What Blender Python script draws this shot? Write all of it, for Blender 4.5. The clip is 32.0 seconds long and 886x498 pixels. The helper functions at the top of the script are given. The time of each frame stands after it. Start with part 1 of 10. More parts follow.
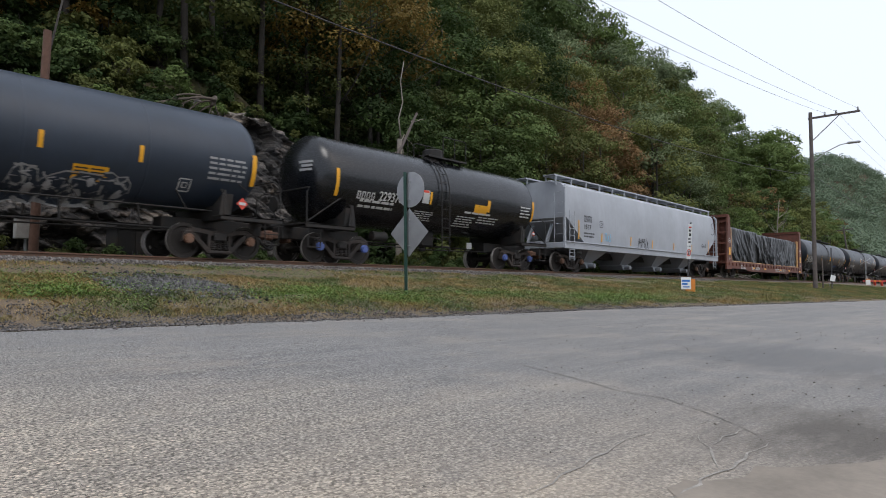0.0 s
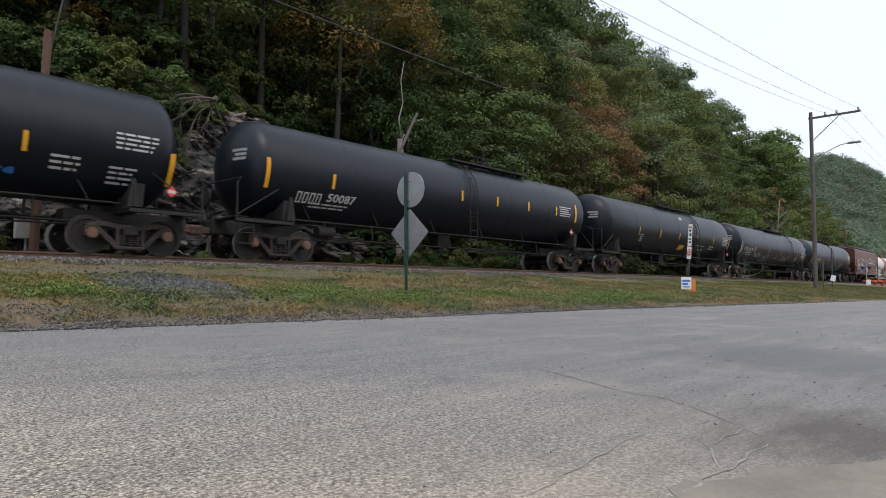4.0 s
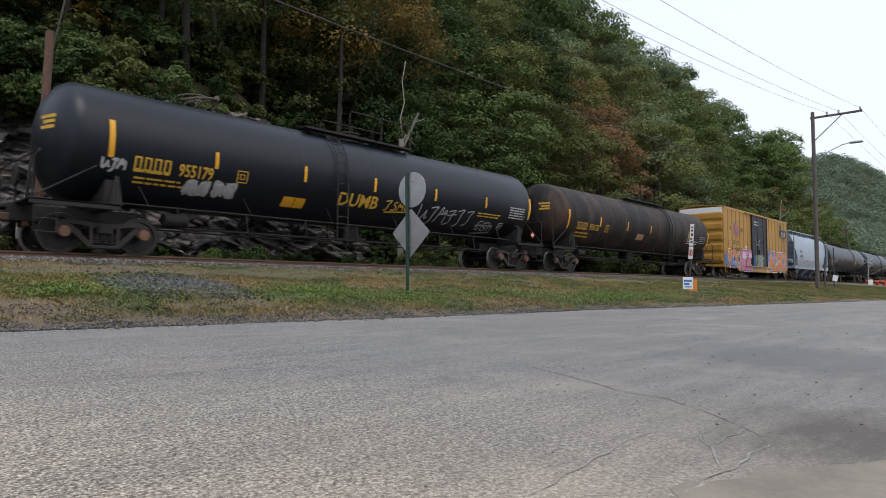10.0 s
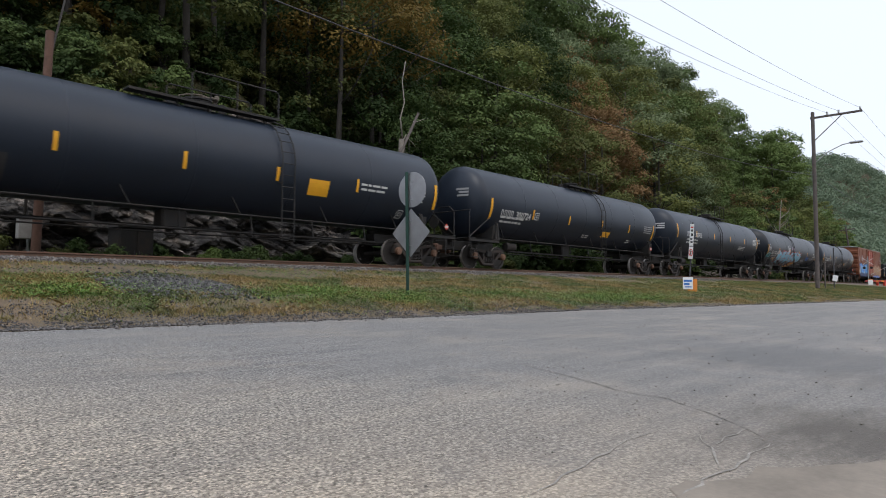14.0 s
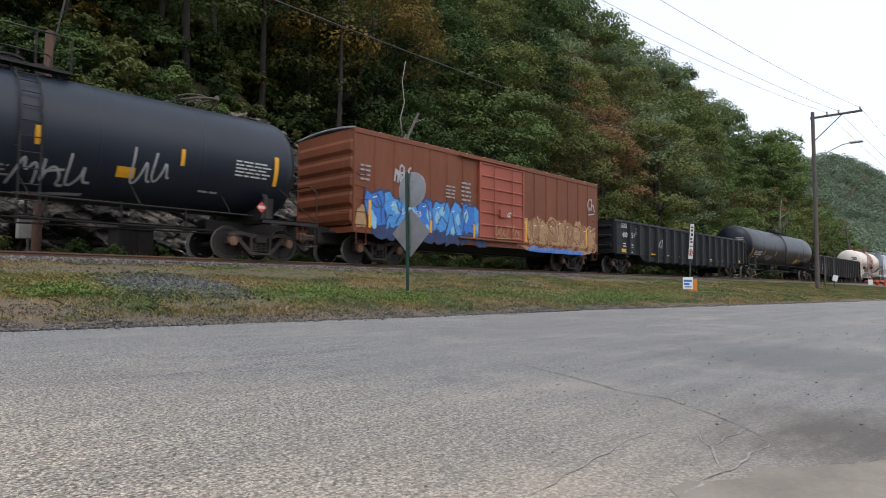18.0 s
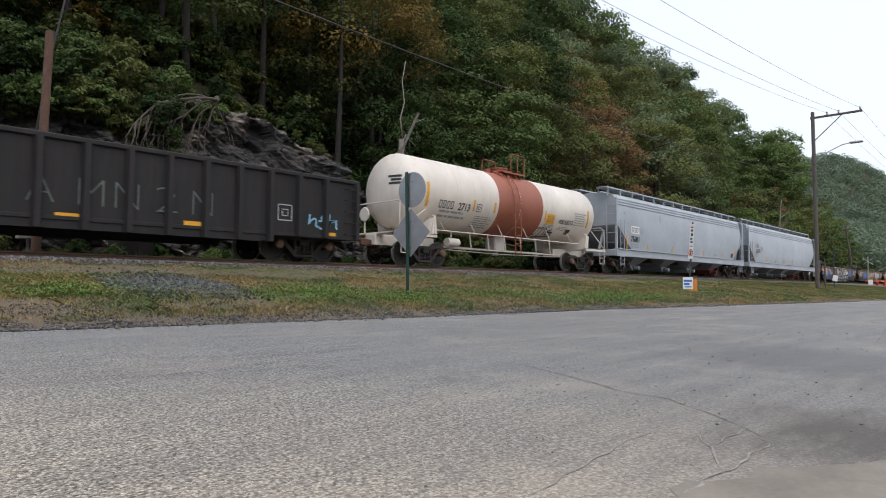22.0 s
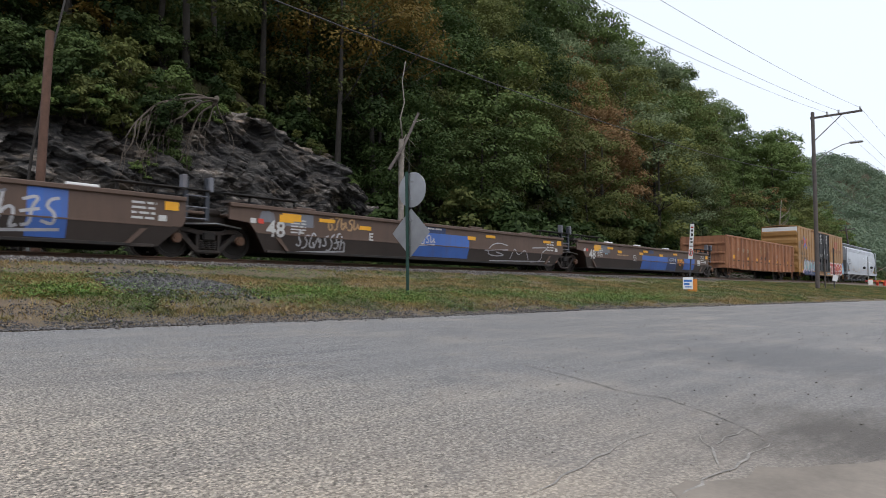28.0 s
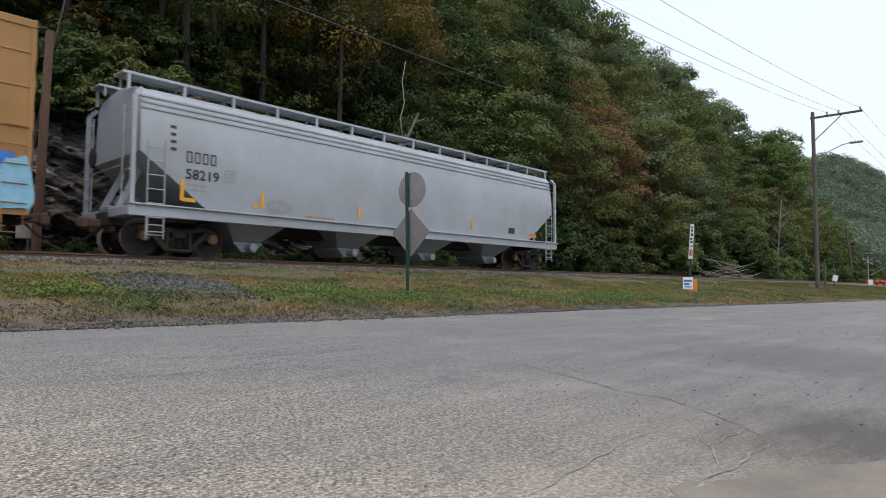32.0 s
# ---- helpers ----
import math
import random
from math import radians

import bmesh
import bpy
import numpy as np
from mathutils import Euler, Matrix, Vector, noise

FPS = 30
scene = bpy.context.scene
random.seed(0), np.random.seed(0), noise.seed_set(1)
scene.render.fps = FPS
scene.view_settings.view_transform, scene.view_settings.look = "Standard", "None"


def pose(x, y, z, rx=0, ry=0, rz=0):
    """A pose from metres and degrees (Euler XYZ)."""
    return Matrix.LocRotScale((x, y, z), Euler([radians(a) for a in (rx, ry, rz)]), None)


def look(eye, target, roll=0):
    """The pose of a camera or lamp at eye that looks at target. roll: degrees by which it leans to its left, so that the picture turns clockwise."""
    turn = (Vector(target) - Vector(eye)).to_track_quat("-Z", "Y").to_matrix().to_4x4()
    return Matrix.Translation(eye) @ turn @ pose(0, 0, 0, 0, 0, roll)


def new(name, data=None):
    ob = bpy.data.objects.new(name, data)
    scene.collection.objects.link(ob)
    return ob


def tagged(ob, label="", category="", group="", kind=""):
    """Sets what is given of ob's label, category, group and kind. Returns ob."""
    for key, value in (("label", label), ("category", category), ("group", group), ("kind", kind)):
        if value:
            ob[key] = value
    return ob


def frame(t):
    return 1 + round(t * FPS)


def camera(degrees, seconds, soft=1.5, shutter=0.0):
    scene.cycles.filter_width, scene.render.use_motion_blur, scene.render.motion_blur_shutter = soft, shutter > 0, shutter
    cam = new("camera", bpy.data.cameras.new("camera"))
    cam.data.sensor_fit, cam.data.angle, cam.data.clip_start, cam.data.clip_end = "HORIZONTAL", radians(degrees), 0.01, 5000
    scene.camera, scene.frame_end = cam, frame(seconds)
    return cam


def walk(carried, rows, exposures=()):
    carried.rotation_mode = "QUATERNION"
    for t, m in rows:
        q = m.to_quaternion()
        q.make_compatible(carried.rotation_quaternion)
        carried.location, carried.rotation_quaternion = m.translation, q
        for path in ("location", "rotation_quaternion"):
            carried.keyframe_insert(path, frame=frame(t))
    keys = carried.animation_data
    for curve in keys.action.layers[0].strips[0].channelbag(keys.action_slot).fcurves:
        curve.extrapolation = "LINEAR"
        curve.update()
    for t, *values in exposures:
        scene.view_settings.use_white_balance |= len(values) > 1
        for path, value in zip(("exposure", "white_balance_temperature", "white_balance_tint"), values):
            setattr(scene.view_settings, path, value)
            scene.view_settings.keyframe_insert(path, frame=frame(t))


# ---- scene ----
# ================= camera =================
cam = camera(70.24, 32.0, soft=0.95, shutter=0.09)
EYE = Vector((0.0, 0.0, 0.55))


def aim(turn_deg, pitch_deg=3.31):
    a, b = radians(turn_deg), radians(pitch_deg)
    return look(EYE, EYE + Vector((math.cos(a) * math.cos(b), math.sin(a) * math.cos(b), math.sin(b))), 0.366)


walk(cam, [(0.0, aim(42.975)), (3.5, aim(42.975)), (5.5, aim(43.129)), (32.0, aim(43.129))],
     exposures=[(0.0, 0.32), (1.0, 0.28), (2.0, 0.16), (3.0, 0.3), (6.0, 0.38), (8.0, 0.42), (10.0, 0.33), (11.0, 0.38), (14.0, 0.32), (17.0, 0.42),
                (22.0, 0.37), (23.0, 0.28), (24.0, 0.12), (25.0, 0.13), (27.5, 0.3), (30.0, 0.34), (32.0, 0.3)])

# ================= sky and light: a bright overcast day =================
world = bpy.data.worlds.new("overcast_sky")
scene.world = world
world.use_nodes = True
wn, wl = world.node_tree.nodes, world.node_tree.links
wn.clear()
sky = wn.new("ShaderNodeTexSky")
sky.sky_type = "NISHITA"
sky.sun_disc = False
sky.sun_elevation, sky.sun_rotation = radians(48), radians(160)
sky.air_density, sky.dust_density, sky.ozone_density = 1.0, 6.0, 1.0
veil = wn.new("ShaderNodeMix")
veil.data_type = "RGBA"
veil.inputs[0].default_value = 0.8
wl.new(sky.outputs[0], veil.inputs[6])
veil.inputs[7].default_value = (7.55, 8.2, 9.45, 1)
bg = wn.new("ShaderNodeBackground")
bg.inputs[1].default_value = 0.115
wl.new(veil.outputs[2], bg.inputs[0])
wo = wn.new("ShaderNodeOutputWorld")
wl.new(bg.outputs[0], wo.inputs[0])

sun = new("sun", bpy.data.lights.new("sun", "SUN"))
sun.data.energy, sun.data.angle, sun.data.color = 0.9, radians(25), (1.0, 0.96, 0.92)
sun.matrix_world = look((0, 0, 50), (0 + 18, 50 * 0.35, 0))
scene.view_settings.exposure = 0.0

TRACK_Y, RAIL_Z, SPEED = 17.456, 1.268, 20.04
WHEEL_R = 0.457
# ================= mesh building =================
class Build:
    """Collects vertices and faces, then becomes one mesh."""

    def __init__(self):
        self.v, self.f, self.m = [], [], []

    def add(self, verts, faces, mi=0):
        o = len(self.v)
        self.v += [tuple(p) for p in verts]
        self.f += [tuple(o + i for i in q) for q in faces]
        self.m += [mi] * len(faces)
        return self

    def box(self, x0, x1, y0, y1, z0, z1, b=0.0, mi=0, m=None):
        if b <= 0:
            vs = [(x, y, z) for x in (x0, x1) for y in (y0, y1) for z in (z0, z1)]
            fs = [(0, 1, 3, 2), (4, 6, 7, 5), (0, 4, 5, 1), (2, 3, 7, 6), (0, 2, 6, 4), (1, 5, 7, 3)]
        else:
            b = min(b, (x1 - x0) * .45, (y1 - y0) * .45, (z1 - z0) * .45)
            vs, idx = [], {}
            for i, x in enumerate((x0, x1)):
                for j, y in enumerate((y0, y1)):
                    for k, z in enumerate((z0, z1)):
                        sx, sy, sz = (1 - 2 * i) * b, (1 - 2 * j) * b, (1 - 2 * k) * b
                        for ax, p in enumerate(((x, y + sy, z + sz), (x + sx, y, z + sz), (x + sx, y + sy, z))):
                            idx[i, j, k, ax] = len(vs)
                            vs.append(p)
            fs = []
            for s in (0, 1):
                fs.append([idx[s, j, k, 0] for j, k in ((0, 0), (0, 1), (1, 1), (1, 0))][::1 if s == 0 else -1])
                fs.append([idx[i, s, k, 1] for i, k in ((0, 0), (1, 0), (1, 1), (0, 1))][::1 if s == 0 else -1])
                fs.append([idx[i, j, s, 2] for i, j in ((0, 0), (0, 1), (1, 1), (1, 0))][::1 if s == 0 else -1])
            for a in (0, 1):
                for c in (0, 1):
                    sg = 1 if a == c else -1
                    fs.append([idx[0, a, c, 1], idx[0, a, c, 2], idx[1, a, c, 2], idx[1, a, c, 1]][::sg])
                    fs.append([idx[a, 0, c, 2], idx[a, 0, c, 0], idx[a, 1, c, 0], idx[a, 1, c, 2]][::sg])
                    fs.append([idx[a, c, 0, 0], idx[a, c, 0, 1], idx[a, c, 1, 1], idx[a, c, 1, 0]][::sg])
                    for d in (0, 1):
                        s2 = 1 if (a + c + d) % 2 == 0 else -1
                        fs.append([idx[a, c, d, 0], idx[a, c, d, 1], idx[a, c, d, 2]][::-s2])
        if m is not None:
            vs = [m @ Vector(p) for p in vs]
        return self.add(vs, fs, mi)

    def tube(self, pts, r, n=6, mi=0, cap=True, taper=None):
        """A round bar along a polyline."""
        pts = [Vector(p) for p in pts]
        rings = []
        for i, p in enumerate(pts):
            d = (pts[min(i + 1, len(pts) - 1)] - pts[max(i - 1, 0)]).normalized()
            u = d.cross(Vector((0, 0, 1)) if abs(d.z) < 0.9 else Vector((1, 0, 0))).normalized()
            w = d.cross(u)
            rr = r if taper is None else r * (1 + (taper - 1) * i / max(1, len(pts) - 1))
            rings.append([p + (u * math.cos(a) + w * math.sin(a)) * rr for a in (2 * math.pi * k / n for k in range(n))])
        vs = [p for ring in rings for p in ring]
        fs = [(i * n + k, i * n + (k + 1) % n, (i + 1) * n + (k + 1) % n, (i + 1) * n + k)
              for i in range(len(pts) - 1) for k in range(n)]
        if cap:
            fs += [tuple(range(n))[::-1], tuple((len(pts) - 1) * n + k for k in range(n))]
        return self.add(vs, fs, mi)

    def lathe(self, prof, axis="x", n=24, c=(0, 0, 0), mi=0, cap=True):
        """prof: (along, radius) pairs turned round an axis through c."""
        vs, fs = [], []
        for a, r in prof:
            for k in range(n):
                t = 2 * math.pi * k / n
                p, q = r * math.cos(t), r * math.sin(t)
                v = (a, p, q) if axis == "x" else (q, a, p) if axis == "y" else (p, q, a)
                vs.append((v[0] + c[0], v[1] + c[1], v[2] + c[2]))
        for i in range(len(prof) - 1):
            for k in range(n):
                fs.append((i * n + k, i * n + (k + 1) % n, (i + 1) * n + (k + 1) % n, (i + 1) * n + k))
        if cap and prof[0][1] > 1e-5:
            fs.append(tuple(range(n))[::-1])
        if cap and prof[-1][1] > 1e-5:
            fs.append(tuple((len(prof) - 1) * n + k for k in range(n)))
        return self.add(vs, fs, mi)

    def prism(self, poly, y0, y1, mi=0, plane="xz"):
        """A closed outline given thickness across its plane."""
        n = len(poly)
        put = {"xz": lambda a, b, c: (a, c, b), "yz": lambda a, b, c: (c, a, b), "xy": lambda a, b, c: (a, b, c)}[plane]
        vs = [put(a, b, y0) for a, b in poly] + [put(a, b, y1) for a, b in poly]
        fs = [tuple(range(n)), tuple(range(2 * n - 1, n - 1, -1))]
        fs += [(i, n + i, n + (i + 1) % n, (i + 1) % n) for i in range(n)]
        return self.add(vs, fs, mi)

    def bar(self, p, q, w, d, mi=0):
        """A square bar from p to q: w wide across, d deep."""
        p, q = Vector(p), Vector(q)
        a = (q - p).normalized()
        u = a.cross(Vector((0, 1, 0)) if abs(a.y) < 0.9 else Vector((0, 0, 1))).normalized()
        s = a.cross(u)
        vs = [e + u * i * w / 2 + s * j * d / 2 for e in (p, q) for i, j in ((-1, -1), (1, -1), (1, 1), (-1, 1))]
        return self.add(vs, [(3, 2, 1, 0), (4, 5, 6, 7), (0, 1, 5, 4), (1, 2, 6, 5), (2, 3, 7, 6), (3, 0, 4, 7)], mi)

    def grid(self, P, mi=0, flip=False):
        """P[i][j]: points of a sheet."""
        h, w = len(P), len(P[0])
        fs = [(i * w + j, i * w + j + 1, (i + 1) * w + j + 1, (i + 1) * w + j) for i in range(h - 1) for j in range(w - 1)]
        return self.add([p for row in P for p in row], [q[::-1] for q in fs] if flip else fs, mi)

    def mesh(self, name, mats, smooth=False, fix=True):
        me = bpy.data.meshes.new(name)
        me.from_pydata(self.v, [], self.f)
        for mt in mats if isinstance(mats, (list, tuple)) else [mats]:
            me.materials.append(mt)
        me.polygons.foreach_set("material_index", self.m)
        if fix:
            bm = bmesh.new()
            bm.from_mesh(me)
            bmesh.ops.recalc_face_normals(bm, faces=bm.faces)
            bm.to_mesh(me)
            bm.free()
        if smooth:
            me.polygons.foreach_set("use_smooth", [True] * len(me.polygons))
            if smooth is not True:
                me.set_sharp_from_angle(angle=radians(smooth))
        me.update()
        return me


def part(name, data, material, parent, label="", at=(0, 0, 0), smooth=False):
    """Links a Build or a finished mesh as one object under a thing or a part."""
    me = data.mesh(name, material, smooth) if isinstance(data, Build) else data
    ob = new(name, me)
    ob.parent = parent
    ob.location = at
    return tagged(ob, label)


def thing(name, m, label, category, group="", kind=""):
    ob = new(name)
    ob.empty_display_size = 0.3
    ob.matrix_basis = m
    return tagged(ob, label, category, group, kind)


def solo(name, data, material, label, category="", group="", kind="", m=None, smooth=False):
    me = data.mesh(name, material, smooth) if isinstance(data, Build) else data
    ob = new(name, me)
    if m is not None:
        ob.matrix_basis = m
    return tagged(ob, label, category, group, kind)


def sheet_mesh(name, verts, faces, mat, smooth=True):
    """A mesh from numpy arrays: faces all of one size."""
    me = bpy.data.meshes.new(name)
    k = faces.shape[1]
    me.vertices.add(len(verts))
    me.vertices.foreach_set("co", np.asarray(verts, np.float32).ravel())
    me.loops.add(faces.size)
    me.loops.foreach_set("vertex_index", faces.astype(np.int32).ravel())
    me.polygons.add(len(faces))
    me.polygons.foreach_set("loop_start", np.arange(0, faces.size, k, dtype=np.int32))
    for mt in mat if isinstance(mat, (list, tuple)) else [mat]:
        me.materials.append(mt)
    me.update(calc_edges=True)
    if smooth:
        me.polygons.foreach_set("use_smooth", [True] * len(me.polygons))
    return me


def text_mesh(words, size, name="lettering", bold=0.028):
    """Flat letters in the x, y plane, centred on x, their feet at y = 0."""
    cu = bpy.data.curves.new(name, "FONT")
    cu.body, cu.size, cu.align_x, cu.resolution_u, cu.offset = words, size / 0.74, "CENTER", 2, size * bold
    ob = bpy.data.objects.new(name, cu)
    me = bpy.data.meshes.new_from_object(ob)
    bpy.data.objects.remove(ob)
    bpy.data.curves.remove(cu)
    return me
# ================= materials =================
class Nodes:
    def __init__(self, name):
        self.mat = bpy.data.materials.new(name)
        self.mat.use_nodes = True
        self.n, self.l = self.mat.node_tree.nodes, self.mat.node_tree.links
        self.p = self.n["Principled BSDF"]

    def coord(self, kind="Object", stretch=(1, 1, 1)):
        c, m = self.n.new("ShaderNodeTexCoord"), self.n.new("ShaderNodeMapping")
        m.inputs["Scale"].default_value = stretch
        self.l.new(c.outputs[kind], m.inputs[0])
        return m.outputs[0]

    def noise(self, vec, scale, detail=4, rough=0.6):
        t = self.n.new("ShaderNodeTexNoise")
        t.inputs["Scale"].default_value, t.inputs["Detail"].default_value, t.inputs["Roughness"].default_value = scale, detail, rough
        self.l.new(vec, t.inputs["Vector"])
        return t.outputs["Fac"]

    def cells(self, vec, scale, out="Distance", feature="F1"):
        t = self.n.new("ShaderNodeTexVoronoi")
        t.feature = feature
        t.inputs["Scale"].default_value = scale
        self.l.new(vec, t.inputs["Vector"])
        return t.outputs[out]

    def ramp(self, fac, stops):
        r = self.n.new("ShaderNodeValToRGB")
        el = r.color_ramp.elements
        while len(el) < len(stops):
            el.new(0.5)
        for e, (pos, c) in zip(el, stops):
            e.position, e.color = pos, (*c, 1) if len(c) == 3 else c
        self.l.new(fac, r.inputs[0])
        return r.outputs[0]

    def mix(self, fac, a, b, mode="MIX"):
        m = self.n.new("ShaderNodeMix")
        m.data_type, m.blend_type = "RGBA", mode
        for k, val in ((0, fac), (6, a), (7, b)):
            if isinstance(val, (int, float)):
                m.inputs[k].default_value = val
            elif isinstance(val, tuple):
                m.inputs[k].default_value = (*val, 1)
            else:
                self.l.new(val, m.inputs[k])
        return m.outputs[2]

    def math(self, op, a, b=0.0, clamp=False):
        m = self.n.new("ShaderNodeMath")
        m.operation, m.use_clamp = op, clamp
        for k, val in ((0, a), (1, b)):
            if isinstance(val, (int, float)):
                m.inputs[k].default_value = val
            else:
                self.l.new(val, m.inputs[k])
        return m.outputs[0]

    def bump(self, h, strength=0.3, dist=0.01):
        b = self.n.new("ShaderNodeBump")
        b.inputs["Strength"].default_value, b.inputs["Distance"].default_value = strength, dist
        self.l.new(h, b.inputs["Height"])
        self.l.new(b.outputs[0], self.p.inputs["Normal"])

    def done(self, color, rough=0.6, metal=0.0, spec=0.5):
        for key, val in (("Base Color", color), ("Roughness", rough), ("Metallic", metal)):
            if isinstance(val, tuple):
                self.p.inputs[key].default_value = (*val, 1)
            elif isinstance(val, (int, float)):
                self.p.inputs[key].default_value = val
            else:
                self.l.new(val, self.p.inputs[key])
        self.p.inputs["Specular IOR Level"].default_value = spec
        return self.mat

    def rand(self):
        return self.n.new("ShaderNodeObjectInfo").outputs["Random"]

    def island(self):
        return self.n.new("ShaderNodeNewGeometry").outputs["Random Per Island"]


def mul(c, k):
    return tuple(min(1.0, x * k) for x in c)


def car_paint(name, color, dirt=(0.08, 0.07, 0.06), amount=0.4, rough=0.42, streak=1.0, spec=0.5):
    """Weathered paint on a rail car: mottled tone, vertical grime streaks, road film below."""
    k = Nodes(name)
    v = k.coord()
    big = k.noise(v, 0.5, 4)
    tone = k.ramp(big, [(0.3, mul(color, 0.82)), (0.7, mul(color, 1.12))])
    vs = k.coord("Object", (1.0, 1.0, 0.12))
    st = k.noise(vs, 5.0 * streak, 5, 0.7)
    fine = k.noise(v, 38, 4)
    f = k.math("MULTIPLY", k.ramp(st, [(0.45, (0, 0, 0)), (0.75, (1, 1, 1))]), amount)
    col = k.mix(f, tone, dirt)
    spots = k.ramp(k.noise(v, 9, 6, 0.75), [(0.62, (0, 0, 0)), (0.74, (1, 1, 1))])
    col = k.mix(k.math("MULTIPLY", spots, amount * 0.7), col, dirt)
    r = k.math("ADD", k.math("MULTIPLY", fine, 0.18), rough - 0.05)
    k.bump(k.math("ADD", fine, k.math("MULTIPLY", k.noise(v, 2.2, 2), 3.0)), 0.12, 0.004)
    return k.done(col, r, 0.0, spec)


def plain(name, color, rough=0.55, metal=0.0, var=0.25, scale=6.0, bump=0.15, dist=0.004):
    k = Nodes(name)
    v = k.coord()
    n1, n2 = k.noise(v, scale, 5), k.noise(v, scale * 9, 4)
    col = k.ramp(k.math("ADD", k.math("MULTIPLY", n1, 0.7), k.math("MULTIPLY", n2, 0.3)),
                 [(0.3, mul(color, 1 - var)), (0.7, mul(color, 1 + var))])
    k.bump(n2, bump, dist)
    return k.done(col, k.math("ADD", k.math("MULTIPLY", n2, 0.2), rough - 0.1), metal)


def rusty(name, color, rust=(0.13, 0.055, 0.03), amount=0.5, rough=0.75, scale=3.0, metal=0.0):
    k = Nodes(name)
    v = k.coord()
    n1, n2 = k.noise(v, scale, 6, 0.7), k.noise(v, scale * 12, 4)
    f = k.ramp(n1, [(0.62 - amount * 0.4, (0, 0, 0)), (0.72 - amount * 0.1, (1, 1, 1))])
    body = k.mix(f, k.mix(n2, mul(color, 0.8), mul(color, 1.2)), k.mix(n2, mul(rust, 0.6), mul(rust, 1.5)))
    body = k.mix(k.math("MULTIPLY", k.rand(), 0.5), body, mul(color, 0.6))
    k.bump(k.math("ADD", n1, n2), 0.3, 0.005)
    return k.done(body, rough, metal)


def leaf_mat(name, c0, c1, c2):
    c0, c2 = (tuple(0.6 * a + 0.4 * b for a, b in zip(c, c1)) for c in (c0, c2))
    c0, c1, c2 = (tuple(0.97 * x + 0.03 * (0.3 * c[0] + 0.6 * c[1] + 0.1 * c[2]) for x in (c[0], c[1], c[2] * 1.1)) for c in (c0, c1, c2))
    k = Nodes(name)
    isl = k.island()
    col = k.ramp(isl, [(0.0, c0), (0.5, c1), (1.0, c2)])
    tone = k.ramp(k.rand(), [(0.0, (0.72, 0.72, 0.72)), (1.0, (1.2, 1.15, 1.0))])
    col = k.mix(1.0, col, tone, "MULTIPLY")
    k.p.inputs["Subsurface Weight"].default_value = 0.0
    tr = k.n.new("ShaderNodeBsdfTranslucent")
    k.l.new(col, tr.inputs[0])
    k.done(col, 0.65, 0.0, 0.12)
    ms = k.n.new("ShaderNodeMixShader")
    ms.inputs[0].default_value = 0.34
    k.l.new(k.p.outputs[0], ms.inputs[1])
    k.l.new(tr.outputs[0], ms.inputs[2])
    k.l.new(ms.outputs[0], k.n["Material Output"].inputs[0])
    return k.mat


M_LEAF_DARK = leaf_mat("leaf_dark_green", (0.026, 0.048, 0.016), (0.044, 0.076, 0.023), (0.075, 0.112, 0.033))
# far leaves are paler and bluer: haze put into their colour
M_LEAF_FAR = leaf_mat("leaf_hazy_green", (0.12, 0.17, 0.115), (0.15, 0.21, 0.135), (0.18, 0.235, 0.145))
M_LEAF_GREEN = leaf_mat("leaf_green", (0.07, 0.115, 0.036), (0.115, 0.172, 0.052), (0.172, 0.228, 0.072))
M_LEAF_OLIVE = leaf_mat("leaf_olive", (0.075, 0.098, 0.034), (0.128, 0.15, 0.046), (0.19, 0.205, 0.065))
M_LEAF_GOLD = leaf_mat("leaf_gold", (0.12, 0.087, 0.022), (0.2, 0.14, 0.034), (0.275, 0.19, 0.05))
M_LEAF_RUST = leaf_mat("leaf_russet", (0.18, 0.118, 0.055), (0.285, 0.18, 0.08), (0.37, 0.24, 0.1))
# paled leaves for the farther slope: haze put into the colour
M_LEAF_HAZE = leaf_mat("leaf_pale_green", (0.12, 0.17, 0.085), (0.17, 0.222, 0.112), (0.215, 0.265, 0.135))
M_BARK = plain("bark", (0.035, 0.03, 0.026), 0.9, var=0.4, scale=5, bump=0.6, dist=0.02)
M_ROOT = plain('root_wood', (0.085, 0.068, 0.054), 0.9, var=0.3, scale=7, bump=0.4, dist=0.01)
M_DEADWOOD = plain("dead_wood", (0.24, 0.21, 0.18), 0.85, var=0.35, scale=7, bump=0.4, dist=0.01)


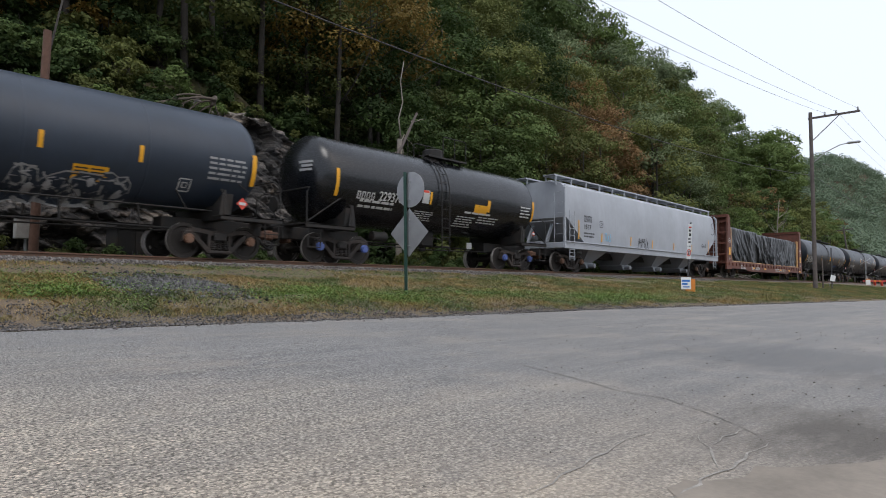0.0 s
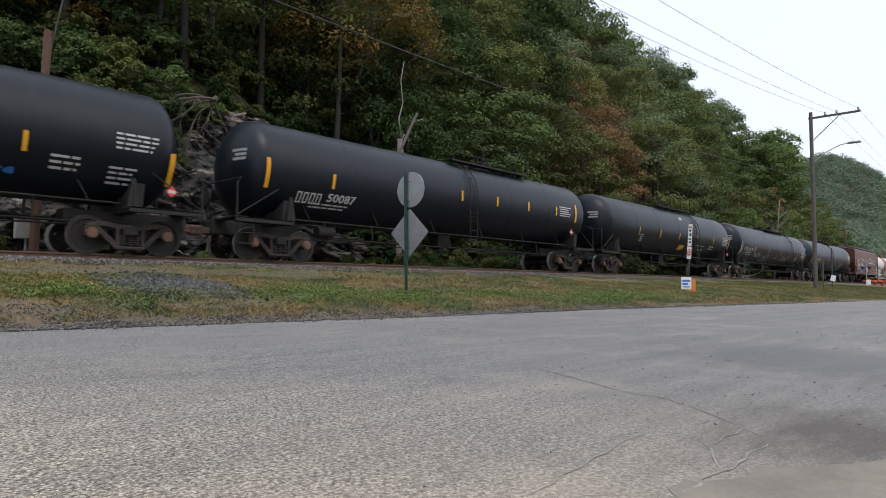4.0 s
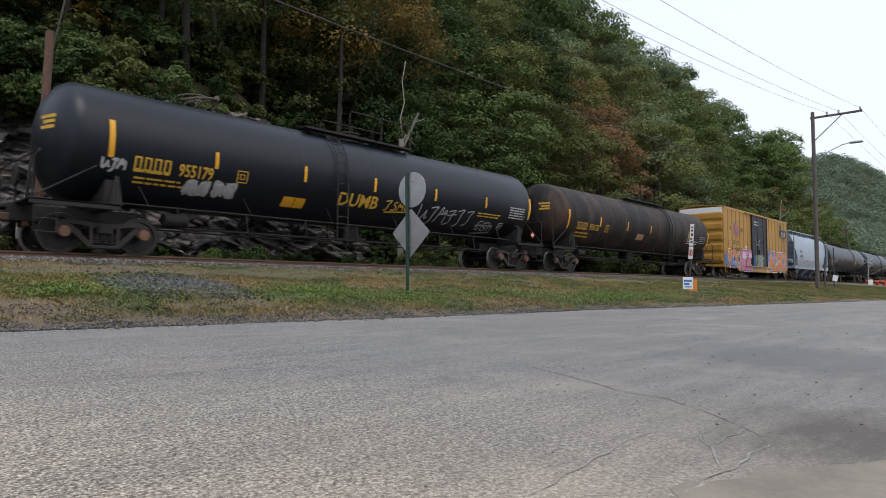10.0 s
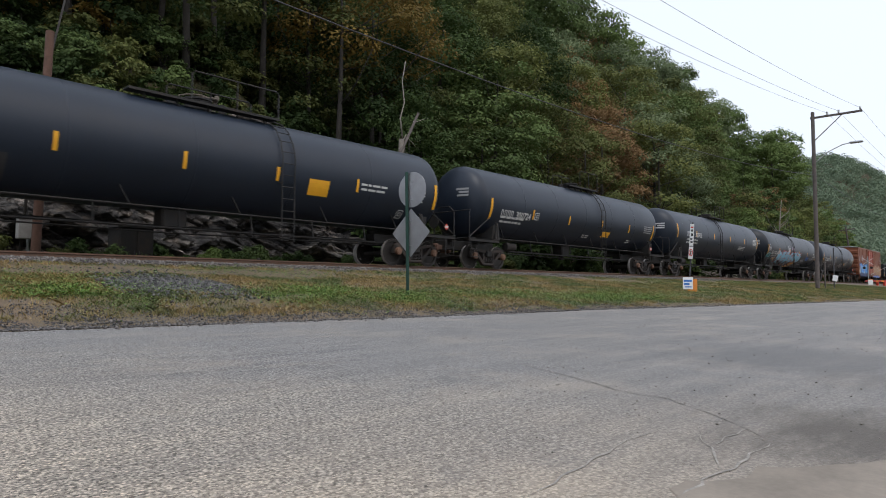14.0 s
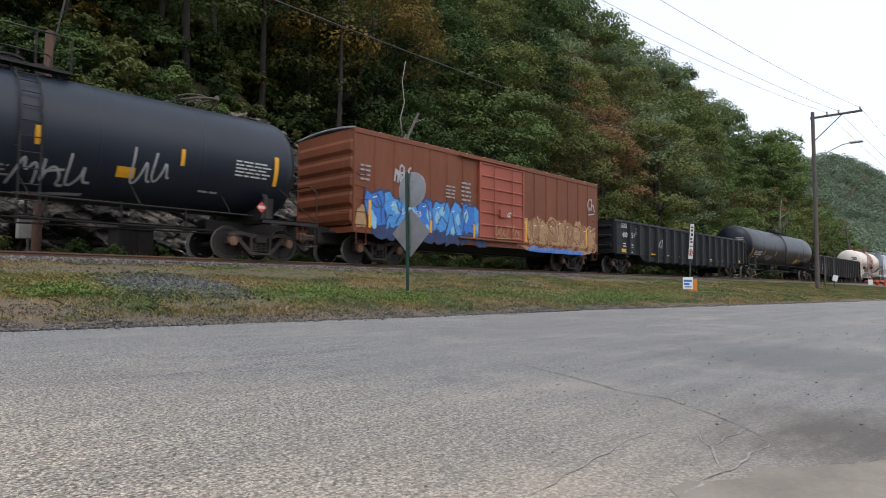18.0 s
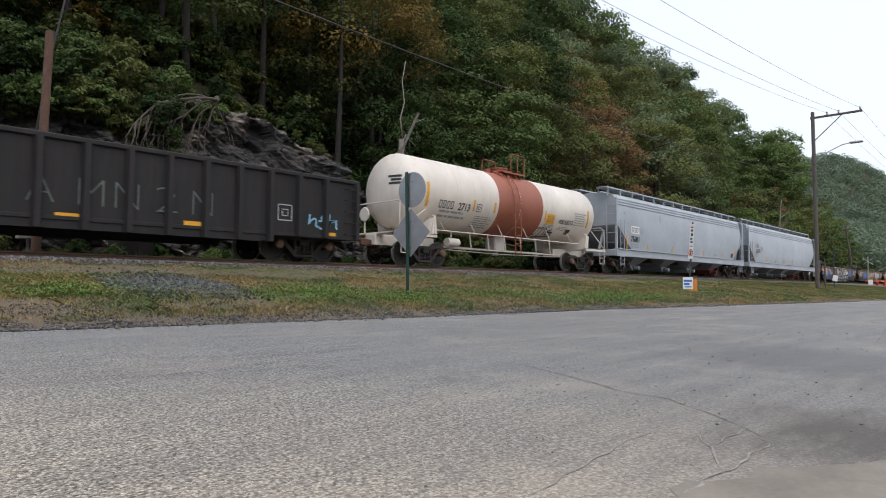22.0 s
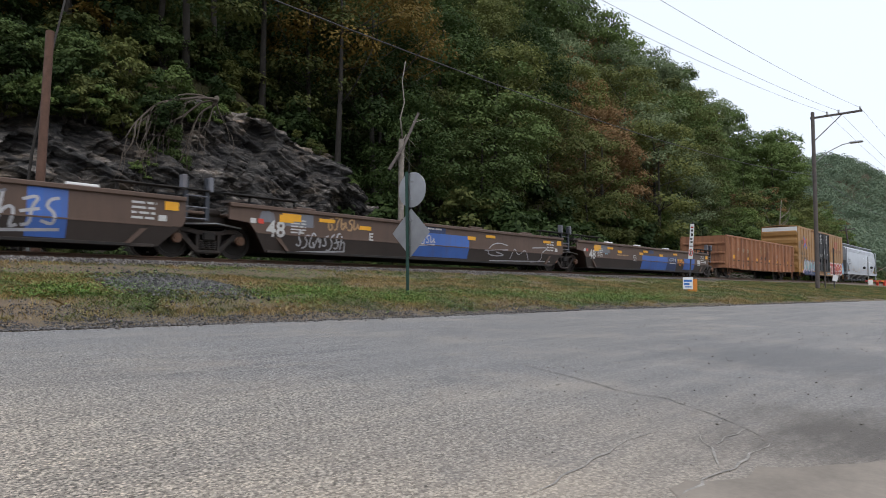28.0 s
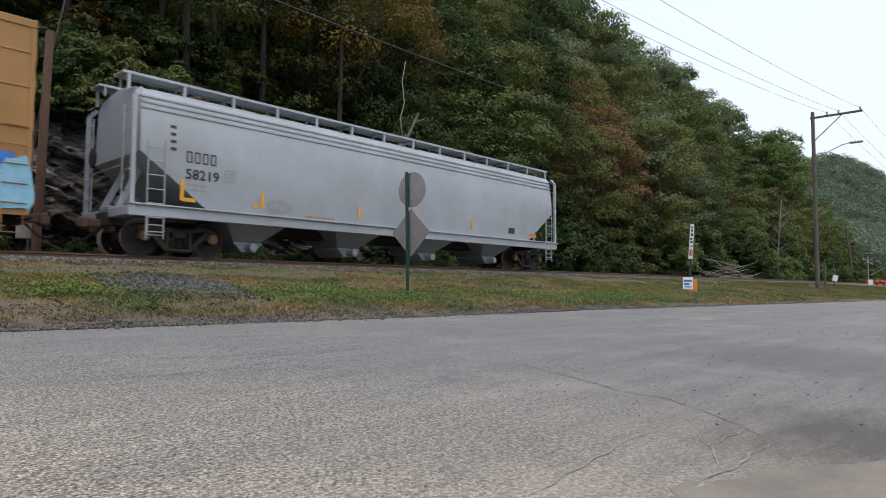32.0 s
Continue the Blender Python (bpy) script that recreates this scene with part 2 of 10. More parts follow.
def asphalt():
    k = Nodes("worn_asphalt")
    v = k.coord("Object")
    # chippings of two sizes in a dark binder
    agg, aggd = k.cells(v, 85, "Color"), k.cells(v, 85)
    sep = k.n.new("ShaderNodeSeparateColor")
    k.l.new(agg, sep.inputs[0])
    stone = k.ramp(sep.outputs[0], [(0.0, (0.32, 0.316, 0.308)), (0.45, (0.47, 0.46, 0.442)), (0.8, (0.53, 0.515, 0.492)), (1.0, (0.62, 0.6, 0.565))])
    fine = k.noise(v, 260, 3)
    col = k.mix(k.ramp(aggd, [(0.34, (0, 0, 0)), (0.6, (1, 1, 1))]), stone, (0.22, 0.217, 0.213))
    # dark pits: shade of the stone relief put into the colour
    pit_shade = k.ramp(k.noise(v, 55, 3, 0.75), [(0.435, (1, 1, 1)), (0.468, (0, 0, 0))])
    col = k.mix(k.math("MULTIPLY", pit_shade, 0.9), col, (0.06, 0.058, 0.058))
    glint = k.ramp(k.noise(v, 24, 5, 0.8), [(0.56, (0, 0, 0)), (0.66, (1, 1, 1))])
    col = k.mix(k.math("MULTIPLY", glint, 0.12), col, (0.58, 0.56, 0.525))
    warp = k.mix(0.03, v, k.n.new("ShaderNodeTexNoise").outputs["Color"])
    dark = k.ramp(k.cells(warp, 26), [(0.13, (1, 1, 1)), (0.2, (0, 0, 0))])
    col = k.mix(k.math("MULTIPLY", dark, 0.8), col, (0.07, 0.068, 0.068))
    sm = k.n.new("ShaderNodeVectorMath")
    sm.operation = "DOT_PRODUCT"
    sm.inputs[1].default_value = (-0.14, 0.17, 0.0)
    k.l.new(v, sm.inputs[0])
    coarse = k.ramp(k.math("ADD", sm.outputs["Value"], k.math("MULTIPLY", k.noise(v, 0.9, 4), 0.4)), [(0.02, (0.3, 0.3, 0.3)), (0.42, (1, 1, 1))])
    col = k.mix(coarse, (0.2, 0.192, 0.183), col)
    # bluish tyre streaks along the lane; tan and lighter nearby, greyer and darker farther off
    big = k.noise(v, 0.3, 5, 0.65)
    mid = k.noise(k.coord("Object", (0.22, 2.6, 1)), 1.1, 6, 0.75)
    col = k.mix(1.0, col, k.ramp(mid, [(0.3, (0.76, 0.775, 0.81)), (0.7, (1.2, 1.185, 1.15))]), "MULTIPLY")
    lx = k.n.new("ShaderNodeVectorMath")
    lx.operation = "DOT_PRODUCT"
    lx.inputs[1].default_value = (0.2, 0.1, 0.0)
    k.l.new(v, lx.inputs[0])
    near_far = k.math("ADD", lx.outputs["Value"], k.math("MULTIPLY", k.math("SUBTRACT", big, 0.5), 0.7))
    col = k.mix(1.0, col, k.ramp(near_far, [(0.25, (1.38, 1.22, 1.02)), (0.5, (1.12, 1.03, 0.92)), (0.75, (0.90, 0.875, 0.845)), (1.0, (0.86, 0.855, 0.855))]), "MULTIPLY")
    sand = k.ramp(k.noise(v, 0.75, 6, 0.7), [(0.5, (0, 0, 0)), (0.7, (1, 1, 1))])
    col = k.mix(k.math("MULTIPLY", sand, 0.3), col, (0.46, 0.385, 0.30))
    # a dark spill and damp dirt by the junction
    for at, reach, depth, tint in (((5.5, 1.3, 0.0), 0.36, 0.6, (0.10, 0.10, 0.102)), ((2.75, 0.38, 0.0), 0.46, 0.9, (0.086, 0.075, 0.064)), ((4.6, 0.55, 0.0), 0.5, 0.5, (0.12, 0.11, 0.1))):
        ds = k.n.new("ShaderNodeVectorMath")
        ds.operation = "DISTANCE"
        ds.inputs[1].default_value = at
        k.l.new(v, ds.inputs[0])
        spill = k.ramp(k.math("MULTIPLY", k.math("ADD", ds.outputs["Value"], k.math("MULTIPLY", k.noise(k.coord("Object", (0.6, 1.8, 1)), 2.2, 6, 0.75), 1.9)), reach), [(0.52, (1, 1, 1)), (0.8, (0, 0, 0))])
        col = k.mix(k.math("MULTIPLY", spill, depth), col, tint)
    spots = k.ramp(k.noise(v, 1.3, 6, 0.75), [(0.56, (0, 0, 0)), (0.68, (1, 1, 1))])
    col = k.mix(k.math("MULTIPLY", spots, 0.3), col, (0.13, 0.13, 0.133))
    k.bump(k.math("ADD", k.math("MULTIPLY", k.noise(v, 55, 3, 0.75), 2.0), k.math("MULTIPLY", fine, 0.4)), 1.0, 0.008)
    k.l.new(k.math("ADD", k.math("MULTIPLY", coarse, 0.8), 0.2), k.p.inputs["Normal"].links[0].from_node.inputs["Strength"])
    return k.done(col, k.math("ADD", k.math("MULTIPLY", fine, 0.2), 0.62), 0, 0.35)


def soil(name, a, b, c, scale=2.0):
    k = Nodes(name)
    v = k.coord("Object")
    n1, n2, n3 = k.noise(v, scale * 0.4, 5, 0.65), k.noise(v, scale * 14, 5, 0.7), k.cells(v, scale * 22)
    col = k.mix(k.ramp(n1, [(0.35, (0, 0, 0)), (0.65, (1, 1, 1))]), a, b)
    col = k.mix(k.ramp(n2, [(0.5, (0, 0, 0)), (0.7, (1, 1, 1))]), col, c)
    k.bump(k.math("ADD", n2, k.math("MULTIPLY", n3, 0.6)), 0.8, 0.03)
    return k.done(col, 0.95, 0, 0.2)


def rock():
    k = Nodes("layered_rock")
    v = k.coord("Object")
    n1, n2 = k.noise(v, 0.8, 6, 0.7), k.noise(v, 6, 6, 0.75)
    grain = k.noise(k.coord("Object", (0.8, 1.0, 3.2)), 5, 6, 0.75)
    base = k.ramp(k.math("ADD", k.math("MULTIPLY", n2, 0.5), k.math("MULTIPLY", grain, 0.5)),
                  [(0.36, (0.01, 0.009, 0.008)), (0.48, (0.052, 0.048, 0.044)), (0.58, (0.092, 0.085, 0.079)), (0.72, (0.25, 0.235, 0.22))])
    iron = k.ramp(n1, [(0.48, (0, 0, 0)), (0.66, (1, 1, 1))])
    col = k.mix(k.math("MULTIPLY", iron, 0.5), base, (0.095, 0.066, 0.042))
    # blocks differ in tone, partly painted facet light and shade; dark joints along the dip
    for fine, amt in ((1.0, 0.7), (2.6, 0.4)):
        tc, mp = k.n.new("ShaderNodeTexCoord"), k.n.new("ShaderNodeMapping")
        mp.inputs["Rotation"].default_value = (0, radians(-30), 0)
        mp.inputs["Scale"].default_value = (0.75 * fine, 0.7 * fine, 2.3 * fine)
        k.l.new(tc.outputs["Object"], mp.inputs[0])
        wv = k.mix(0.12, mp.outputs[0], k.n.new("ShaderNodeTexNoise").outputs["Color"])
        sp = k.n.new("ShaderNodeSeparateColor")
        k.l.new(k.cells(wv, 1.0, "Color"), sp.inputs[0])
        col = k.mix(1.0, col, k.ramp(sp.outputs[0], [(0.0, (0.45, 0.45, 0.47)), (0.6, (1.0, 1.0, 1.0)), (1.0, (2.3, 2.25, 2.2))]), "MULTIPLY")
        gap = k.ramp(k.cells(wv, 1.0, "Distance", "DISTANCE_TO_EDGE"), [(0.03, (1, 1, 1)), (0.09, (0, 0, 0))])
        col = k.mix(k.math("MULTIPLY", gap, amt), col, (0.006, 0.006, 0.007))
    # leaf litter and moss lie on the ledges that face up
    sx = k.n.new("ShaderNodeSeparateXYZ")
    k.l.new(k.n.new("ShaderNodeNewGeometry").outputs["Normal"], sx.inputs[0])
    ledge = k.ramp(k.math("ADD", sx.outputs[2], k.math("MULTIPLY", k.noise(v, 1.4, 6, 0.75), 1.1)), [(1.0, (0, 0, 0)), (1.2, (1, 1, 1))])
    litter = k.ramp(k.noise(v, 2.3, 5, 0.7), [(0.4, (0.11, 0.072, 0.042)), (0.5, (0.062, 0.046, 0.03)), (0.58, (0.06, 0.075, 0.02))])
    col = k.mix(k.math("MULTIPLY", ledge, 0.85), col, litter)
    k.bump(k.math("ADD", n2, k.math("MULTIPLY", k.noise(v, 30, 5, 0.7), 0.4)), 0.8, 0.05)
    return k.done(col, 0.6, 0, 0.35)


M_ASPHALT, M_ROCK = asphalt(), rock()
M_FOREST_FLOOR = soil("forest_floor", (0.05, 0.04, 0.025), (0.035, 0.04, 0.015), (0.09, 0.06, 0.03), 1.0)
M_VERGE = soil("verge_soil", (0.165, 0.125, 0.085), (0.12, 0.10, 0.06), (0.21, 0.165, 0.12), 2.0)
M_BALLAST_BED = soil("ballast_bed", (0.15, 0.125, 0.107), (0.19, 0.16, 0.138), (0.08, 0.07, 0.062), 4.0)
M_SAND = plain("sandy_grit", (0.215, 0.185, 0.152), 0.95, var=0.25, scale=5, bump=0.35, dist=0.004)


def stones_mat():
    k = Nodes("ballast_stone")
    v = k.coord()
    col = k.ramp(k.island(), [(0.0, (0.05, 0.048, 0.05)), (0.6, (0.125, 0.115, 0.11)), (1.0, (0.27, 0.25, 0.235))])
    col = k.mix(k.math("MULTIPLY", k.noise(v, 20, 4), 0.5), col, (0.12, 0.1, 0.085))
    k.bump(k.noise(v, 60, 3), 0.4, 0.006)
    return k.done(col, 0.85, 0, 0.3)


def grass_mat():
    k = Nodes("verge_grass")
    v = k.coord()
    green = k.ramp(k.island(), [(0.0, (0.05, 0.088, 0.026)), (0.5, (0.108, 0.148, 0.045)), (1.0, (0.21, 0.215, 0.08))])
    straw = k.ramp(k.island(), [(0.0, (0.165, 0.108, 0.042)), (0.5, (0.34, 0.232, 0.09)), (1.0, (0.52, 0.39, 0.175))])
    sx = k.n.new("ShaderNodeSeparateXYZ")
    k.l.new(v, sx.inputs[0])
    # a little greener with growing x
    greener = k.math("MULTIPLY", k.math("SUBTRACT", sx.outputs[0], 8.0), 0.0016)
    f = k.ramp(k.math("ADD", k.noise(v, 0.75, 4, 0.7), greener), [(0.43, (0, 0, 0)), (0.58, (1, 1, 1))])
    return k.done(k.mix(f, straw, green), 0.6, 0, 0.3)


def weed_mat():
    k = Nodes("weed_leaf")
    return k.done(k.ramp(k.island(), [(0.0, (0.05, 0.115, 0.012)), (0.6, (0.10, 0.19, 0.022)), (1.0, (0.19, 0.27, 0.04))]), 0.5, 0, 0.4)


M_STONE, M_GRASS, M_WEED = stones_mat(), grass_mat(), weed_mat()


def dark_stones():
    k = Nodes("dark_trap_rock")
    col = k.ramp(k.island(), [(0.0, (0.02, 0.02, 0.021)), (0.5, (0.066, 0.064, 0.063)), (1.0, (0.145, 0.14, 0.136))])
    return k.done(col, 0.85, 0, 0.3)


M_DARKSTONE = dark_stones()
M_RAIL = rusty("rail_steel", (0.12, 0.075, 0.05), (0.13, 0.06, 0.032), 0.7, 0.7, 5)
M_RAILTOP = plain("rail_head_polished", (0.45, 0.44, 0.43), 0.3, 1.0, 0.15)
M_TIE = plain("creosoted_tie", (0.06, 0.048, 0.04), 0.9, var=0.35, bump=0.5)
M_TRUCK = rusty("truck_casting", (0.026, 0.0225, 0.021), (0.05, 0.03, 0.02), 0.55, 0.8, 4)
M_WHEEL = plain("wheel_plate", (0.02, 0.016, 0.0135), 0.75, var=0.12, scale=1.5, bump=0.05)
M_TREAD = plain("wheel_rim_steel", (0.42, 0.39, 0.37), 0.5, 0.5, 0.2)
M_CAP = rusty("bearing_cap", (0.16, 0.085, 0.05), (0.2, 0.09, 0.05), 0.5, 0.6, 8)
M_CAPBLUE = plain("bearing_cap_blue", (0.07, 0.11, 0.32), 0.5)
M_UNDER = rusty("underframe_black", (0.014, 0.0135, 0.013), (0.03, 0.02, 0.015), 0.4, 0.75, 3)
M_COUPLER = rusty("coupler_steel", (0.1, 0.06, 0.045), (0.15, 0.07, 0.04), 0.7, 0.8, 5)
M_HOSE = plain("rubber_hose", (0.025, 0.025, 0.025), 0.8)
M_BLACK = car_paint("black_tank_paint", (0.004, 0.0072, 0.0135), (0.010, 0.0125, 0.017), 0.3, 0.36, 1.0, 0.34)
M_BLACKGLOSS = car_paint("glossy_black_paint", (0.005, 0.006, 0.008), (0.012, 0.013, 0.015), 0.2, 0.22, 1.0, 0.5)
M_GREYTANK = car_paint("dark_grey_tank_paint", (0.027, 0.038, 0.057), (0.02, 0.024, 0.031), 0.3, 0.36, 1.0, 0.45)
M_CHAR = car_paint("charcoal_paint", (0.012, 0.0185, 0.031), (0.018, 0.021, 0.027), 0.3, 0.38, 1.0, 0.36)
M_RUSTBLACK = car_paint("rust_streaked_black", (0.010, 0.010, 0.011), (0.11, 0.062, 0.04), 0.8, 0.6, 0.3, 0.3)
M_WHITETANK = car_paint("white_tank_paint", (0.66, 0.65, 0.62), (0.4, 0.31, 0.24), 0.12, 0.4)
M_CREAMTANK = car_paint("cream_tank_paint", (0.72, 0.65, 0.57), (0.42, 0.27, 0.18), 0.18, 0.4)
M_BANDRED = car_paint("oxide_red_band", (0.33, 0.10, 0.055), (0.2, 0.07, 0.045), 0.35, 0.5)
M_HOPGREY = car_paint("light_grey_paint", (0.34, 0.36, 0.395), (0.2, 0.19, 0.18), 0.16, 0.34)
M_HOPWHITE = car_paint("pale_grey_paint", (0.35, 0.38, 0.415), (0.22, 0.215, 0.21), 0.12, 0.28)
M_HOPBLUE = car_paint("blue_grey_paint", (0.20, 0.255, 0.315), (0.15, 0.15, 0.15), 0.14, 0.27)
M_HOPRED = car_paint("mineral_brown_paint", (0.12, 0.035, 0.02), (0.065, 0.03, 0.02), 0.3, 0.5)
M_REDGATE = car_paint("gate_red_paint", (0.35, 0.07, 0.04), (0.15, 0.06, 0.04), 0.5, 0.6)
M_BOXYEL = car_paint("golden_yellow_paint", (0.335, 0.175, 0.052), (0.17, 0.09, 0.04), 0.25, 0.5)
M_BOXGOLD = car_paint("bright_golden_paint", (0.42, 0.215, 0.03), (0.24, 0.13, 0.04), 0.25, 0.5)
M_BOXRED = car_paint("oxide_brown_paint", (0.165, 0.044, 0.015), (0.21, 0.085, 0.03), 0.45, 0.6)
M_DOORRED = car_paint("faded_red_paint", (0.33, 0.08, 0.048), (0.2, 0.062, 0.04), 0.4, 0.6)
M_DOORBLK = car_paint("black_door_paint", (0.016, 0.0175, 0.02), (0.04, 0.035, 0.032), 0.3, 0.5, 1.0, 0.3)
M_GONBLK = car_paint("gondola_black_paint", (0.012, 0.0145, 0.0165), (0.03, 0.028, 0.026), 0.35, 0.55, 1.0, 0.3)
M_GONBRN = car_paint("gondola_worn_black", (0.020, 0.019, 0.020), (0.055, 0.036, 0.028), 0.45, 0.6, 1.0, 0.3)
M_GONORG = car_paint("salmon_rust_paint", (0.36, 0.163, 0.082), (0.12, 0.052, 0.034), 1.0, 0.7, 0.6)
M_FLATRED = car_paint("bulkhead_red_brown", (0.125, 0.038, 0.022), (0.05, 0.03, 0.022), 0.75, 0.6)
M_WELL = car_paint("well_car_brown", (0.10, 0.062, 0.045), (0.055, 0.038, 0.031), 0.5, 0.6)
M_WELLDARK = car_paint("well_car_grime", (0.045, 0.034, 0.029), (0.03, 0.025, 0.022), 0.4, 0.7)
M_WELLPOST = car_paint("post_blue_grey", (0.028, 0.034, 0.048), (0.04, 0.034, 0.03), 0.4, 0.5)
M_WELLBLUE = car_paint("faded_blue_patch", (0.05, 0.13, 0.42), (0.1, 0.09, 0.09), 0.4, 0.6)
M_WELLGREY = car_paint("grey_patch", (0.16, 0.17, 0.2), (0.12, 0.08, 0.06), 0.5, 0.6)
M_TARP = plain("black_tarpaulin", (0.0045, 0.0052, 0.0066), 0.36, var=0.12, scale=2, bump=0.25, dist=0.006)
M_TARP.node_tree.nodes["Principled BSDF"].inputs["Specular IOR Level"].default_value = 0.3
M_LUMBER = plain("fresh_timber", (0.46, 0.27, 0.12), 0.7, var=0.25, scale=9)
M_STRAP = plain("strap_grey", (0.3, 0.3, 0.3), 0.6)
M_YELLOW = plain("reflective_yellow", (0.74, 0.36, 0.016), 0.45, var=0.08)
M_WHITE = plain("white_stencil", (0.5, 0.5, 0.49), 0.6, var=0.15, scale=14)
M_GREYINK = plain("grey_stencil", (0.3, 0.3, 0.3), 0.6, var=0.15)
M_TANINK = plain("faded_cream_stencil", (0.42, 0.34, 0.26), 0.7, var=0.3, scale=12)
M_CHALK = plain("faded_chalk_grey", (0.11, 0.13, 0.12), 0.8, var=0.3, scale=9)
M_BLACKINK = plain("black_stencil", (0.03, 0.03, 0.033), 0.6, var=0.15)
M_YINK = plain("yellow_stencil", (0.6, 0.36, 0.04), 0.6, var=0.12)
M_REDSIGN = plain("placard_red", (0.6, 0.06, 0.035), 0.5, var=0.1)
M_ORANGE = plain("spray_orange", (0.62, 0.21, 0.03), 0.6, var=0.12)
M_SKYBLUE = plain("spray_light_blue", (0.22, 0.45, 0.6), 0.6, var=0.2)
M_BLUE = plain("spray_blue", (0.03, 0.16, 0.52), 0.6, var=0.25)
M_SPRAYBLUE = plain("spray_mid_blue", (0.06, 0.26, 0.62), 0.6, var=0.3)
M_FADETAN = plain("faded_tan_spray", (0.27, 0.15, 0.075), 0.7, var=0.35)
M_FADEGREEN = plain("faded_green_spray", (0.17, 0.21, 0.15), 0.7, var=0.35)
M_PINK = plain("spray_pink", (0.55, 0.16, 0.28), 0.6, var=0.2)
M_LILAC = plain("spray_lilac", (0.62, 0.47, 0.6), 0.6, var=0.15)
M_TEAL = plain("spray_teal", (0.1, 0.38, 0.4), 0.6, var=0.2)
M_TAN = plain("spray_tan", (0.36, 0.225, 0.115), 0.7, var=0.25)
M_GREEN = plain("spray_green", (0.12, 0.36, 0.12), 0.6)
M_CRIMSON = plain("spray_crimson", (0.42, 0.06, 0.05), 0.6, var=0.2)
M_NAVY = plain("spray_navy", (0.03, 0.05, 0.13), 0.6)
M_SILVER = plain("spray_silver", (0.40, 0.40, 0.42), 0.5, var=0.2)
M_ROOFGREY = plain("galvanised_roof", (0.38, 0.39, 0.4), 0.45, 0.3, 0.2)
M_POLE = plain("weathered_pole", (0.115, 0.062, 0.043), 0.9, var=0.3, scale=5, bump=0.5, dist=0.01)
M_POLEGREY = plain("old_grey_pole", (0.105, 0.088, 0.08), 0.9, var=0.3, scale=5, bump=0.5)
M_SIGNBACK = plain("bare_aluminium", (0.36, 0.36, 0.37), 0.42, 0.75, 0.12, 4)
M_GREENPOST = plain("green_channel_post", (0.02, 0.06, 0.045), 0.55, 0.2)
M_WIRE = plain("wire", (0.05, 0.05, 0.055), 0.6)
M_GALV = plain("galvanised_steel", (0.42, 0.43, 0.44), 0.4, 0.8, 0.12)
M_SIGNWHITE = plain("sign_white", (0.75, 0.75, 0.74), 0.45, var=0.06)
M_ROADLINE = plain("crack_dirt", (0.2, 0.186, 0.168), 0.9, var=0.5, scale=22, bump=0.2, dist=0.002)
M_CRACKDUST = plain("crack_dust", (0.275, 0.255, 0.228), 0.9, var=0.5, scale=22, bump=0.2, dist=0.002)
M_PEBBLE = plain("road_pebble", (0.17, 0.155, 0.135), 0.9, var=0.6, scale=14)
M_CONCRETE = plain("concrete", (0.33, 0.32, 0.3), 0.9, var=0.2, bump=0.4)
# ================= ground, road, track =================
def vnoise(x, y, seed=0):
    """Smooth lattice noise in 0..1 on arrays."""
    x, y = np.asarray(x, float), np.asarray(y, float)
    xi, yi = np.floor(x), np.floor(y)
    fx, fy = x - xi, y - yi
    fx, fy = fx * fx * (3 - 2 * fx), fy * fy * (3 - 2 * fy)

    def h(a, b):
        s = np.sin(a * 127.1 + b * 311.7 + seed * 74.7) * 43758.5453
        return s - np.floor(s)

    return (h(xi, yi) * (1 - fx) + h(xi + 1, yi) * fx) * (1 - fy) + (h(xi, yi + 1) * (1 - fx) + h(xi + 1, yi + 1) * fx) * fy


def fbm(x, y, seed=0, octaves=4):
    s, a, t = 0, 0.5, 0
    for i in range(octaves):
        s, t = s + a * vnoise(x * 2 ** i, y * 2 ** i, seed + i), t + a
        a *= 0.5
    return s / t


def step(a, b, x):
    t = np.clip((np.asarray(x, float) - a) / (b - a), 0, 1)
    return t * t * (3 - 2 * t)


def road_edge(x):
    return np.interp(x, [-200, 0, 2, 7.3, 12.3, 20, 34.5, 60, 120, 900], [9.5, 8.75, 8.5, 7.75, 7.6, 6.75, 4.9, 2.2, -3, -60])


def rock_top(x):
    return np.interp(x, [-30, 5, 8, 12.5, 15.4, 17.5, 19.1, 20.8, 22, 23.5, 26], [5.9, 5.9, 6.5, 7.6, 7.4, 6.2, 5.3, 3.6, 2.0, 0.5, 0.0])


def hill(x, y):
    base = (1.0 * np.clip(y - 23.0, 0, 42) + 0.2 * np.clip(y - 65, 0, 60)) * (0.35 + 0.65 * step(20, 44, x))
    far = 84 * np.exp(-(((x - 660) / 210) ** 2) - ((y - 125) / 70) ** 2)
    fade = np.interp(x, [-100, 100, 130, 160, 220, 300, 900], [1, 0.97, 0.85, 0.76, 0.7, 0.6, 0.4])
    return base * fade + rock_top(x) * step(26.0, 29.0, y) * (1 - step(31, 42, y)) + far


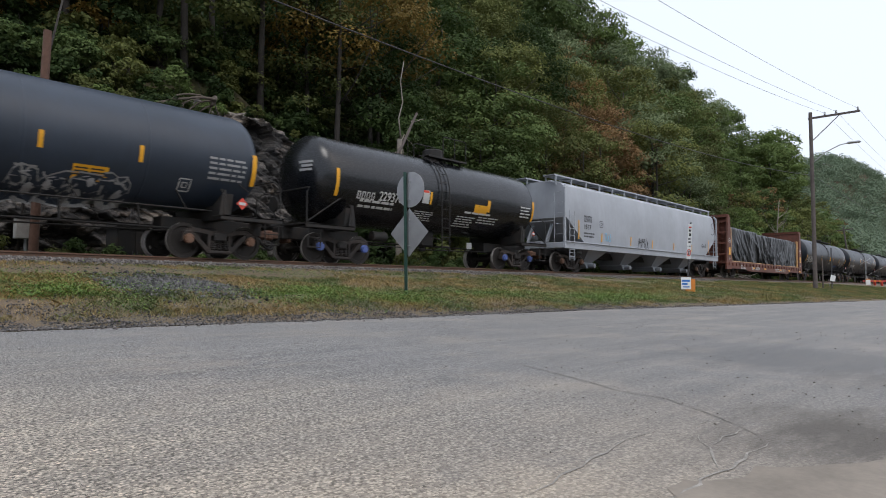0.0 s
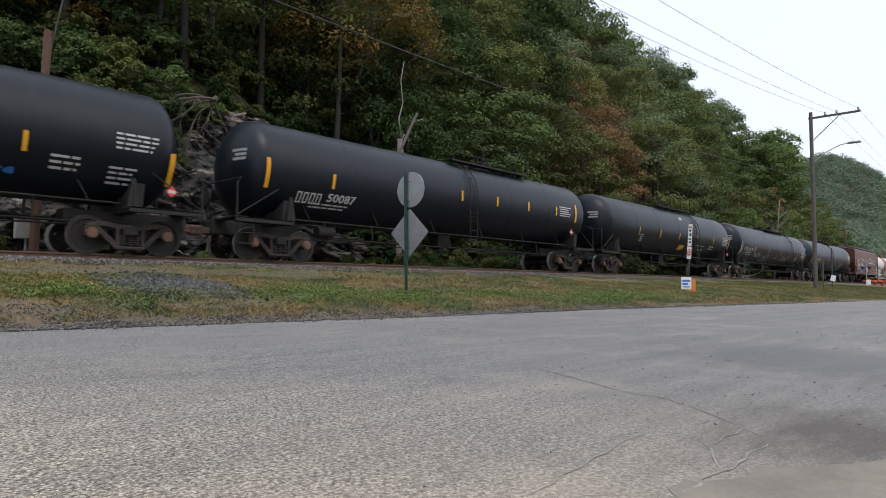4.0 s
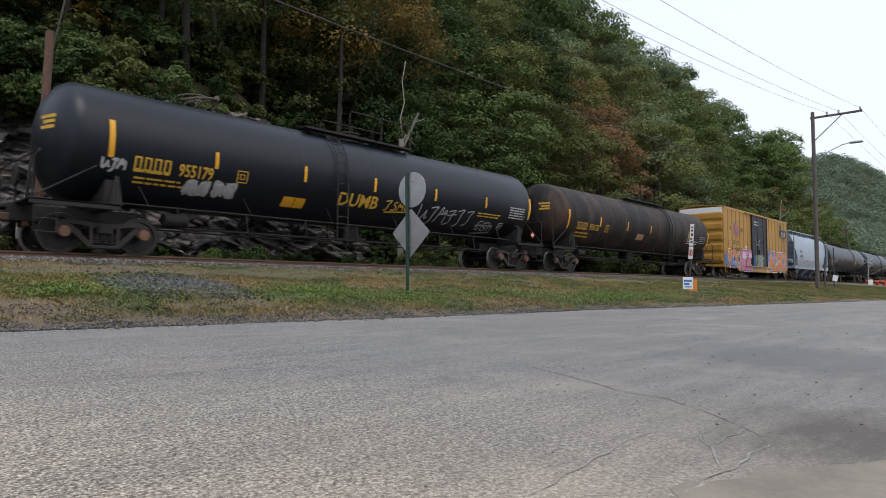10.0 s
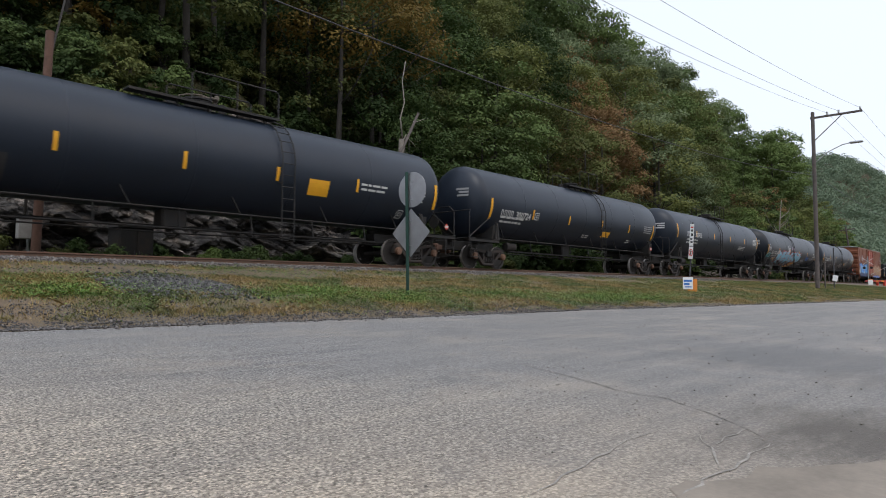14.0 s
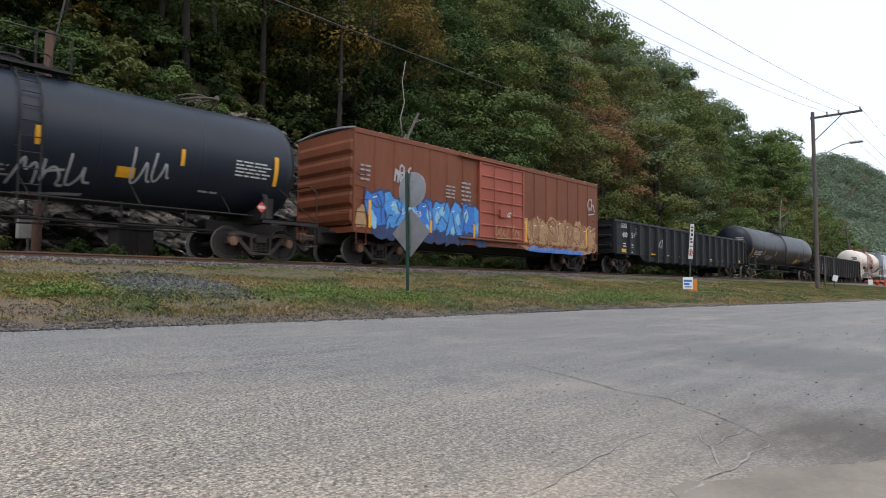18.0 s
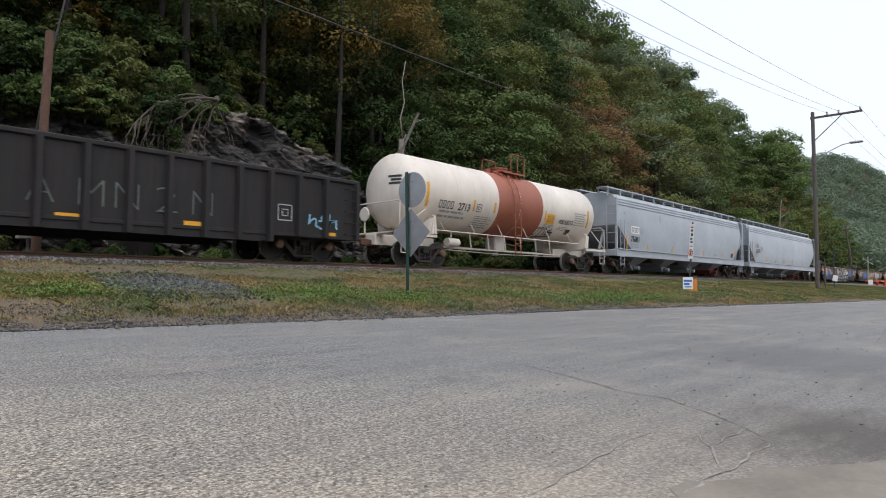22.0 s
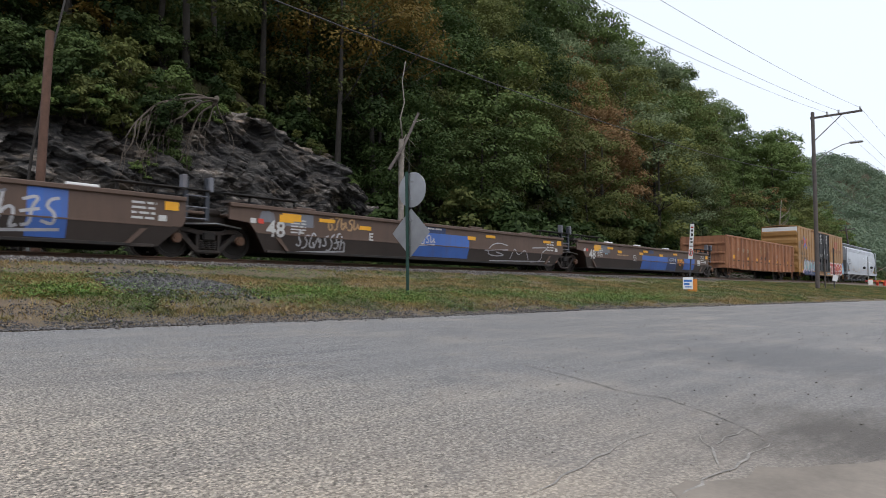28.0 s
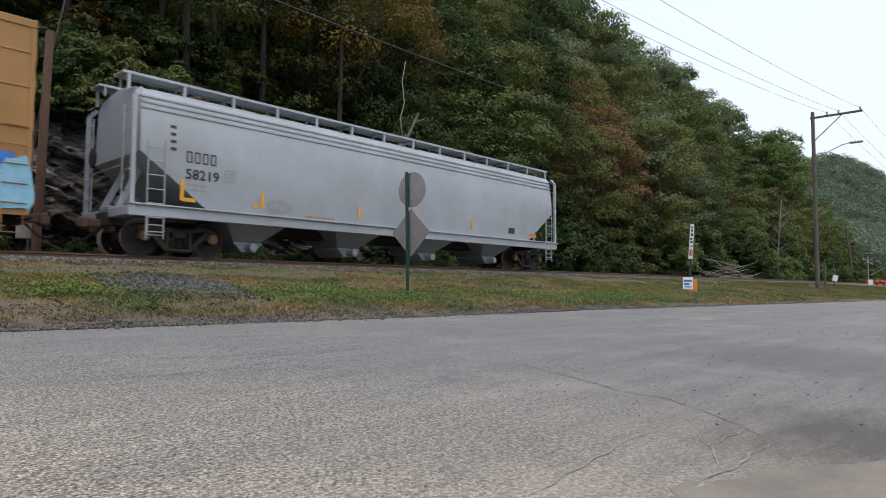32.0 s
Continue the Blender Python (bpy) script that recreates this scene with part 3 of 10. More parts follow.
def ground_z(x, y):
    x, y = np.asarray(x, float), np.asarray(y, float)
    e = road_edge(x)
    w = np.clip((y - e) / np.maximum(15.2 - e, 1), 0, 1)
    verge = np.interp(w, [0, 0.1, 0.26, 0.5, 0.75, 1], [-0.05, 0.1, 0.3, 0.5, 0.72, 0.98])
    z = np.where(y < e, -0.06, verge)
    z = np.where(y > 15.2, 0.95 - 0.35 * step(19.4, 20.8, y) * (1 - step(21, 23, y)), z)
    z = z + np.where(y > 21.0, hill(x, y), 0)
    bumps = (fbm(x * 1.3, y * 1.3, 3) - 0.5) * 0.12 * step(0, 0.4, y - e) * (1 - step(14.6, 15.2, y) * (1 - step(20, 21, y)))
    big = (fbm(x * 0.08, y * 0.08, 9) - 0.5) * 5 * step(26, 40, y)
    return z + bumps + big


def axis_steps(parts):
    out = []
    for a, b, d in parts:
        out += list(np.arange(a, b, d))
    return np.array(out + [parts[-1][1]])


gx = axis_steps([(-2500, -300, 400), (-300, -20, 20), (-20, 0, 2), (0, 40, 0.4), (40, 120, 2), (120, 960, 14), (960, 3000, 250)])
gy = axis_steps([(-2500, -300, 400), (-300, -20, 20), (-20, 3, 2.3), (3, 16, 0.25), (16, 30, 0.6), (30, 110, 4), (110, 400, 20), (400, 3000, 260)])
GX, GY = np.meshgrid(gx, gy)
GZ = ground_z(GX, GY)
gv = np.stack([GX.ravel(), GY.ravel(), GZ.ravel()], 1)
w = len(gx)
gi = np.arange((len(gy) - 1) * w).reshape(-1, w)[:, :-1].ravel()
gf = np.stack([gi, gi + 1, gi + w + 1, gi + w], 1)
ground_me = sheet_mesh("ground", gv, gf, [M_VERGE, M_FOREST_FLOOR])
fy = GY[:-1, :-1].ravel()
ground_me.polygons.foreach_set("material_index", (fy > 19.6).astype(np.int32))
solo("ground", ground_me, None, "uneven grassy verge and wooded hillside ground", "ground", kind="structure")

# the asphalt apron and road, one thick worn sheet with a ragged edge
rb = Build()
rx = axis_steps([(-60, 0, 6), (0, 40, 0.25), (40, 200, 8)])
re_ = road_edge(rx) + (fbm(rx * 0.9, rx * 0, 5) - 0.5) * 0.5 + (fbm(rx * 4, rx * 0, 6) - 0.5) * 0.12
rows = []
for fr in (0.0, 0.35, 0.7, 0.9, 1.0):
    rows.append([(x, -45 + (e + 45) * fr, 0.0) for x, e in zip(rx, re_)])
rows.append([(x, e + 0.02, -0.09) for x, e in zip(rx, re_)])
rb.grid(rows)
solo("road", rb, M_ASPHALT, "worn grey asphalt road and apron with cracks", "road", kind="structure")

# ballast bed
bb = Build()
bx_ = axis_steps([(-300, 0, 20), (0, 60, 0.5), (60, 600, 15)])
prof = [(14.35, 0.72), (14.9, 0.9), (15.55, 1.06), (15.9, 1.09), (16.5, 1.085), (17.456, 1.07), (18.4, 1.085), (19.0, 1.09), (19.6, 1.0), (20.5, 0.6)]
rows = []
for py, pz in prof:
    jit = (fbm(bx_ * 1.7, bx_ * 0 + py * 3, 8) - 0.5)
    rows.append([(x, py + j * 0.3, pz + j * 0.06) for x, j in zip(bx_, jit)])
bb.grid(rows)
solo("ballast", bb, M_BALLAST_BED, "grey crushed stone ballast bed under the rails", "ballast", kind="structure", smooth=True)

track = thing("railway_track", pose(0, TRACK_Y, RAIL_Z), "single railway track with rusty rails on ballast", "railway track", kind="structure")
RAIL_PROF = [(-0.07, -0.17), (0.07, -0.17), (0.07, -0.155), (0.012, -0.14), (0.009, -0.05), (0.036, -0.036), (0.036, -0.004), (0.03, 0.0),
             (-0.03, 0.0), (-0.036, -0.004), (-0.036, -0.036), (-0.009, -0.05), (-0.012, -0.14), (-0.07, -0.155)]
for s in (-1, 1):
    b = Build().prism([(a + s * 0.754, z) for a, z in RAIL_PROF], -300, 600, 0, "yz")
    me = b.mesh("rail", [M_RAIL, M_RAILTOP])
    for pl in me.polygons:
        if pl.normal.z > 0.9 and pl.center.z > -0.01:
            pl.material_index = 1
    part("rail", me, None, track)
tie_me = Build().box(-0.115, 0.115, -1.3, 1.3, -0.36, -0.185, 0.012).mesh("tie", M_TIE)
for i in range(110):
    part("tie", tie_me, None, track, at=(0.3 + i * 0.54, random.uniform(-0.04, 0.04), random.uniform(-0.006, 0.01)))


def scatter_stones(n, fx, fy, size, zoff=0.0):
    """Many loose angular stones as one mesh; each a squashed, jittered octahedron."""
    x, y = fx(n), fy(n)
    z = np.interp(y, [p[0] for p in prof], [p[1] for p in prof]) if zoff is None else ground_z(x, y) + zoff
    s = np.random.uniform(size[0], size[1], n)
    base = np.array([(1, 0, 0), (0, 1, 0), (-1, 0, 0), (0, -1, 0), (0, 0, 0.75), (0, 0, -0.75)], float)
    V = base[None] * np.random.uniform(0.6, 1.3, (n, 6, 3)) * s[:, None, None] + np.random.uniform(-0.25, 0.25, (n, 6, 3)) * s[:, None, None]
    a = np.random.uniform(0, 6.28, n)
    ca, sa = np.cos(a)[:, None], np.sin(a)[:, None]
    V[..., 0], V[..., 1] = V[..., 0] * ca - V[..., 1] * sa, V[..., 0] * sa + V[..., 1] * ca
    V += np.stack([x, y, z + s * 0.25], 1)[:, None]
    tri = np.array([(0, 1, 4), (1, 2, 4), (2, 3, 4), (3, 0, 4), (1, 0, 5), (2, 1, 5), (3, 2, 5), (0, 3, 5)])
    F = (tri[None] + (np.arange(n) * 6)[:, None, None]).reshape(-1, 3)
    return V.reshape(-1, 3), F


V, F = scatter_stones(15000, lambda n: 0.5 + 45 * np.random.rand(n) ** 1.5, lambda n: 14.3 + 2.0 * np.random.rand(n) ** 0.8, (0.025, 0.055), None)
solo("ballast_stones", sheet_mesh("ballast_stones", V, F, M_STONE, False), None, "loose grey crushed stones on the track shoulder", "stones", kind="stuff")
V, F = scatter_stones(5200, lambda n: 5.15 + 1.25 * np.random.uniform(-1, 1, n) * np.random.rand(n) ** 0.3, lambda n: np.random.normal(11.75, 0.66, n), (0.02, 0.055), 0.0)
solo("stone_patch", sheet_mesh("stone_patch", V, F, M_DARKSTONE, False), None, "patch of dark loose stones spilled on the grass verge", "stones", kind="stuff")


def scatter_grass(n, xs, ys, hmin, hmax, keep):
    x, y = xs(n), ys(n)
    ok = keep(x, y)
    x, y = x[ok], y[ok]
    n = len(x)
    z = ground_z(x, y) - 0.01
    h = np.random.uniform(hmin, hmax, n) * (0.6 + 0.8 * fbm(x * 0.7, y * 0.7, 21))
    a, wd = np.random.uniform(0, 6.28, n), np.random.uniform(0.0012, 0.0026, n) * (1 + np.hypot(x, y) / 12)
    lean = np.random.normal(0, 0.75, (n, 2)) * h[:, None]
    V = np.zeros((n, 5, 3))
    dx, dy = np.cos(a) * wd, np.sin(a) * wd
    V[:, 0] = np.stack([x - dx, y - dy, z], 1)
    V[:, 1] = np.stack([x + dx, y + dy, z], 1)
    V[:, 2] = np.stack([x + dx * .7 + lean[:, 0] * .4, y + dy * .7 + lean[:, 1] * .4, z + h * .6], 1)
    V[:, 3] = np.stack([x + lean[:, 0], y + lean[:, 1], z + h * .95], 1)
    V[:, 4] = np.stack([x - dx * .7 + lean[:, 0] * .4, y - dy * .7 + lean[:, 1] * .4, z + h * .6], 1)
    return V.reshape(-1, 3), np.arange(n * 5).reshape(n, 5)


def verge_keep(x, y):
    e = road_edge(x)
    bare = fbm(x * 0.45, y * 0.8, 31)
    patch = ((x - 5.15) / 1.15) ** 2 + ((y - 11.75) / 0.95) ** 2
    return (y > e + 0.15 + 0.9 * np.clip(fbm(x * 1.1, y, 17) - 0.15, 0, 1)) & (bare + np.random.rand(len(x)) * 0.22 > 0.43 + 0.3 * step(12.7, 13.9, y) - 0.1 * step(10, 22, x)) & (patch > 1)


V, F = scatter_grass(680000, lambda n: 0.5 + 70 * np.random.rand(n) ** 2.2, lambda n: np.random.uniform(3, 15.4, n), 0.025, 0.085, verge_keep)
solo("verge_grass", sheet_mesh("verge_grass", V, F, M_GRASS, False), None, "patchy green and straw-yellow roadside grass", "grass", kind="stuff")


def leaf_cards(c, size, flat=0.5, aspect=0.55, out=None):
    """Small diamond leaves at the points c."""
    n = len(c)
    nrm = np.random.normal(0, 1, (n, 3))
    nrm[:, 2] = np.abs(nrm[:, 2]) + flat
    if out is not None:
        nrm = np.random.normal(0, 0.3, (n, 3)) + out + np.array([0, 0, 0.3])
    nrm /= np.linalg.norm(nrm, axis=1)[:, None]
    r = np.random.normal(0, 1, (n, 3))
    a = np.cross(nrm, r)
    a /= np.linalg.norm(a, axis=1)[:, None] + 1e-9
    b = np.cross(nrm, a)
    s = (size * np.random.uniform(0.6, 1.35, n))[:, None]
    a, b = a * s * 0.5, b * s * 0.5 * aspect
    droop = nrm * s * 0.12
    V = np.stack([c - a - droop, c + b, c + a - droop, c - b], 1).reshape(-1, 3)
    return V, np.arange(4 * n).reshape(n, 4)


def weed_points(n):
    x = 0.5 + 40 * np.random.rand(n) ** 1.6
    y = np.random.uniform(5, 14.5, n)
    k = (y > road_edge(x) + 0.4) & (fbm(x * 0.55 + 9, y * 0.9, 44) + 0.2 * np.random.rand(n) > 0.685)
    x, y = x[k], y[k]
    # the two lush clumps by the sign and by the stones, and the green strip beyond
    for cx, cy, sx_, sy_, m in ((2.9, 10.6, .42, .2, 3600), (7.6, 10.5, .5, .45, 5000), (8.8, 9.3, .6, .3, 4500), (6.3, 10.2, .3, .2, 1200), (15.5, 8.9, 1.8, .35, 9000), (12.0, 9.6, 1.4, .3, 4500), (17.5, 8.4, 1.6, .25, 5000), (6.7, 9.5, .5, .2, 1800)):
        x, y = np.append(x, np.random.normal(cx, sx_, m)), np.append(y, np.random.normal(cy, sy_, m))
    return np.stack([x, y, ground_z(x, y) + np.random.rand(len(x)) ** 2 * 0.16], 1)


V, F = leaf_cards(weed_points(150000), 0.032, 1.2, 0.6)
solo("verge_weeds", sheet_mesh("verge_weeds", V, F, M_WEED, False), None, "clumps of bright green low weeds on the verge", "weeds", kind="stuff")


# ---- wear on the asphalt: cracks, tyre streaks, grit, pebbles ----
def ribbon(b, pts, w, z, seed):
    """A thin wavering strip on the road, tapered to its ends."""
    r = random.Random(seed)
    pts = [Vector((p[0], p[1])) for p in pts]
    fine = []
    for p, q in zip(pts, pts[1:]):
        m = max(2, int((q - p).length / .06))
        fine += [p.lerp(q, i / m) + Vector((r.uniform(-.011, .011), r.uniform(-.011, .011))) for i in range(m)]
    fine.append(pts[-1])
    P = []
    for i, p in enumerate(fine):
        d = (fine[min(i + 1, len(fine) - 1)] - fine[max(i - 1, 0)]).normalized()
        k = w * r.uniform(.1, 1.7) * min(1, 4 * min(i, len(fine) - 1 - i) / len(fine) + .25) / 2
        P.append([(p.x - d.y * k, p.y + d.x * k, z), (p.x + d.y * k, p.y - d.x * k, z)])
    b.grid(P)


# the lines that start at y 4.85 and 3.9 are tyre streaks
ROAD_LINES = [[(3.71, 2.81), (3.5, 2.37), (3.27, 1.91), (3.09, 1.6), (3.06, 1.34), (2.84, 1.07), (2.69, .9), (2.52, .74), (2.45, .63)],
          [(2.45, .69), (2.24, .7), (2.02, .69), (1.85, .7), (1.6, .7)], [(2.78, .95), (2.57, 1.0), (2.35, .91), (2.22, .82), (2.08, .76), (1.95, .69)],
          [(2.63, .83), (2.43, .84), (2.26, .83)], [(2.31, 1.08), (2.07, 1.08), (1.85, 1.04), (1.59, 1.01), (1.43, .99)],
          [(3.83, 2.7), (4.37, 2.8), (5.27, 2.78), (5.98, 2.73), (8.13, 3.11), (9.52, 3.08)], [(7.42, 3.05), (6.17, 2.73), (5.29, 2.42)],
          [(6.9, 2.05), (6.95, 1.8), (6.75, 1.5)], [(4.38, .79), (4.42, .64)], [(.6, 4.85), (1.02, 4.78), (1.68, 4.76), (2.42, 4.55), (3.6, 4.3), (5.2, 4.15)], [(.8, 3.9), (1.7, 3.85), (2.9, 3.62)], [(3.98, 2.6), (3.72, 2.35), (3.6, 2.1), (3.42, 2.0)]]
for i, (ln, wd) in enumerate(zip(ROAD_LINES, (.0075, .014, .0055, .005, .008, .009, .007, .04, .012, .014, .011, .006))):
    cb = Build()
    ribbon(cb, ln, wd, .003, i)
    solo("road_crack", cb, M_CRACKDUST if i in (1, 2, 3, 4) else M_ROADLINE, "dark weathered line on the grey asphalt", "crack", "cracks in the road", kind="structure")

# sandy grit drifted over the asphalt
db = Build()
edge = [(1.2, .72), (1.63, .69), (1.84, .67), (2.05, .63), (2.25, .56), (2.34, .46), (2.45, .36), (2.81, .2), (3.22, .02), (4.2, -.3), (5.2, -.8)]
xs_ = np.arange(1.2, 5.2, .05)
ed = np.interp(xs_, [p[0] for p in edge], [p[1] for p in edge]) + (fbm(xs_ * 5, xs_ * 0, 71) - .5) * .3 + np.random.normal(0, .012, len(xs_))
wid = 1.9 * np.clip((xs_ - 1.2) * 2.2, 0, 1) ** .5 * np.clip((5.2 - xs_) * 1.2, 0, 1) ** .5 * (.7 + .6 * fbm(xs_ * 1.7, xs_ * 0, 72))
db.grid([[(x, e - w_, .002) for x, e, w_ in zip(xs_, ed, wid)], [(x, e - .2 * w_, .006) for x, e, w_ in zip(xs_, ed, wid)], [(x, e, .002) for x, e in zip(xs_, ed)]], flip=True)
solo("sand_drift", db, M_SAND, "drift of pale sandy grit on the asphalt", "sand", kind="structure", smooth=True)

x = np.concatenate([np.random.uniform(.3, 9, 420), np.random.normal(3.0, .9, 160)])
y = np.concatenate([np.random.uniform(.1, 7, 420), np.random.normal(1.7, .6, 160)])
s_ = np.random.uniform(.002, .0055, len(x)) * (1 + np.hypot(x, y) * .12)
oct_ = np.array([(1, 0, 0), (0, 1, 0), (-1, 0, 0), (0, -1, 0), (0, 0, .7), (0, 0, -.7)], float)
V = (oct_[None] * np.random.uniform(.6, 1.3, (len(x), 6, 3)) * s_[:, None, None] + np.stack([x, y, s_ * .3], 1)[:, None]).reshape(-1, 3)
tri = np.array([(0, 1, 4), (1, 2, 4), (2, 3, 4), (3, 0, 4), (1, 0, 5), (2, 1, 5), (3, 2, 5), (0, 3, 5)])
F = (tri[None] + (np.arange(len(x)) * 6)[:, None, None]).reshape(-1, 3)
solo("road_pebbles", sheet_mesh("road_pebbles", V, F, M_PEBBLE, False), None, "small dark pebbles scattered over the asphalt", "pebbles", kind="stuff")
V, F = scatter_stones(9000, lambda n: .5 + 22 * np.random.rand(n) ** 1.4, lambda n: np.random.uniform(6.5, 14.6, n), (.008, .024), 0.0)
c_ = V.reshape(-1, 6, 3).mean(1)
ok_ = np.repeat(c_[:, 1] > road_edge(c_[:, 0]) + .1, 8)
solo("verge_grit", sheet_mesh("verge_grit", V, F[ok_], M_STONE, False), None, "fine loose grit on bare patches of the verge", "grit", kind="stuff")
V, F = scatter_stones(16000, lambda n: .5 + 16 * np.random.rand(n) ** 1.3, lambda n: np.zeros(n), (.006, .02), 0.0)
V = V.reshape(-1, 6, 3)
cx = V[:, :, 0].mean(1)
V[:, :, 1] += (road_edge(cx) + .05 + 1.3 * np.random.rand(len(cx)) ** 1.4 * (.6 + .8 * fbm(cx * .7, cx * 0, 83)))[:, None]
V[:, :, 2] += (np.maximum(ground_z(cx, V[:, :, 1].mean(1)), 0.0) - ground_z(cx, cx * 0))[:, None]
solo("gravel_margin", sheet_mesh("gravel_margin", V.reshape(-1, 3), F, M_DARKSTONE, False), None, "dark crushed grit between the asphalt and the grass", "gravel", kind="stuff")
V, F = scatter_stones(2600, lambda n: .5 + 30 * np.random.rand(n) ** 1.6, lambda n: np.zeros(n), (.01, .03), 0.0)
V = V.reshape(-1, 6, 3)
cx = V[:, :, 0].mean(1)
V[:, :, 1] += (road_edge(cx) + np.random.normal(.15, .22, len(cx)))[:, None]
V[:, :, 2] += (np.maximum(ground_z(cx, V[:, :, 1].mean(1)), 0.0) - ground_z(cx, cx * 0))[:, None]
solo("edge_gravel", sheet_mesh("edge_gravel", V.reshape(-1, 3), F, M_STONE, False), None, "loose grey gravel along the ragged road edge", "gravel", kind="stuff")
# ================= rock face, woods =================
def rock_face():
    """A steep face of slabs that dip along the track, broken by joints into blocks."""
    nx, nz = 560, 210
    xs = np.linspace(1.5, 24.5, nx)
    us = np.linspace(0, 1, nz)
    X, U = np.meshgrid(xs, us)
    H = rock_top(X) + 1.2 * (fbm(X * 0.6, X * 0, 51) - 0.5) + 0.5
    Z = 0.3 + U * H
    wx, wz = fbm(X * 0.35, Z * 0.35, 52) - 0.5, fbm(X * 0.3, Z * 0.3, 62) - 0.5
    fx = fbm(X * 1.6, Z * 1.6, 59) - 0.5
    dip = Z + 0.52 * X + 1.1 * wz + 0.12 * fx
    joint = X - 0.75 * Z + 1.3 * wx + 0.15 * fx

    def rnd(a, b, seed):
        h = np.sin(a * 127.1 + b * 311.7 + seed * 17.3) * 43758.5453
        return h - np.floor(h)

    lay = np.zeros_like(X)
    for thick, length, amp, lean, seed in ((1.7, 3.4, 1.0, 0.9, 1), (0.75, 1.7, 0.75, 0.75, 2), (0.3, 0.9, 0.36, 0.42, 3), (0.12, 0.45, 0.12, 0.16, 4)):
        t = dip / thick
        a = np.floor(t)
        q = joint / length + rnd(a, a * 0, seed) * 3
        b = np.floor(q)
        lay += amp * (rnd(a, b, seed) - 0.5) + lean * (rnd(a, b, seed + 9) - 0.35) * (t - a - 0.5) + lean * 1.2 * (rnd(a, b, seed + 5) - 0.5) * (q - b - 0.5)
    body = (fbm(X * 0.25, Z * 0.3, 57, 3) - 0.5) * 2.4
    Y = 22.3 + 0.36 * Z + 0.9 * U ** 6 - lay * 0.85 + body + 0.08 * (fbm(X * 5, Z * 5, 58) - 0.5)
    V = np.stack([X.ravel() + 0.2 * lay.ravel(), Y.ravel(), Z.ravel()], 1)
    i = np.arange((nz - 1) * nx).reshape(-1, nx)[:, :-1].ravel()
    return V, np.stack([i, i + 1, i + nx + 1, i + nx], 1)


V, F = rock_face()
solo("rock_outcrop", sheet_mesh("rock_outcrop", V, F, M_ROCK, False), None, "dark layered rock outcrop with mossy ledges", "rock outcrop", kind="structure")


def crown_mesh(name, seed, height, radius, n, size, mat, base=0.25, sprays=58, thin=0.3):
    """Leaves in drooping sprays round a trunk, with gaps between them."""
    rs = np.random.RandomState(seed)
    th, hh = rs.uniform(0, 6.283, sprays), base + (1 - base) * rs.uniform(0, 1, sprays) ** 0.85
    prof_r = np.sin(np.clip((hh - base + 0.12) / (1.08 - base + 0.12), 0, 1) * math.pi) ** 0.6
    rr = radius * prof_r * np.sqrt(rs.uniform(0.12, 1.0, sprays))
    C = np.stack([rr * np.cos(th), rr * np.sin(th), hh * height], 1)
    lr = radius * rs.uniform(0.15, 0.36, sprays)
    pick = rs.choice(sprays, n, p=lr ** 2 / (lr ** 2).sum())
    a, q = rs.uniform(0, 6.283, n), np.sqrt(rs.rand(n))
    # twigs: leaves gather along a few rays of each spray
    a = np.where(rs.rand(n) < 0.6, np.round(a * 1.6 + pick) / 1.6 + rs.normal(0, 0.09, n), a)
    L = lr[pick]
    off = np.stack([L * q * np.cos(a), L * q * np.sin(a), L * (thin * rs.normal(0, 0.55, n) - 0.42 * q ** 2 + 0.12)], 1)
    P = C[pick] + off + rs.normal(0, 0.02 * radius, (n, 3))
    P[:, 2] = np.clip(P[:, 2], 0.12 * height, None)
    out = off / (np.linalg.norm(off, axis=1)[:, None] + 1e-6) * 0.55 + C[pick] * np.array([1, 1, 0]) / radius * 0.35 + np.array([0, 0, 0.45])
    state = np.random.get_state()
    np.random.seed(seed)
    V, F = leaf_cards(P, size, 0.35, 0.6, out)
    np.random.set_state(state)
    return sheet_mesh(name, V, F, mat, False)


def trunk_mesh(name, seed, height, r, limbs=7):
    rs = random.Random(seed)
    b = Build()
    pts, x, y = [], 0, 0
    for i in range(6):
        pts.append((x, y, height * 0.85 * i / 5 - (0.5 if i == 0 else 0)))
        x, y = x + rs.uniform(-.15, .15), y + rs.uniform(-.15, .15)
    b.tube(pts, r, 7, taper=0.25)
    for k in range(limbs):
        t = rs.uniform(0.35, 0.9)
        p = Vector(pts[0]).lerp(Vector(pts[-1]), t)
        a, L = rs.uniform(0, 6.28), height * rs.uniform(0.16, 0.3)
        q = p + Vector((math.cos(a) * L, math.sin(a) * L, L * rs.uniform(0.4, 0.9)))
        mid = p.lerp(q, 0.5) + Vector((0, 0, -0.1 * L))
        b.tube([p, mid, q], r * 0.35 * (1.1 - t * 0.6), 5, taper=0.3)
    return b.mesh(name, M_BARK, True)


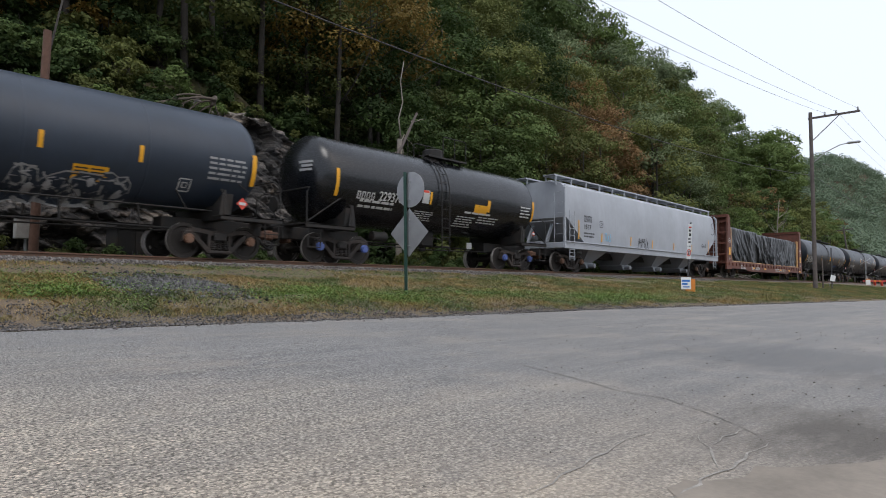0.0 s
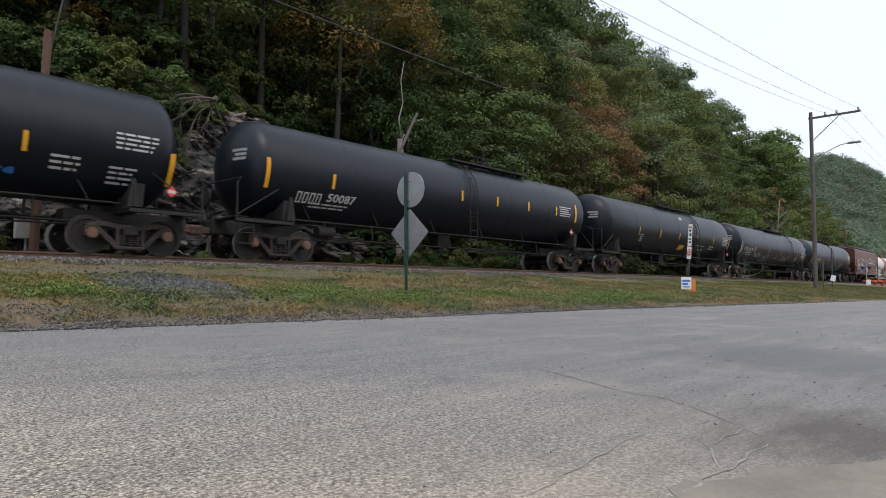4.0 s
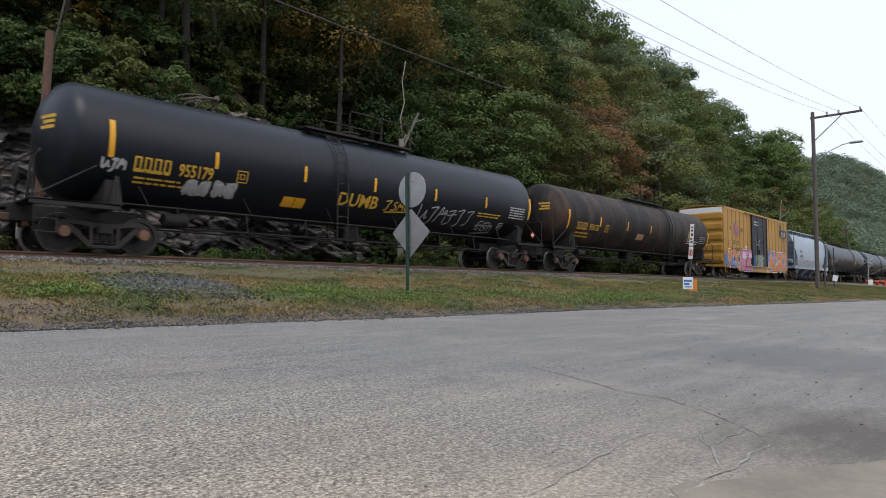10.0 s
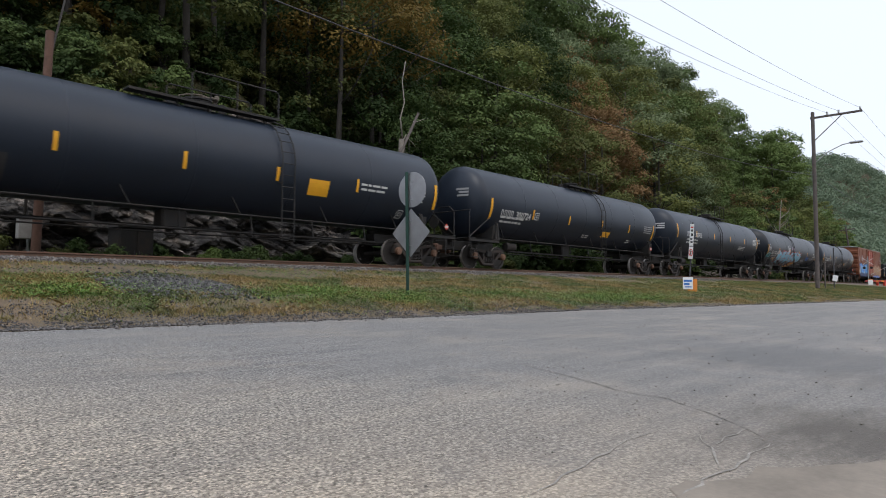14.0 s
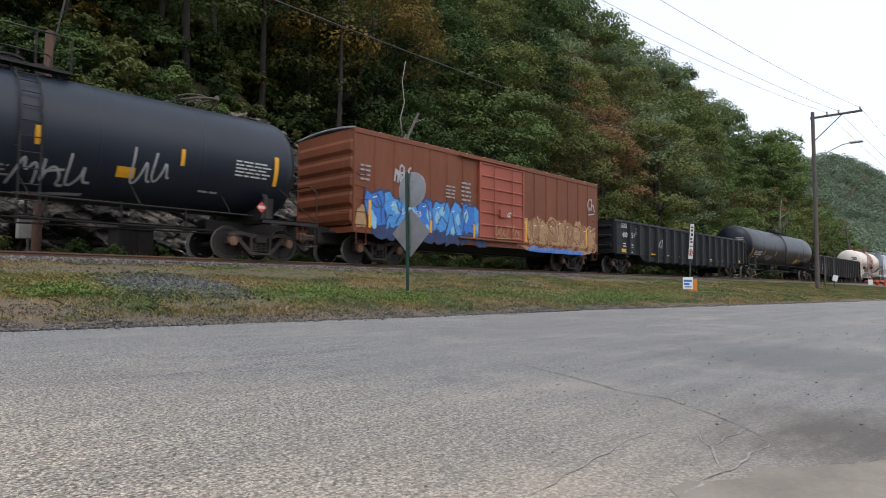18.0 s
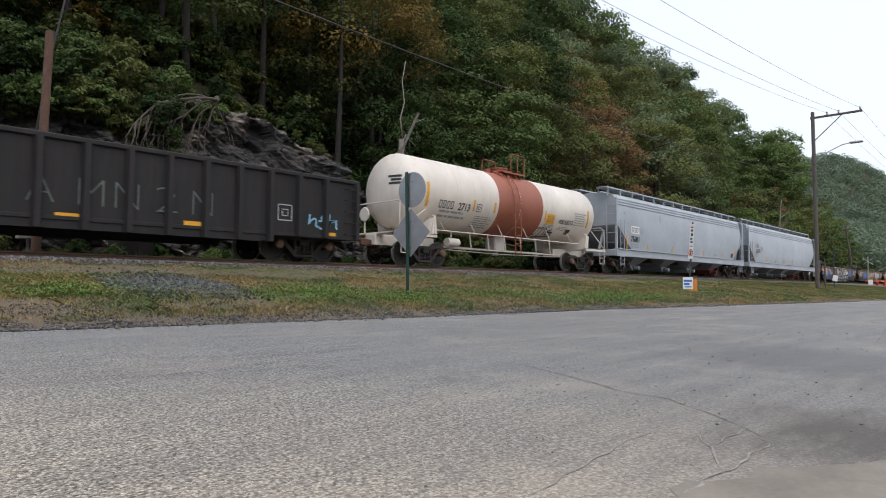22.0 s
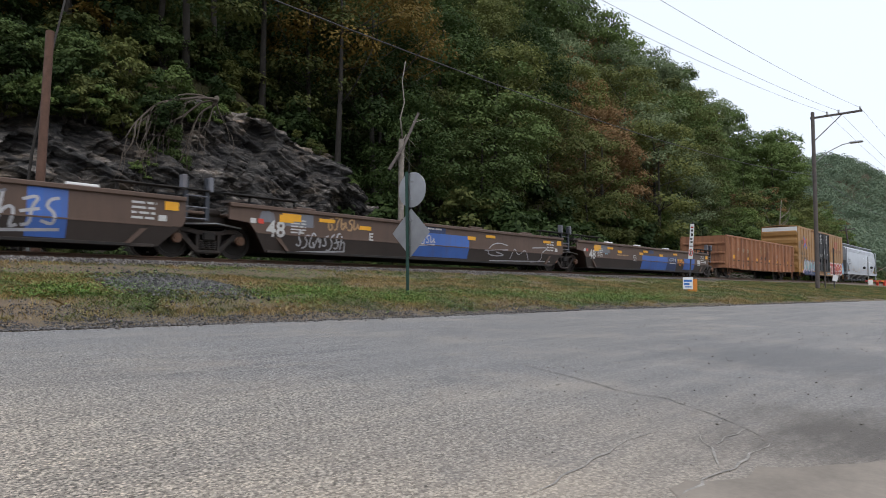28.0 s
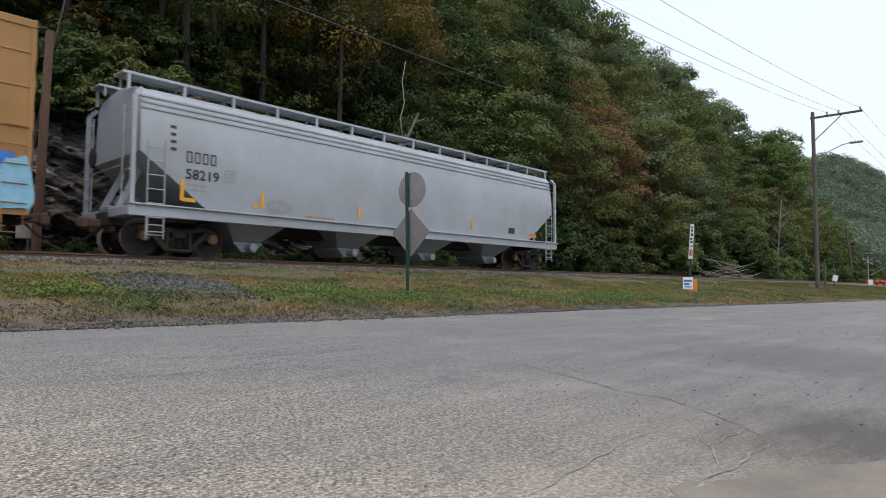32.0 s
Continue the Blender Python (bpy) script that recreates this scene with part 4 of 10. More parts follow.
TREE_KINDS = []
for i, (mat, hgt, rad, word) in enumerate([
        (M_LEAF_DARK, 13, 4.0, "dark green"), (M_LEAF_DARK, 15, 4.4, "dark green"), (M_LEAF_GREEN, 12, 4.0, "green"),
        (M_LEAF_OLIVE, 13, 4.3, "olive green"), (M_LEAF_GOLD, 12, 3.8, "yellowing"), (M_LEAF_RUST, 12, 3.6, "russet autumn"), (M_LEAF_GOLD, 14, 4.4, "golden"), (M_LEAF_GREEN, 13, 4.2, "dense dark green"), (M_LEAF_HAZE, 13, 4.1, "haze-paled green")]):
    near_c = crown_mesh("crown", 100 + i, hgt, rad, 5200 if i == 6 else 8500, 0.2 if i == 6 else 0.34 if i == 7 else 0.245, mat, 0.62 if i == 6 else 0.4 if i == 7 else 0.22, 30 if i == 6 else 110 if i == 7 else 64)
    far_c = crown_mesh("crown", 200 + i, hgt, rad, 4200, 0.4, mat, 0.22)
    TREE_KINDS.append((trunk_mesh("trunk", 300 + i, hgt, 0.2), near_c, far_c, word))


def plant_tree(kind, x, y, size, near, turn, z=None, spread=1.0):
    tr, nc, fc, word = TREE_KINDS[kind]
    zz = float(ground_z(x, y)) if z is None else z
    t = thing("tree", pose(x, y, zz - 0.3, 0, 0, turn), word + " leafed broadleaf tree on the wooded hillside", "tree", "trees on the hillside")
    t.scale = (size * spread, size * spread, size)
    part("trunk", tr, None, t)
    part("crown", nc if near else fc, None, t)
    return t


rs = random.Random(4)
y = 25.0
while y < 84:
    x = (0.17 * y - 3 if y > 28.9 else 24) + rs.uniform(0, 3)
    while x < min(5.2 * y, 290):
        near = x < 75 and y < 48
        gap = (4.6 if near else 7.0) + max(0, x - 100) * 0.03
        px, py = x + rs.uniform(-1.4, 1.4), y + rs.uniform(-1.6, 1.6)
        gz = float(ground_z(px, py))
        steep = (gz + 2) / py
        if steep < 0.52 + 0.4 * min(1, max(0, px / py - 0.3)):
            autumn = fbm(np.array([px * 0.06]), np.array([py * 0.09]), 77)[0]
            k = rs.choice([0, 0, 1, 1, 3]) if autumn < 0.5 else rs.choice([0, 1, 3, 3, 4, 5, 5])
            # q is the bearing from the viewer; leaf tone carries shade left, haze right
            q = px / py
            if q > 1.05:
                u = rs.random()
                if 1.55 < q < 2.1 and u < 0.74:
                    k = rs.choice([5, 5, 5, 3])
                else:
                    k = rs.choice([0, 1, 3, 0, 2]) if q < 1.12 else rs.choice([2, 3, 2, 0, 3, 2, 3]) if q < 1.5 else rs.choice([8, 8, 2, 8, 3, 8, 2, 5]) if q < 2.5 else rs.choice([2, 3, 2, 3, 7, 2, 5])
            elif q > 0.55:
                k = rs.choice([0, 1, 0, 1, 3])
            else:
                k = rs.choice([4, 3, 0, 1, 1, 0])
            low = 1.13 if 1.5 < q < 2.6 else 0.74 if 2.7 < q < 4.4 and px > 60 else 0.62 if q >= 4.4 else 1.0
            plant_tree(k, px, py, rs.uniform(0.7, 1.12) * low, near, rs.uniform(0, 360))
        x += gap * rs.uniform(0.75, 1.25)
    y += 4.2 if y < 45 else 7.0

# the round tree that stands out against the sky, and the far hill
for px, py, sz, k in ((118, 32.5, 1.22, 7), (124, 34, 1.38, 7), (129, 34.5, 1.2, 7), (9.8, 38.0, 1.15, 1), (20.6, 27.2, 1.1, 6), (23.6, 27.6, 1.12, 6), (17.4, 29.5, 1.05, 6), (14.5, 29.3, 0.95, 6), (12.0, 29.6, 0.9, 6)):
    plant_tree(k, px, py, sz, True, rs.uniform(0, 360))

# the tall trees whose crowns make the ridge line: place and height of each top
for i, (px, py, top) in enumerate(((57, 42, 41.5), (63, 42, 41.5), (69, 42, 40.5), (74, 41, 38.8), (80.5, 41, 37.4), (89, 41, 38.4), (97, 41, 37.6), (102.5, 41, 35.4), (110.3, 41, 37.0), (117, 41, 36.0), (123.5, 41.5, 35.4), (130, 41, 31.0))):
    gz = float(ground_z(px, py))
    plant_tree((7, 7, 8)[i % 3], px, py, (top - gz - 1.2) / 13.6, True, 77 * i, None, 0.85)


def far_woods(n, x0, x1, y0, y1, spread, leaf, per):
    x, yy = np.random.uniform(x0, x1, n), np.random.uniform(y0, y1, n)
    C = np.stack([x, yy, ground_z(x, yy) + spread * .8], 1)
    d = np.random.normal(0, 1, (n * per, 3))
    d /= np.linalg.norm(d, axis=1)[:, None]
    P = np.repeat(C, per, 0) + d * np.random.uniform(.7, 1.1, (n * per, 1)) * np.array([spread, spread, spread * .8]) * np.repeat(np.random.uniform(.7, 1.4, n), per)[:, None]
    return leaf_cards(P, leaf, 0.4, 0.8, d)


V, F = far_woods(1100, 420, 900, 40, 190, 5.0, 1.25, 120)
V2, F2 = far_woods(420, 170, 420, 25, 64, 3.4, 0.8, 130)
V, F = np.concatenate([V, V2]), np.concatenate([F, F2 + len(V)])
# unseen woods added behind the viewer, to darken reflections and cut low sky light
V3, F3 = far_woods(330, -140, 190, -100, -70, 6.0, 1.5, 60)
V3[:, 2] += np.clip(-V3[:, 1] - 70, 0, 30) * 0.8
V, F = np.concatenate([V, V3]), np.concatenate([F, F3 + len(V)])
solo("far_woods", sheet_mesh("far_woods", V, F, M_LEAF_FAR, False), None, "distant green wooded hills, haze put into the leaf colour, unseen woods added behind", "woods", kind="stuff")

# shrubs along the foot of the slope and on the rock ledges
SHRUBS = []
for i, (mat, word) in enumerate([(M_LEAF_GREEN, "bright green"), (M_LEAF_DARK, "dark green"), (M_LEAF_OLIVE, "yellowish green")]):
    stem = Build()
    for k in range(5):
        a = k * 1.3
        stem.tube([(0, 0, -0.2), (math.cos(a) * 0.25, math.sin(a) * 0.25, 0.6), (math.cos(a) * 0.6, math.sin(a) * 0.6, 1.3)], 0.025, 5, taper=0.4)
    SHRUBS.append((stem.mesh("stem", M_BARK), crown_mesh("foliage", 400 + i, 2.0, 1.3, 2200, 0.18, mat, 0.1, 34, 0.4), word))


def plant_shrub(k, x, y, size, z=None):
    st, fo, word = SHRUBS[k]
    zz = float(ground_z(x, y)) if z is None else z
    t = thing("shrub", pose(x, y, zz - 0.1, 0, 0, rs.uniform(0, 360)), word + " leafy shrub at the foot of the slope", "shrub", "shrubs along the slope")
    t.scale = (size, size, size)
    part("stem", st, None, t)
    part("foliage", fo, None, t)


for i in range(66):
    px = rs.uniform(1.2, 25)
    py = rs.uniform(27.6, 32)
    plant_shrub(rs.choice([0, 1, 1, 1, 2]), px, py, rs.uniform(0.6, 1.4))
# leafy growth that hangs over the brow beside the bare rock
for i in range(36):
    z = rs.uniform(5.4, 9.0)
    px = rs.uniform(3.4, 10.4 + 0.35 * max(0, z - 6))
    if px < 8.3:
        z = max(z, 6.9)
    plant_shrub(rs.choice([0, 1, 2, 1]), px, 21.9 + 0.36 * z + rs.uniform(-.3, .3), rs.uniform(0.4, 0.85), z - .5)
for px, z in ((9.6, 5.2), (10.1, 4.6), (10.5, 4.9), (9.2, 4.4)):
    plant_shrub(0, px, 22.3 + 0.36 * z, rs.uniform(0.35, 0.5), z)
for px, z in ((4.3, 6.4), (5.0, 6.5), (5.6, 6.7), (4.6, 7.1), (11.4, 7.6), (12.1, 7.7), (12.7, 7.8), (11.0, 7.9)):
    plant_shrub(2 if px < 8 else 0, px, 22.4 + 0.36 * z, rs.uniform(0.4, 0.55), z - .4)
for i in range(22):
    px = rs.uniform(14, 23)
    plant_shrub(rs.choice([0, 2, 1]), px, 24.6 + rs.uniform(-.2, .5), rs.uniform(0.14, 0.3), float(rock_top(px)) + .55)
x = 21.0
while x < 150:
    for yy in (21.8, 23.6, 25.6):
        # mostly dark shrubs below x 34 put the wood's shade into leaf colour
        plant_shrub(1 if x < 34 and rs.random() < 0.85 else rs.choice([0, 1, 1, 2]), x + rs.uniform(-1, 1), yy + rs.uniform(-0.6, 0.6) + max(0, 26 - x) * 0.3, rs.uniform(0.7, 1.7) * (1 + 0.35 * (yy > 23)) * (0.4 if 46 < x < 70 and yy < 23 else 1))
    x += 2.3 + x * 0.012


# low growth at the foot of the rock, behind the track
for i in range(62):
    plant_shrub(rs.choice([0, 1, 2, 1]), 2.2 + 25 * (i + rs.random()) / 62, rs.uniform(20.3, 21.4), rs.uniform(0.3, 0.75))


# bare roots that hang over the rock's brow
rt = thing("exposed_roots", pose(11.95, 24.0, 7.9), "tangle of bare grey roots hanging over the rock", "roots")
rr = random.Random(8)


def grow_root(p, d, r, steps, fall):
    """One wandering root, and the thinner ones that leave it."""
    pts, kids = [p], []
    for i in range(steps):
        p = p + d * rr.uniform(.26, .4)
        d = (d + Vector((rr.uniform(-.25, .2), rr.uniform(-.14, .1), rr.uniform(-.3, .16) - fall))).normalized()
        pts.append(p)
        if r > .02 and i > 0 and rr.random() < .6:
            kids.append((p, (d + Vector((rr.uniform(-.6, .5), rr.uniform(-.3, .1), rr.uniform(-1.2, -.1)))).normalized(), r * rr.uniform(.4, .6), rr.randrange(3, 6), .1))
    part("root", Build().tube(pts, r, 6, taper=.3), M_ROOT, rt, smooth=True)
    for q in kids:
        grow_root(*q)


for k, (dx, dz, r, n) in enumerate(((-1, .02, .065, 15), (-1, -.15, .05, 12), (-.9, -.45, .045, 8), (-1, .12, .045, 13), (-.5, -1, .035, 5), (.3, -1, .03, 4))):
    grow_root(Vector((.15, rr.uniform(-.15, .1), rr.uniform(-.1, .1))), Vector((dx, -.05, dz)).normalized(), r, n, .01)
part("root_crown", Build().tube([(.3, .3, .3), (.18, .08, .12), (.0, 0, -.15)], .11, 8, taper=.6), M_ROOT, rt, smooth=True)

# broken pole with a dead branch lodged on it
sx, sy = 19.85, 21.3
sn = thing("broken_pole", pose(sx, sy, .6), "broken grey wooden pole with dead branches caught on it", "pole")
part("stump", Build().tube([(0, 0, -.5), (.02, 0, 3.5), (0, 0, 6.75)], .15, 9, taper=.85), M_DEADWOOD, sn, smooth=40)
part("branch", Build().tube([(-.75, 0, 5.2), (.1, -.1, 6.5), (1.1, 0, 8.2)], .08, 7, taper=.8), M_POLEGREY, sn, "leaning dead branch", smooth=40)
for k in range(9):
    a = Vector((rr.uniform(-.5, .9), 0, 0))
    a.z = 5.6 + (a.x + .6) * 1.6
    pts, d = [a], Vector((rr.uniform(-.6, .9), rr.uniform(-.3, .3), rr.uniform(-.9, .3)))
    for i in range(4):
        a = a + d * .28
        d = d + Vector((rr.uniform(-.4, .4), 0, rr.uniform(-.5, .2)))
        pts.append(a)
    part("twig", Build().tube(pts, .022, 4, taper=.3), M_DEADWOOD, sn)
part("vine", Build().tube([(.25, .2, 6.9), (.1, .2, 7.8), (.35, .2, 8.6), (.2, .2, 9.6), (.4, .2, 10.6)], .04, 5, taper=.5), M_DEADWOOD, sn, "bare hanging vine", smooth=True)

# heap of cut branches beyond the track
bp = thing("brush_heap", pose(62.6, 20.85, 0.75), "heap of bare cut branches beside the track", "brush heap")
for k in range(64):
    a = rr.uniform(-.5, .5) + (math.pi if rr.random() < .5 else 0)
    L = rr.uniform(2.5, 6.5)
    p = Vector((rr.uniform(-6.5, 6.5), rr.uniform(-.7, 1.2), 0))
    p.z = rr.uniform(0, 2.3) * (1 - abs(p.x) / 8)
    q = p + Vector((math.cos(a) * L, rr.uniform(-.8, .8), rr.uniform(-.2, .8)))
    part("stick", Build().tube([p, p.lerp(q, .5) + Vector((0, 0, rr.uniform(-.15, .25))), q], rr.uniform(.025, .06), 4, taper=.35), M_DEADWOOD, bp)
# ================= rail cars: parts shared by all =================
# A car's own space: x along the train (its tail at +x), -y the side that faces the road, z from the rail tops.
MOVERS, WHEELSETS = [], []
RIM_PROF = [(-0.068, 0.24), (-0.068, 0.395), (-0.06, 0.455), (0.045, 0.462), (0.062, 0.488), (0.072, 0.485), (0.072, 0.395), (0.035, 0.38), (0.0, 0.17), (0.04, 0.16), (0.04, 0.1), (-0.07, 0.1)]


def wheelset_mesh():
    b = Build()
    for s in (-1, 1):
        c = s * 0.75
        ring = lambda pr, mi: b.lathe([(c - s * a, r) for a, r in pr], "y", 28, (0, 0, 0), mi, False)
        ring([(0.072, 0.07), (0.07, 0.12), (0.055, 0.18), (0.01, 0.20), (0.0, 0.36), (0.06, 0.385)], 0)
        ring([(0.06, 0.385), (0.068, 0.395), (0.067, 0.428)], 0)
        ring([(0.067, 0.428), (0.058, 0.455), (-0.045, 0.457), (-0.062, 0.482), (-0.072, 0.478)], 1)
        ring([(-0.072, 0.478), (-0.072, 0.385), (-0.03, 0.36), (-0.03, 0.07)], 0)
        for k in range(3):
            a = k * 2.094
            b.box(-0.05, 0.05, c + s * 0.004 - 0.01, c + s * 0.004 + 0.01, 0.27, 0.3, 0.004, 1, Matrix.Rotation(a, 4, "Y"))
    b.lathe([(-1.02, 0.075), (1.02, 0.075)], "y", 12)
    return b.mesh("wheelset", [M_WHEEL, M_TREAD], 40)


def side_frame_mesh():
    b = Build()
    for s in (-1, 1):
        for p, q, w in [((1.0, .64), (.82, .74), .11), ((.82, .74), (.56, .73), .12), ((.56, .73), (.28, .67), .11), ((.76, .62), (.29, .16), .12),
                        ((.3, .12), (.3, .68), .08), ((1.02, .42), (1.0, .66), .08), ((.77, .44), (.77, .66), .08)]:
            b.bar((s * p[0], 0, p[1]), (s * q[0], 0, q[1]), w, .15)
        b.box(s * .9 - .12, s * .9 + .12, -.1, .1, .58, .72, .03)
    b.bar((-.3, 0, .67), (.3, 0, .67), .11, .15)
    b.box(-.34, .34, -.1, .1, .1, .2, .03)
    return b.mesh("side_frame", M_TRUCK, 30)


def bolster_mesh():
    b = Build()
    b.box(-.18, .18, -1.15, 1.15, .45, .7, .04)
    b.box(-.3, .3, -.35, .35, .6, .86, .04)
    for s in (-1, 1):
        b.box(-.9, .9, s * .45 - .04, s * .45 + .04, .33, .41, .01)
        b.box(s * .37 - .06, s * .37 + .06, -.8, .8, .36, .46, .02)
    return b.mesh("bolster", M_UNDER, 30)


def spring_mesh():
    pts = [(.08 * math.cos(a), .08 * math.sin(a), .21 + .25 * a / (5 * 6.283)) for a in np.linspace(0, 5 * 6.283, 41)]
    return Build().tube(pts, .02, 5).mesh("spring", M_TRUCK)


def cap_mesh():
    b = Build().lathe([(0.0, .135), (-.07, .135), (-.085, .125), (-.085, .085), (-.1, .08), (-.105, .0)], "y", 16)
    for k in range(3):
        a = k * 2.094 + .5
        b.lathe([(-.08, .022), (-.112, .022), (-.114, 0)], "y", 6, (.105 * math.cos(a) * .95, 0, .105 * math.sin(a) * .95))
    return b.mesh("bearing_cap", M_CAP, 35)


ME_WHEELS, ME_FRAME, ME_BOLSTER, ME_SPRING, ME_CAP = wheelset_mesh(), side_frame_mesh(), bolster_mesh(), spring_mesh(), cap_mesh()
ME_CAPB = ME_CAP.copy()
ME_CAPB.materials[0] = M_CAPBLUE
WB = 1.80


def coupler_mesh():
    b = Build()
    b.box(-.05, .55, -.09, .09, .72, .92, .03)
    b.box(-.2, .02, -.15, .13, .66, .96, .05)
    b.box(-.28, -.17, -.15, -.04, .68, .94, .04)
    b.box(.45, .6, -.25, .25, .6, 1.0, .03)
    return b.mesh("coupler", M_COUPLER, 35)


def hose_mesh():
    pts = [(.4, .25, .75), (.25, .25, .6), (.05, .2, .42), (-.15, .15, .36), (-.3, .1, .42)]
    return Build().tube(pts, .03, 7).mesh("air_hose", M_HOSE, True)


ME_COUPLER, ME_HOSE = coupler_mesh(), hose_mesh()


class Car:
    """A rail car between two trucks whose centres stand at s0 and s1 along the train."""

    def __init__(self, name, s0, s1, label, category, over0=2.1, over1=2.1, cap=None, trucks=True, couplers=(1, 1)):
        self.s, self.h = (s0 + s1) / 2, (s1 - s0) / 2
        self.e = thing(name, pose(self.s, TRACK_Y, RAIL_Z), label, category, "cars of the freight train")
        self.a, self.b = -self.h - over0, self.h + over1
        MOVERS.append((self.e, self.s))
        self.side = lambda z: -1.58
        if trucks:
            for x in (-self.h, self.h):
                self.truck(x, cap)
        for end, sgn in ((self.a, 1), (self.b, -1)):
            if couplers[0 if sgn > 0 else 1]:
                for me in (ME_COUPLER, ME_HOSE):
                    o = part(me.name.split(".")[0], me, None, self.e, at=(end + sgn * .12, 0, 0))
                    if sgn < 0:
                        o.rotation_euler = (0, 0, math.pi)

    def truck(self, x, cap=None):
        tr = part("truck", ME_BOLSTER, None, self.e, "cast steel three-piece truck", at=(x, 0, 0))
        for s in (-1, 1):
            part("side_frame", ME_FRAME, None, tr, at=(0, s * 1.0, 0))
            ws = part("wheelset", ME_WHEELS, None, tr, "", at=(s * WB / 2, 0, WHEEL_R))
            WHEELSETS.append((ws, s * WB / 2, self.s + x + s * WB / 2))
            part("bearing_cap", cap or ME_CAP, None, tr, at=(s * WB / 2, -1.09, WHEEL_R + .03))
        for x in (-.17, 0, .17):
            part("spring", ME_SPRING, None, tr, at=(x, -1.0, 0))

    def add(self, name, b, mat, label="", smooth=False, parent=None):
        return part(name, b, mat, parent or self.e, label, smooth=smooth)

    # --- flat work laid on the side that faces the road ---
    def patch(self, name, x0, x1, z0, z1, mat, label="", off=.006, parent=None, b=None):
        if name.startswith("reflective"):
            off = max(off, .0172)
        n = max(2, int(abs(z1 - z0) / .1) + 1)
        zs = np.linspace(z0, z1, n)
        P = [[(x, self.side(z) - off, z) for x in (x0, x1)] for z in zs]
        if b is not None:
            return b.grid(P, flip=False)
        bb = Build().grid(P)
        return self.add(name, bb, mat, label, parent=parent)

    def bars(self, name, x0, x1, z0, z1, rows, mat, label="", gap=.56, ragged=.3, seed=1, off=.007, words=0):
        """Lines of small writing as bars."""
        r = random.Random(seed)
        h = (z1 - z0) / (rows - gap * (rows - 1) / rows if rows > 1 else 1) if rows > 1 else (z1 - z0)
        pitch = (z1 - z0) / rows
        for i in range(rows):
            zt, b = z1 - i * pitch, Build()
            xe = x1 - (x1 - x0) * ragged * r.random()
            x = x0
            while x < xe - .02:
                wl = min(r.uniform(.12, .4) if words else xe - x, xe - x)
                self.patch("", x, x + wl, zt - pitch * (1 - gap), zt, None, off=off, b=b)
                x += wl + .05
            self.add("text_line", b, mat, label if i == 0 else "")

    def letters(self, words, xc, z, size, mat, label="", squeeze=1.0, off=.0145, name="lettering", shear=0.0, parent=None, width=None, halo=None, bold=.028):
        """Words on the side; halo is the colour of a broad sprayed edge under them."""
        me = text_mesh(words, size, name, bold)
        mid = 0
        if width:
            xs = [vt.co.x for vt in me.vertices]
            squeeze = width / (max(xs) - min(xs))
            mid = (max(xs) + min(xs)) / 2
        if halo:
            self.lay_letters(text_mesh(words, size, name, bold + .08), xc, z, size, halo, "", squeeze, mid, off - .0015, "letter_edge", shear, parent)
        return self.lay_letters(me, xc, z, size, mat, label, squeeze, mid, off, name, shear, parent)

    def lay_letters(self, me, xc, z, size, mat, label, squeeze, mid, off, name, shear, parent):
        bm = bmesh.new()
        bm.from_mesh(me)
        k = 0.1
        zz = k * math.ceil((z - size * .2) / k)
        while zz < z + size * 1.2:
            g = bm.verts[:] + bm.edges[:] + bm.faces[:]
            bmesh.ops.bisect_plane(bm, geom=g, plane_co=(0, zz - z, 0), plane_no=(0, 1, 0))
            zz += k
        for vt in bm.verts:
            x, h = (vt.co.x - mid) * squeeze + vt.co.y * shear, vt.co.y + z
            vt.co = Vector((xc + x, self.side(h) - off, h))
        bm.to_mesh(me)
        bm.free()
        me.materials.clear()
        me.materials.append(mat)
        return part(name, me, None, parent or self.e, label)

    def glyphs(self, n, x0, x1, z, size, mat, label="", split=None, off=.007, seed=0):
        """A company's mark as plain upright blocks, one for each letter."""
        w = (x1 - x0) / n
        t = min(size * .16, w * .18)
        for i in range(n):
            a, b_ = x0 + i * w, x0 + i * w + w * .72
            g = Build()
            for u0, u1, v0, v1 in ((a, a + t, z, z + size), (b_ - t, b_, z, z + size), (a + t, b_ - t, z, z + t), (a + t, b_ - t, z + size - t, z + size)):
                self.patch("", u0, u1, v0, v1, None, off=off, b=g)
            self.add("mark", g, mat, label if i == 0 else "")

    def strokes(self, name, lines, mat, width, label="", off=.009, x0=0, z0=0, sx=1.0, sz=1.0):
        """Sprayed lines: ribbons that follow the side."""
        b = Build()
        for ln in lines:
            pts = [Vector((x0 + p[0] * sx, z0 + p[1] * sz)) for p in ln]
            fine = []
            for p, q in zip(pts, pts[1:]):
                m = max(1, int((q - p).length / .09))
                fine += [p.lerp(q, i / m) for i in range(m)]
            fine.append(pts[-1])
            P = []
            for i, p in enumerate(fine):
                d = fine[min(i + 1, len(fine) - 1)] - fine[max(i - 1, 0)]
                d = d.normalized() if d.length > 1e-6 else Vector((1, 0))
                nn = Vector((-d.y, d.x)) * width / 2
                P.append([(a.x, self.side(a.y) - off, a.y) for a in (p + nn, p - nn)])
            b.grid(P)
        return self.add(name, b, mat, label)

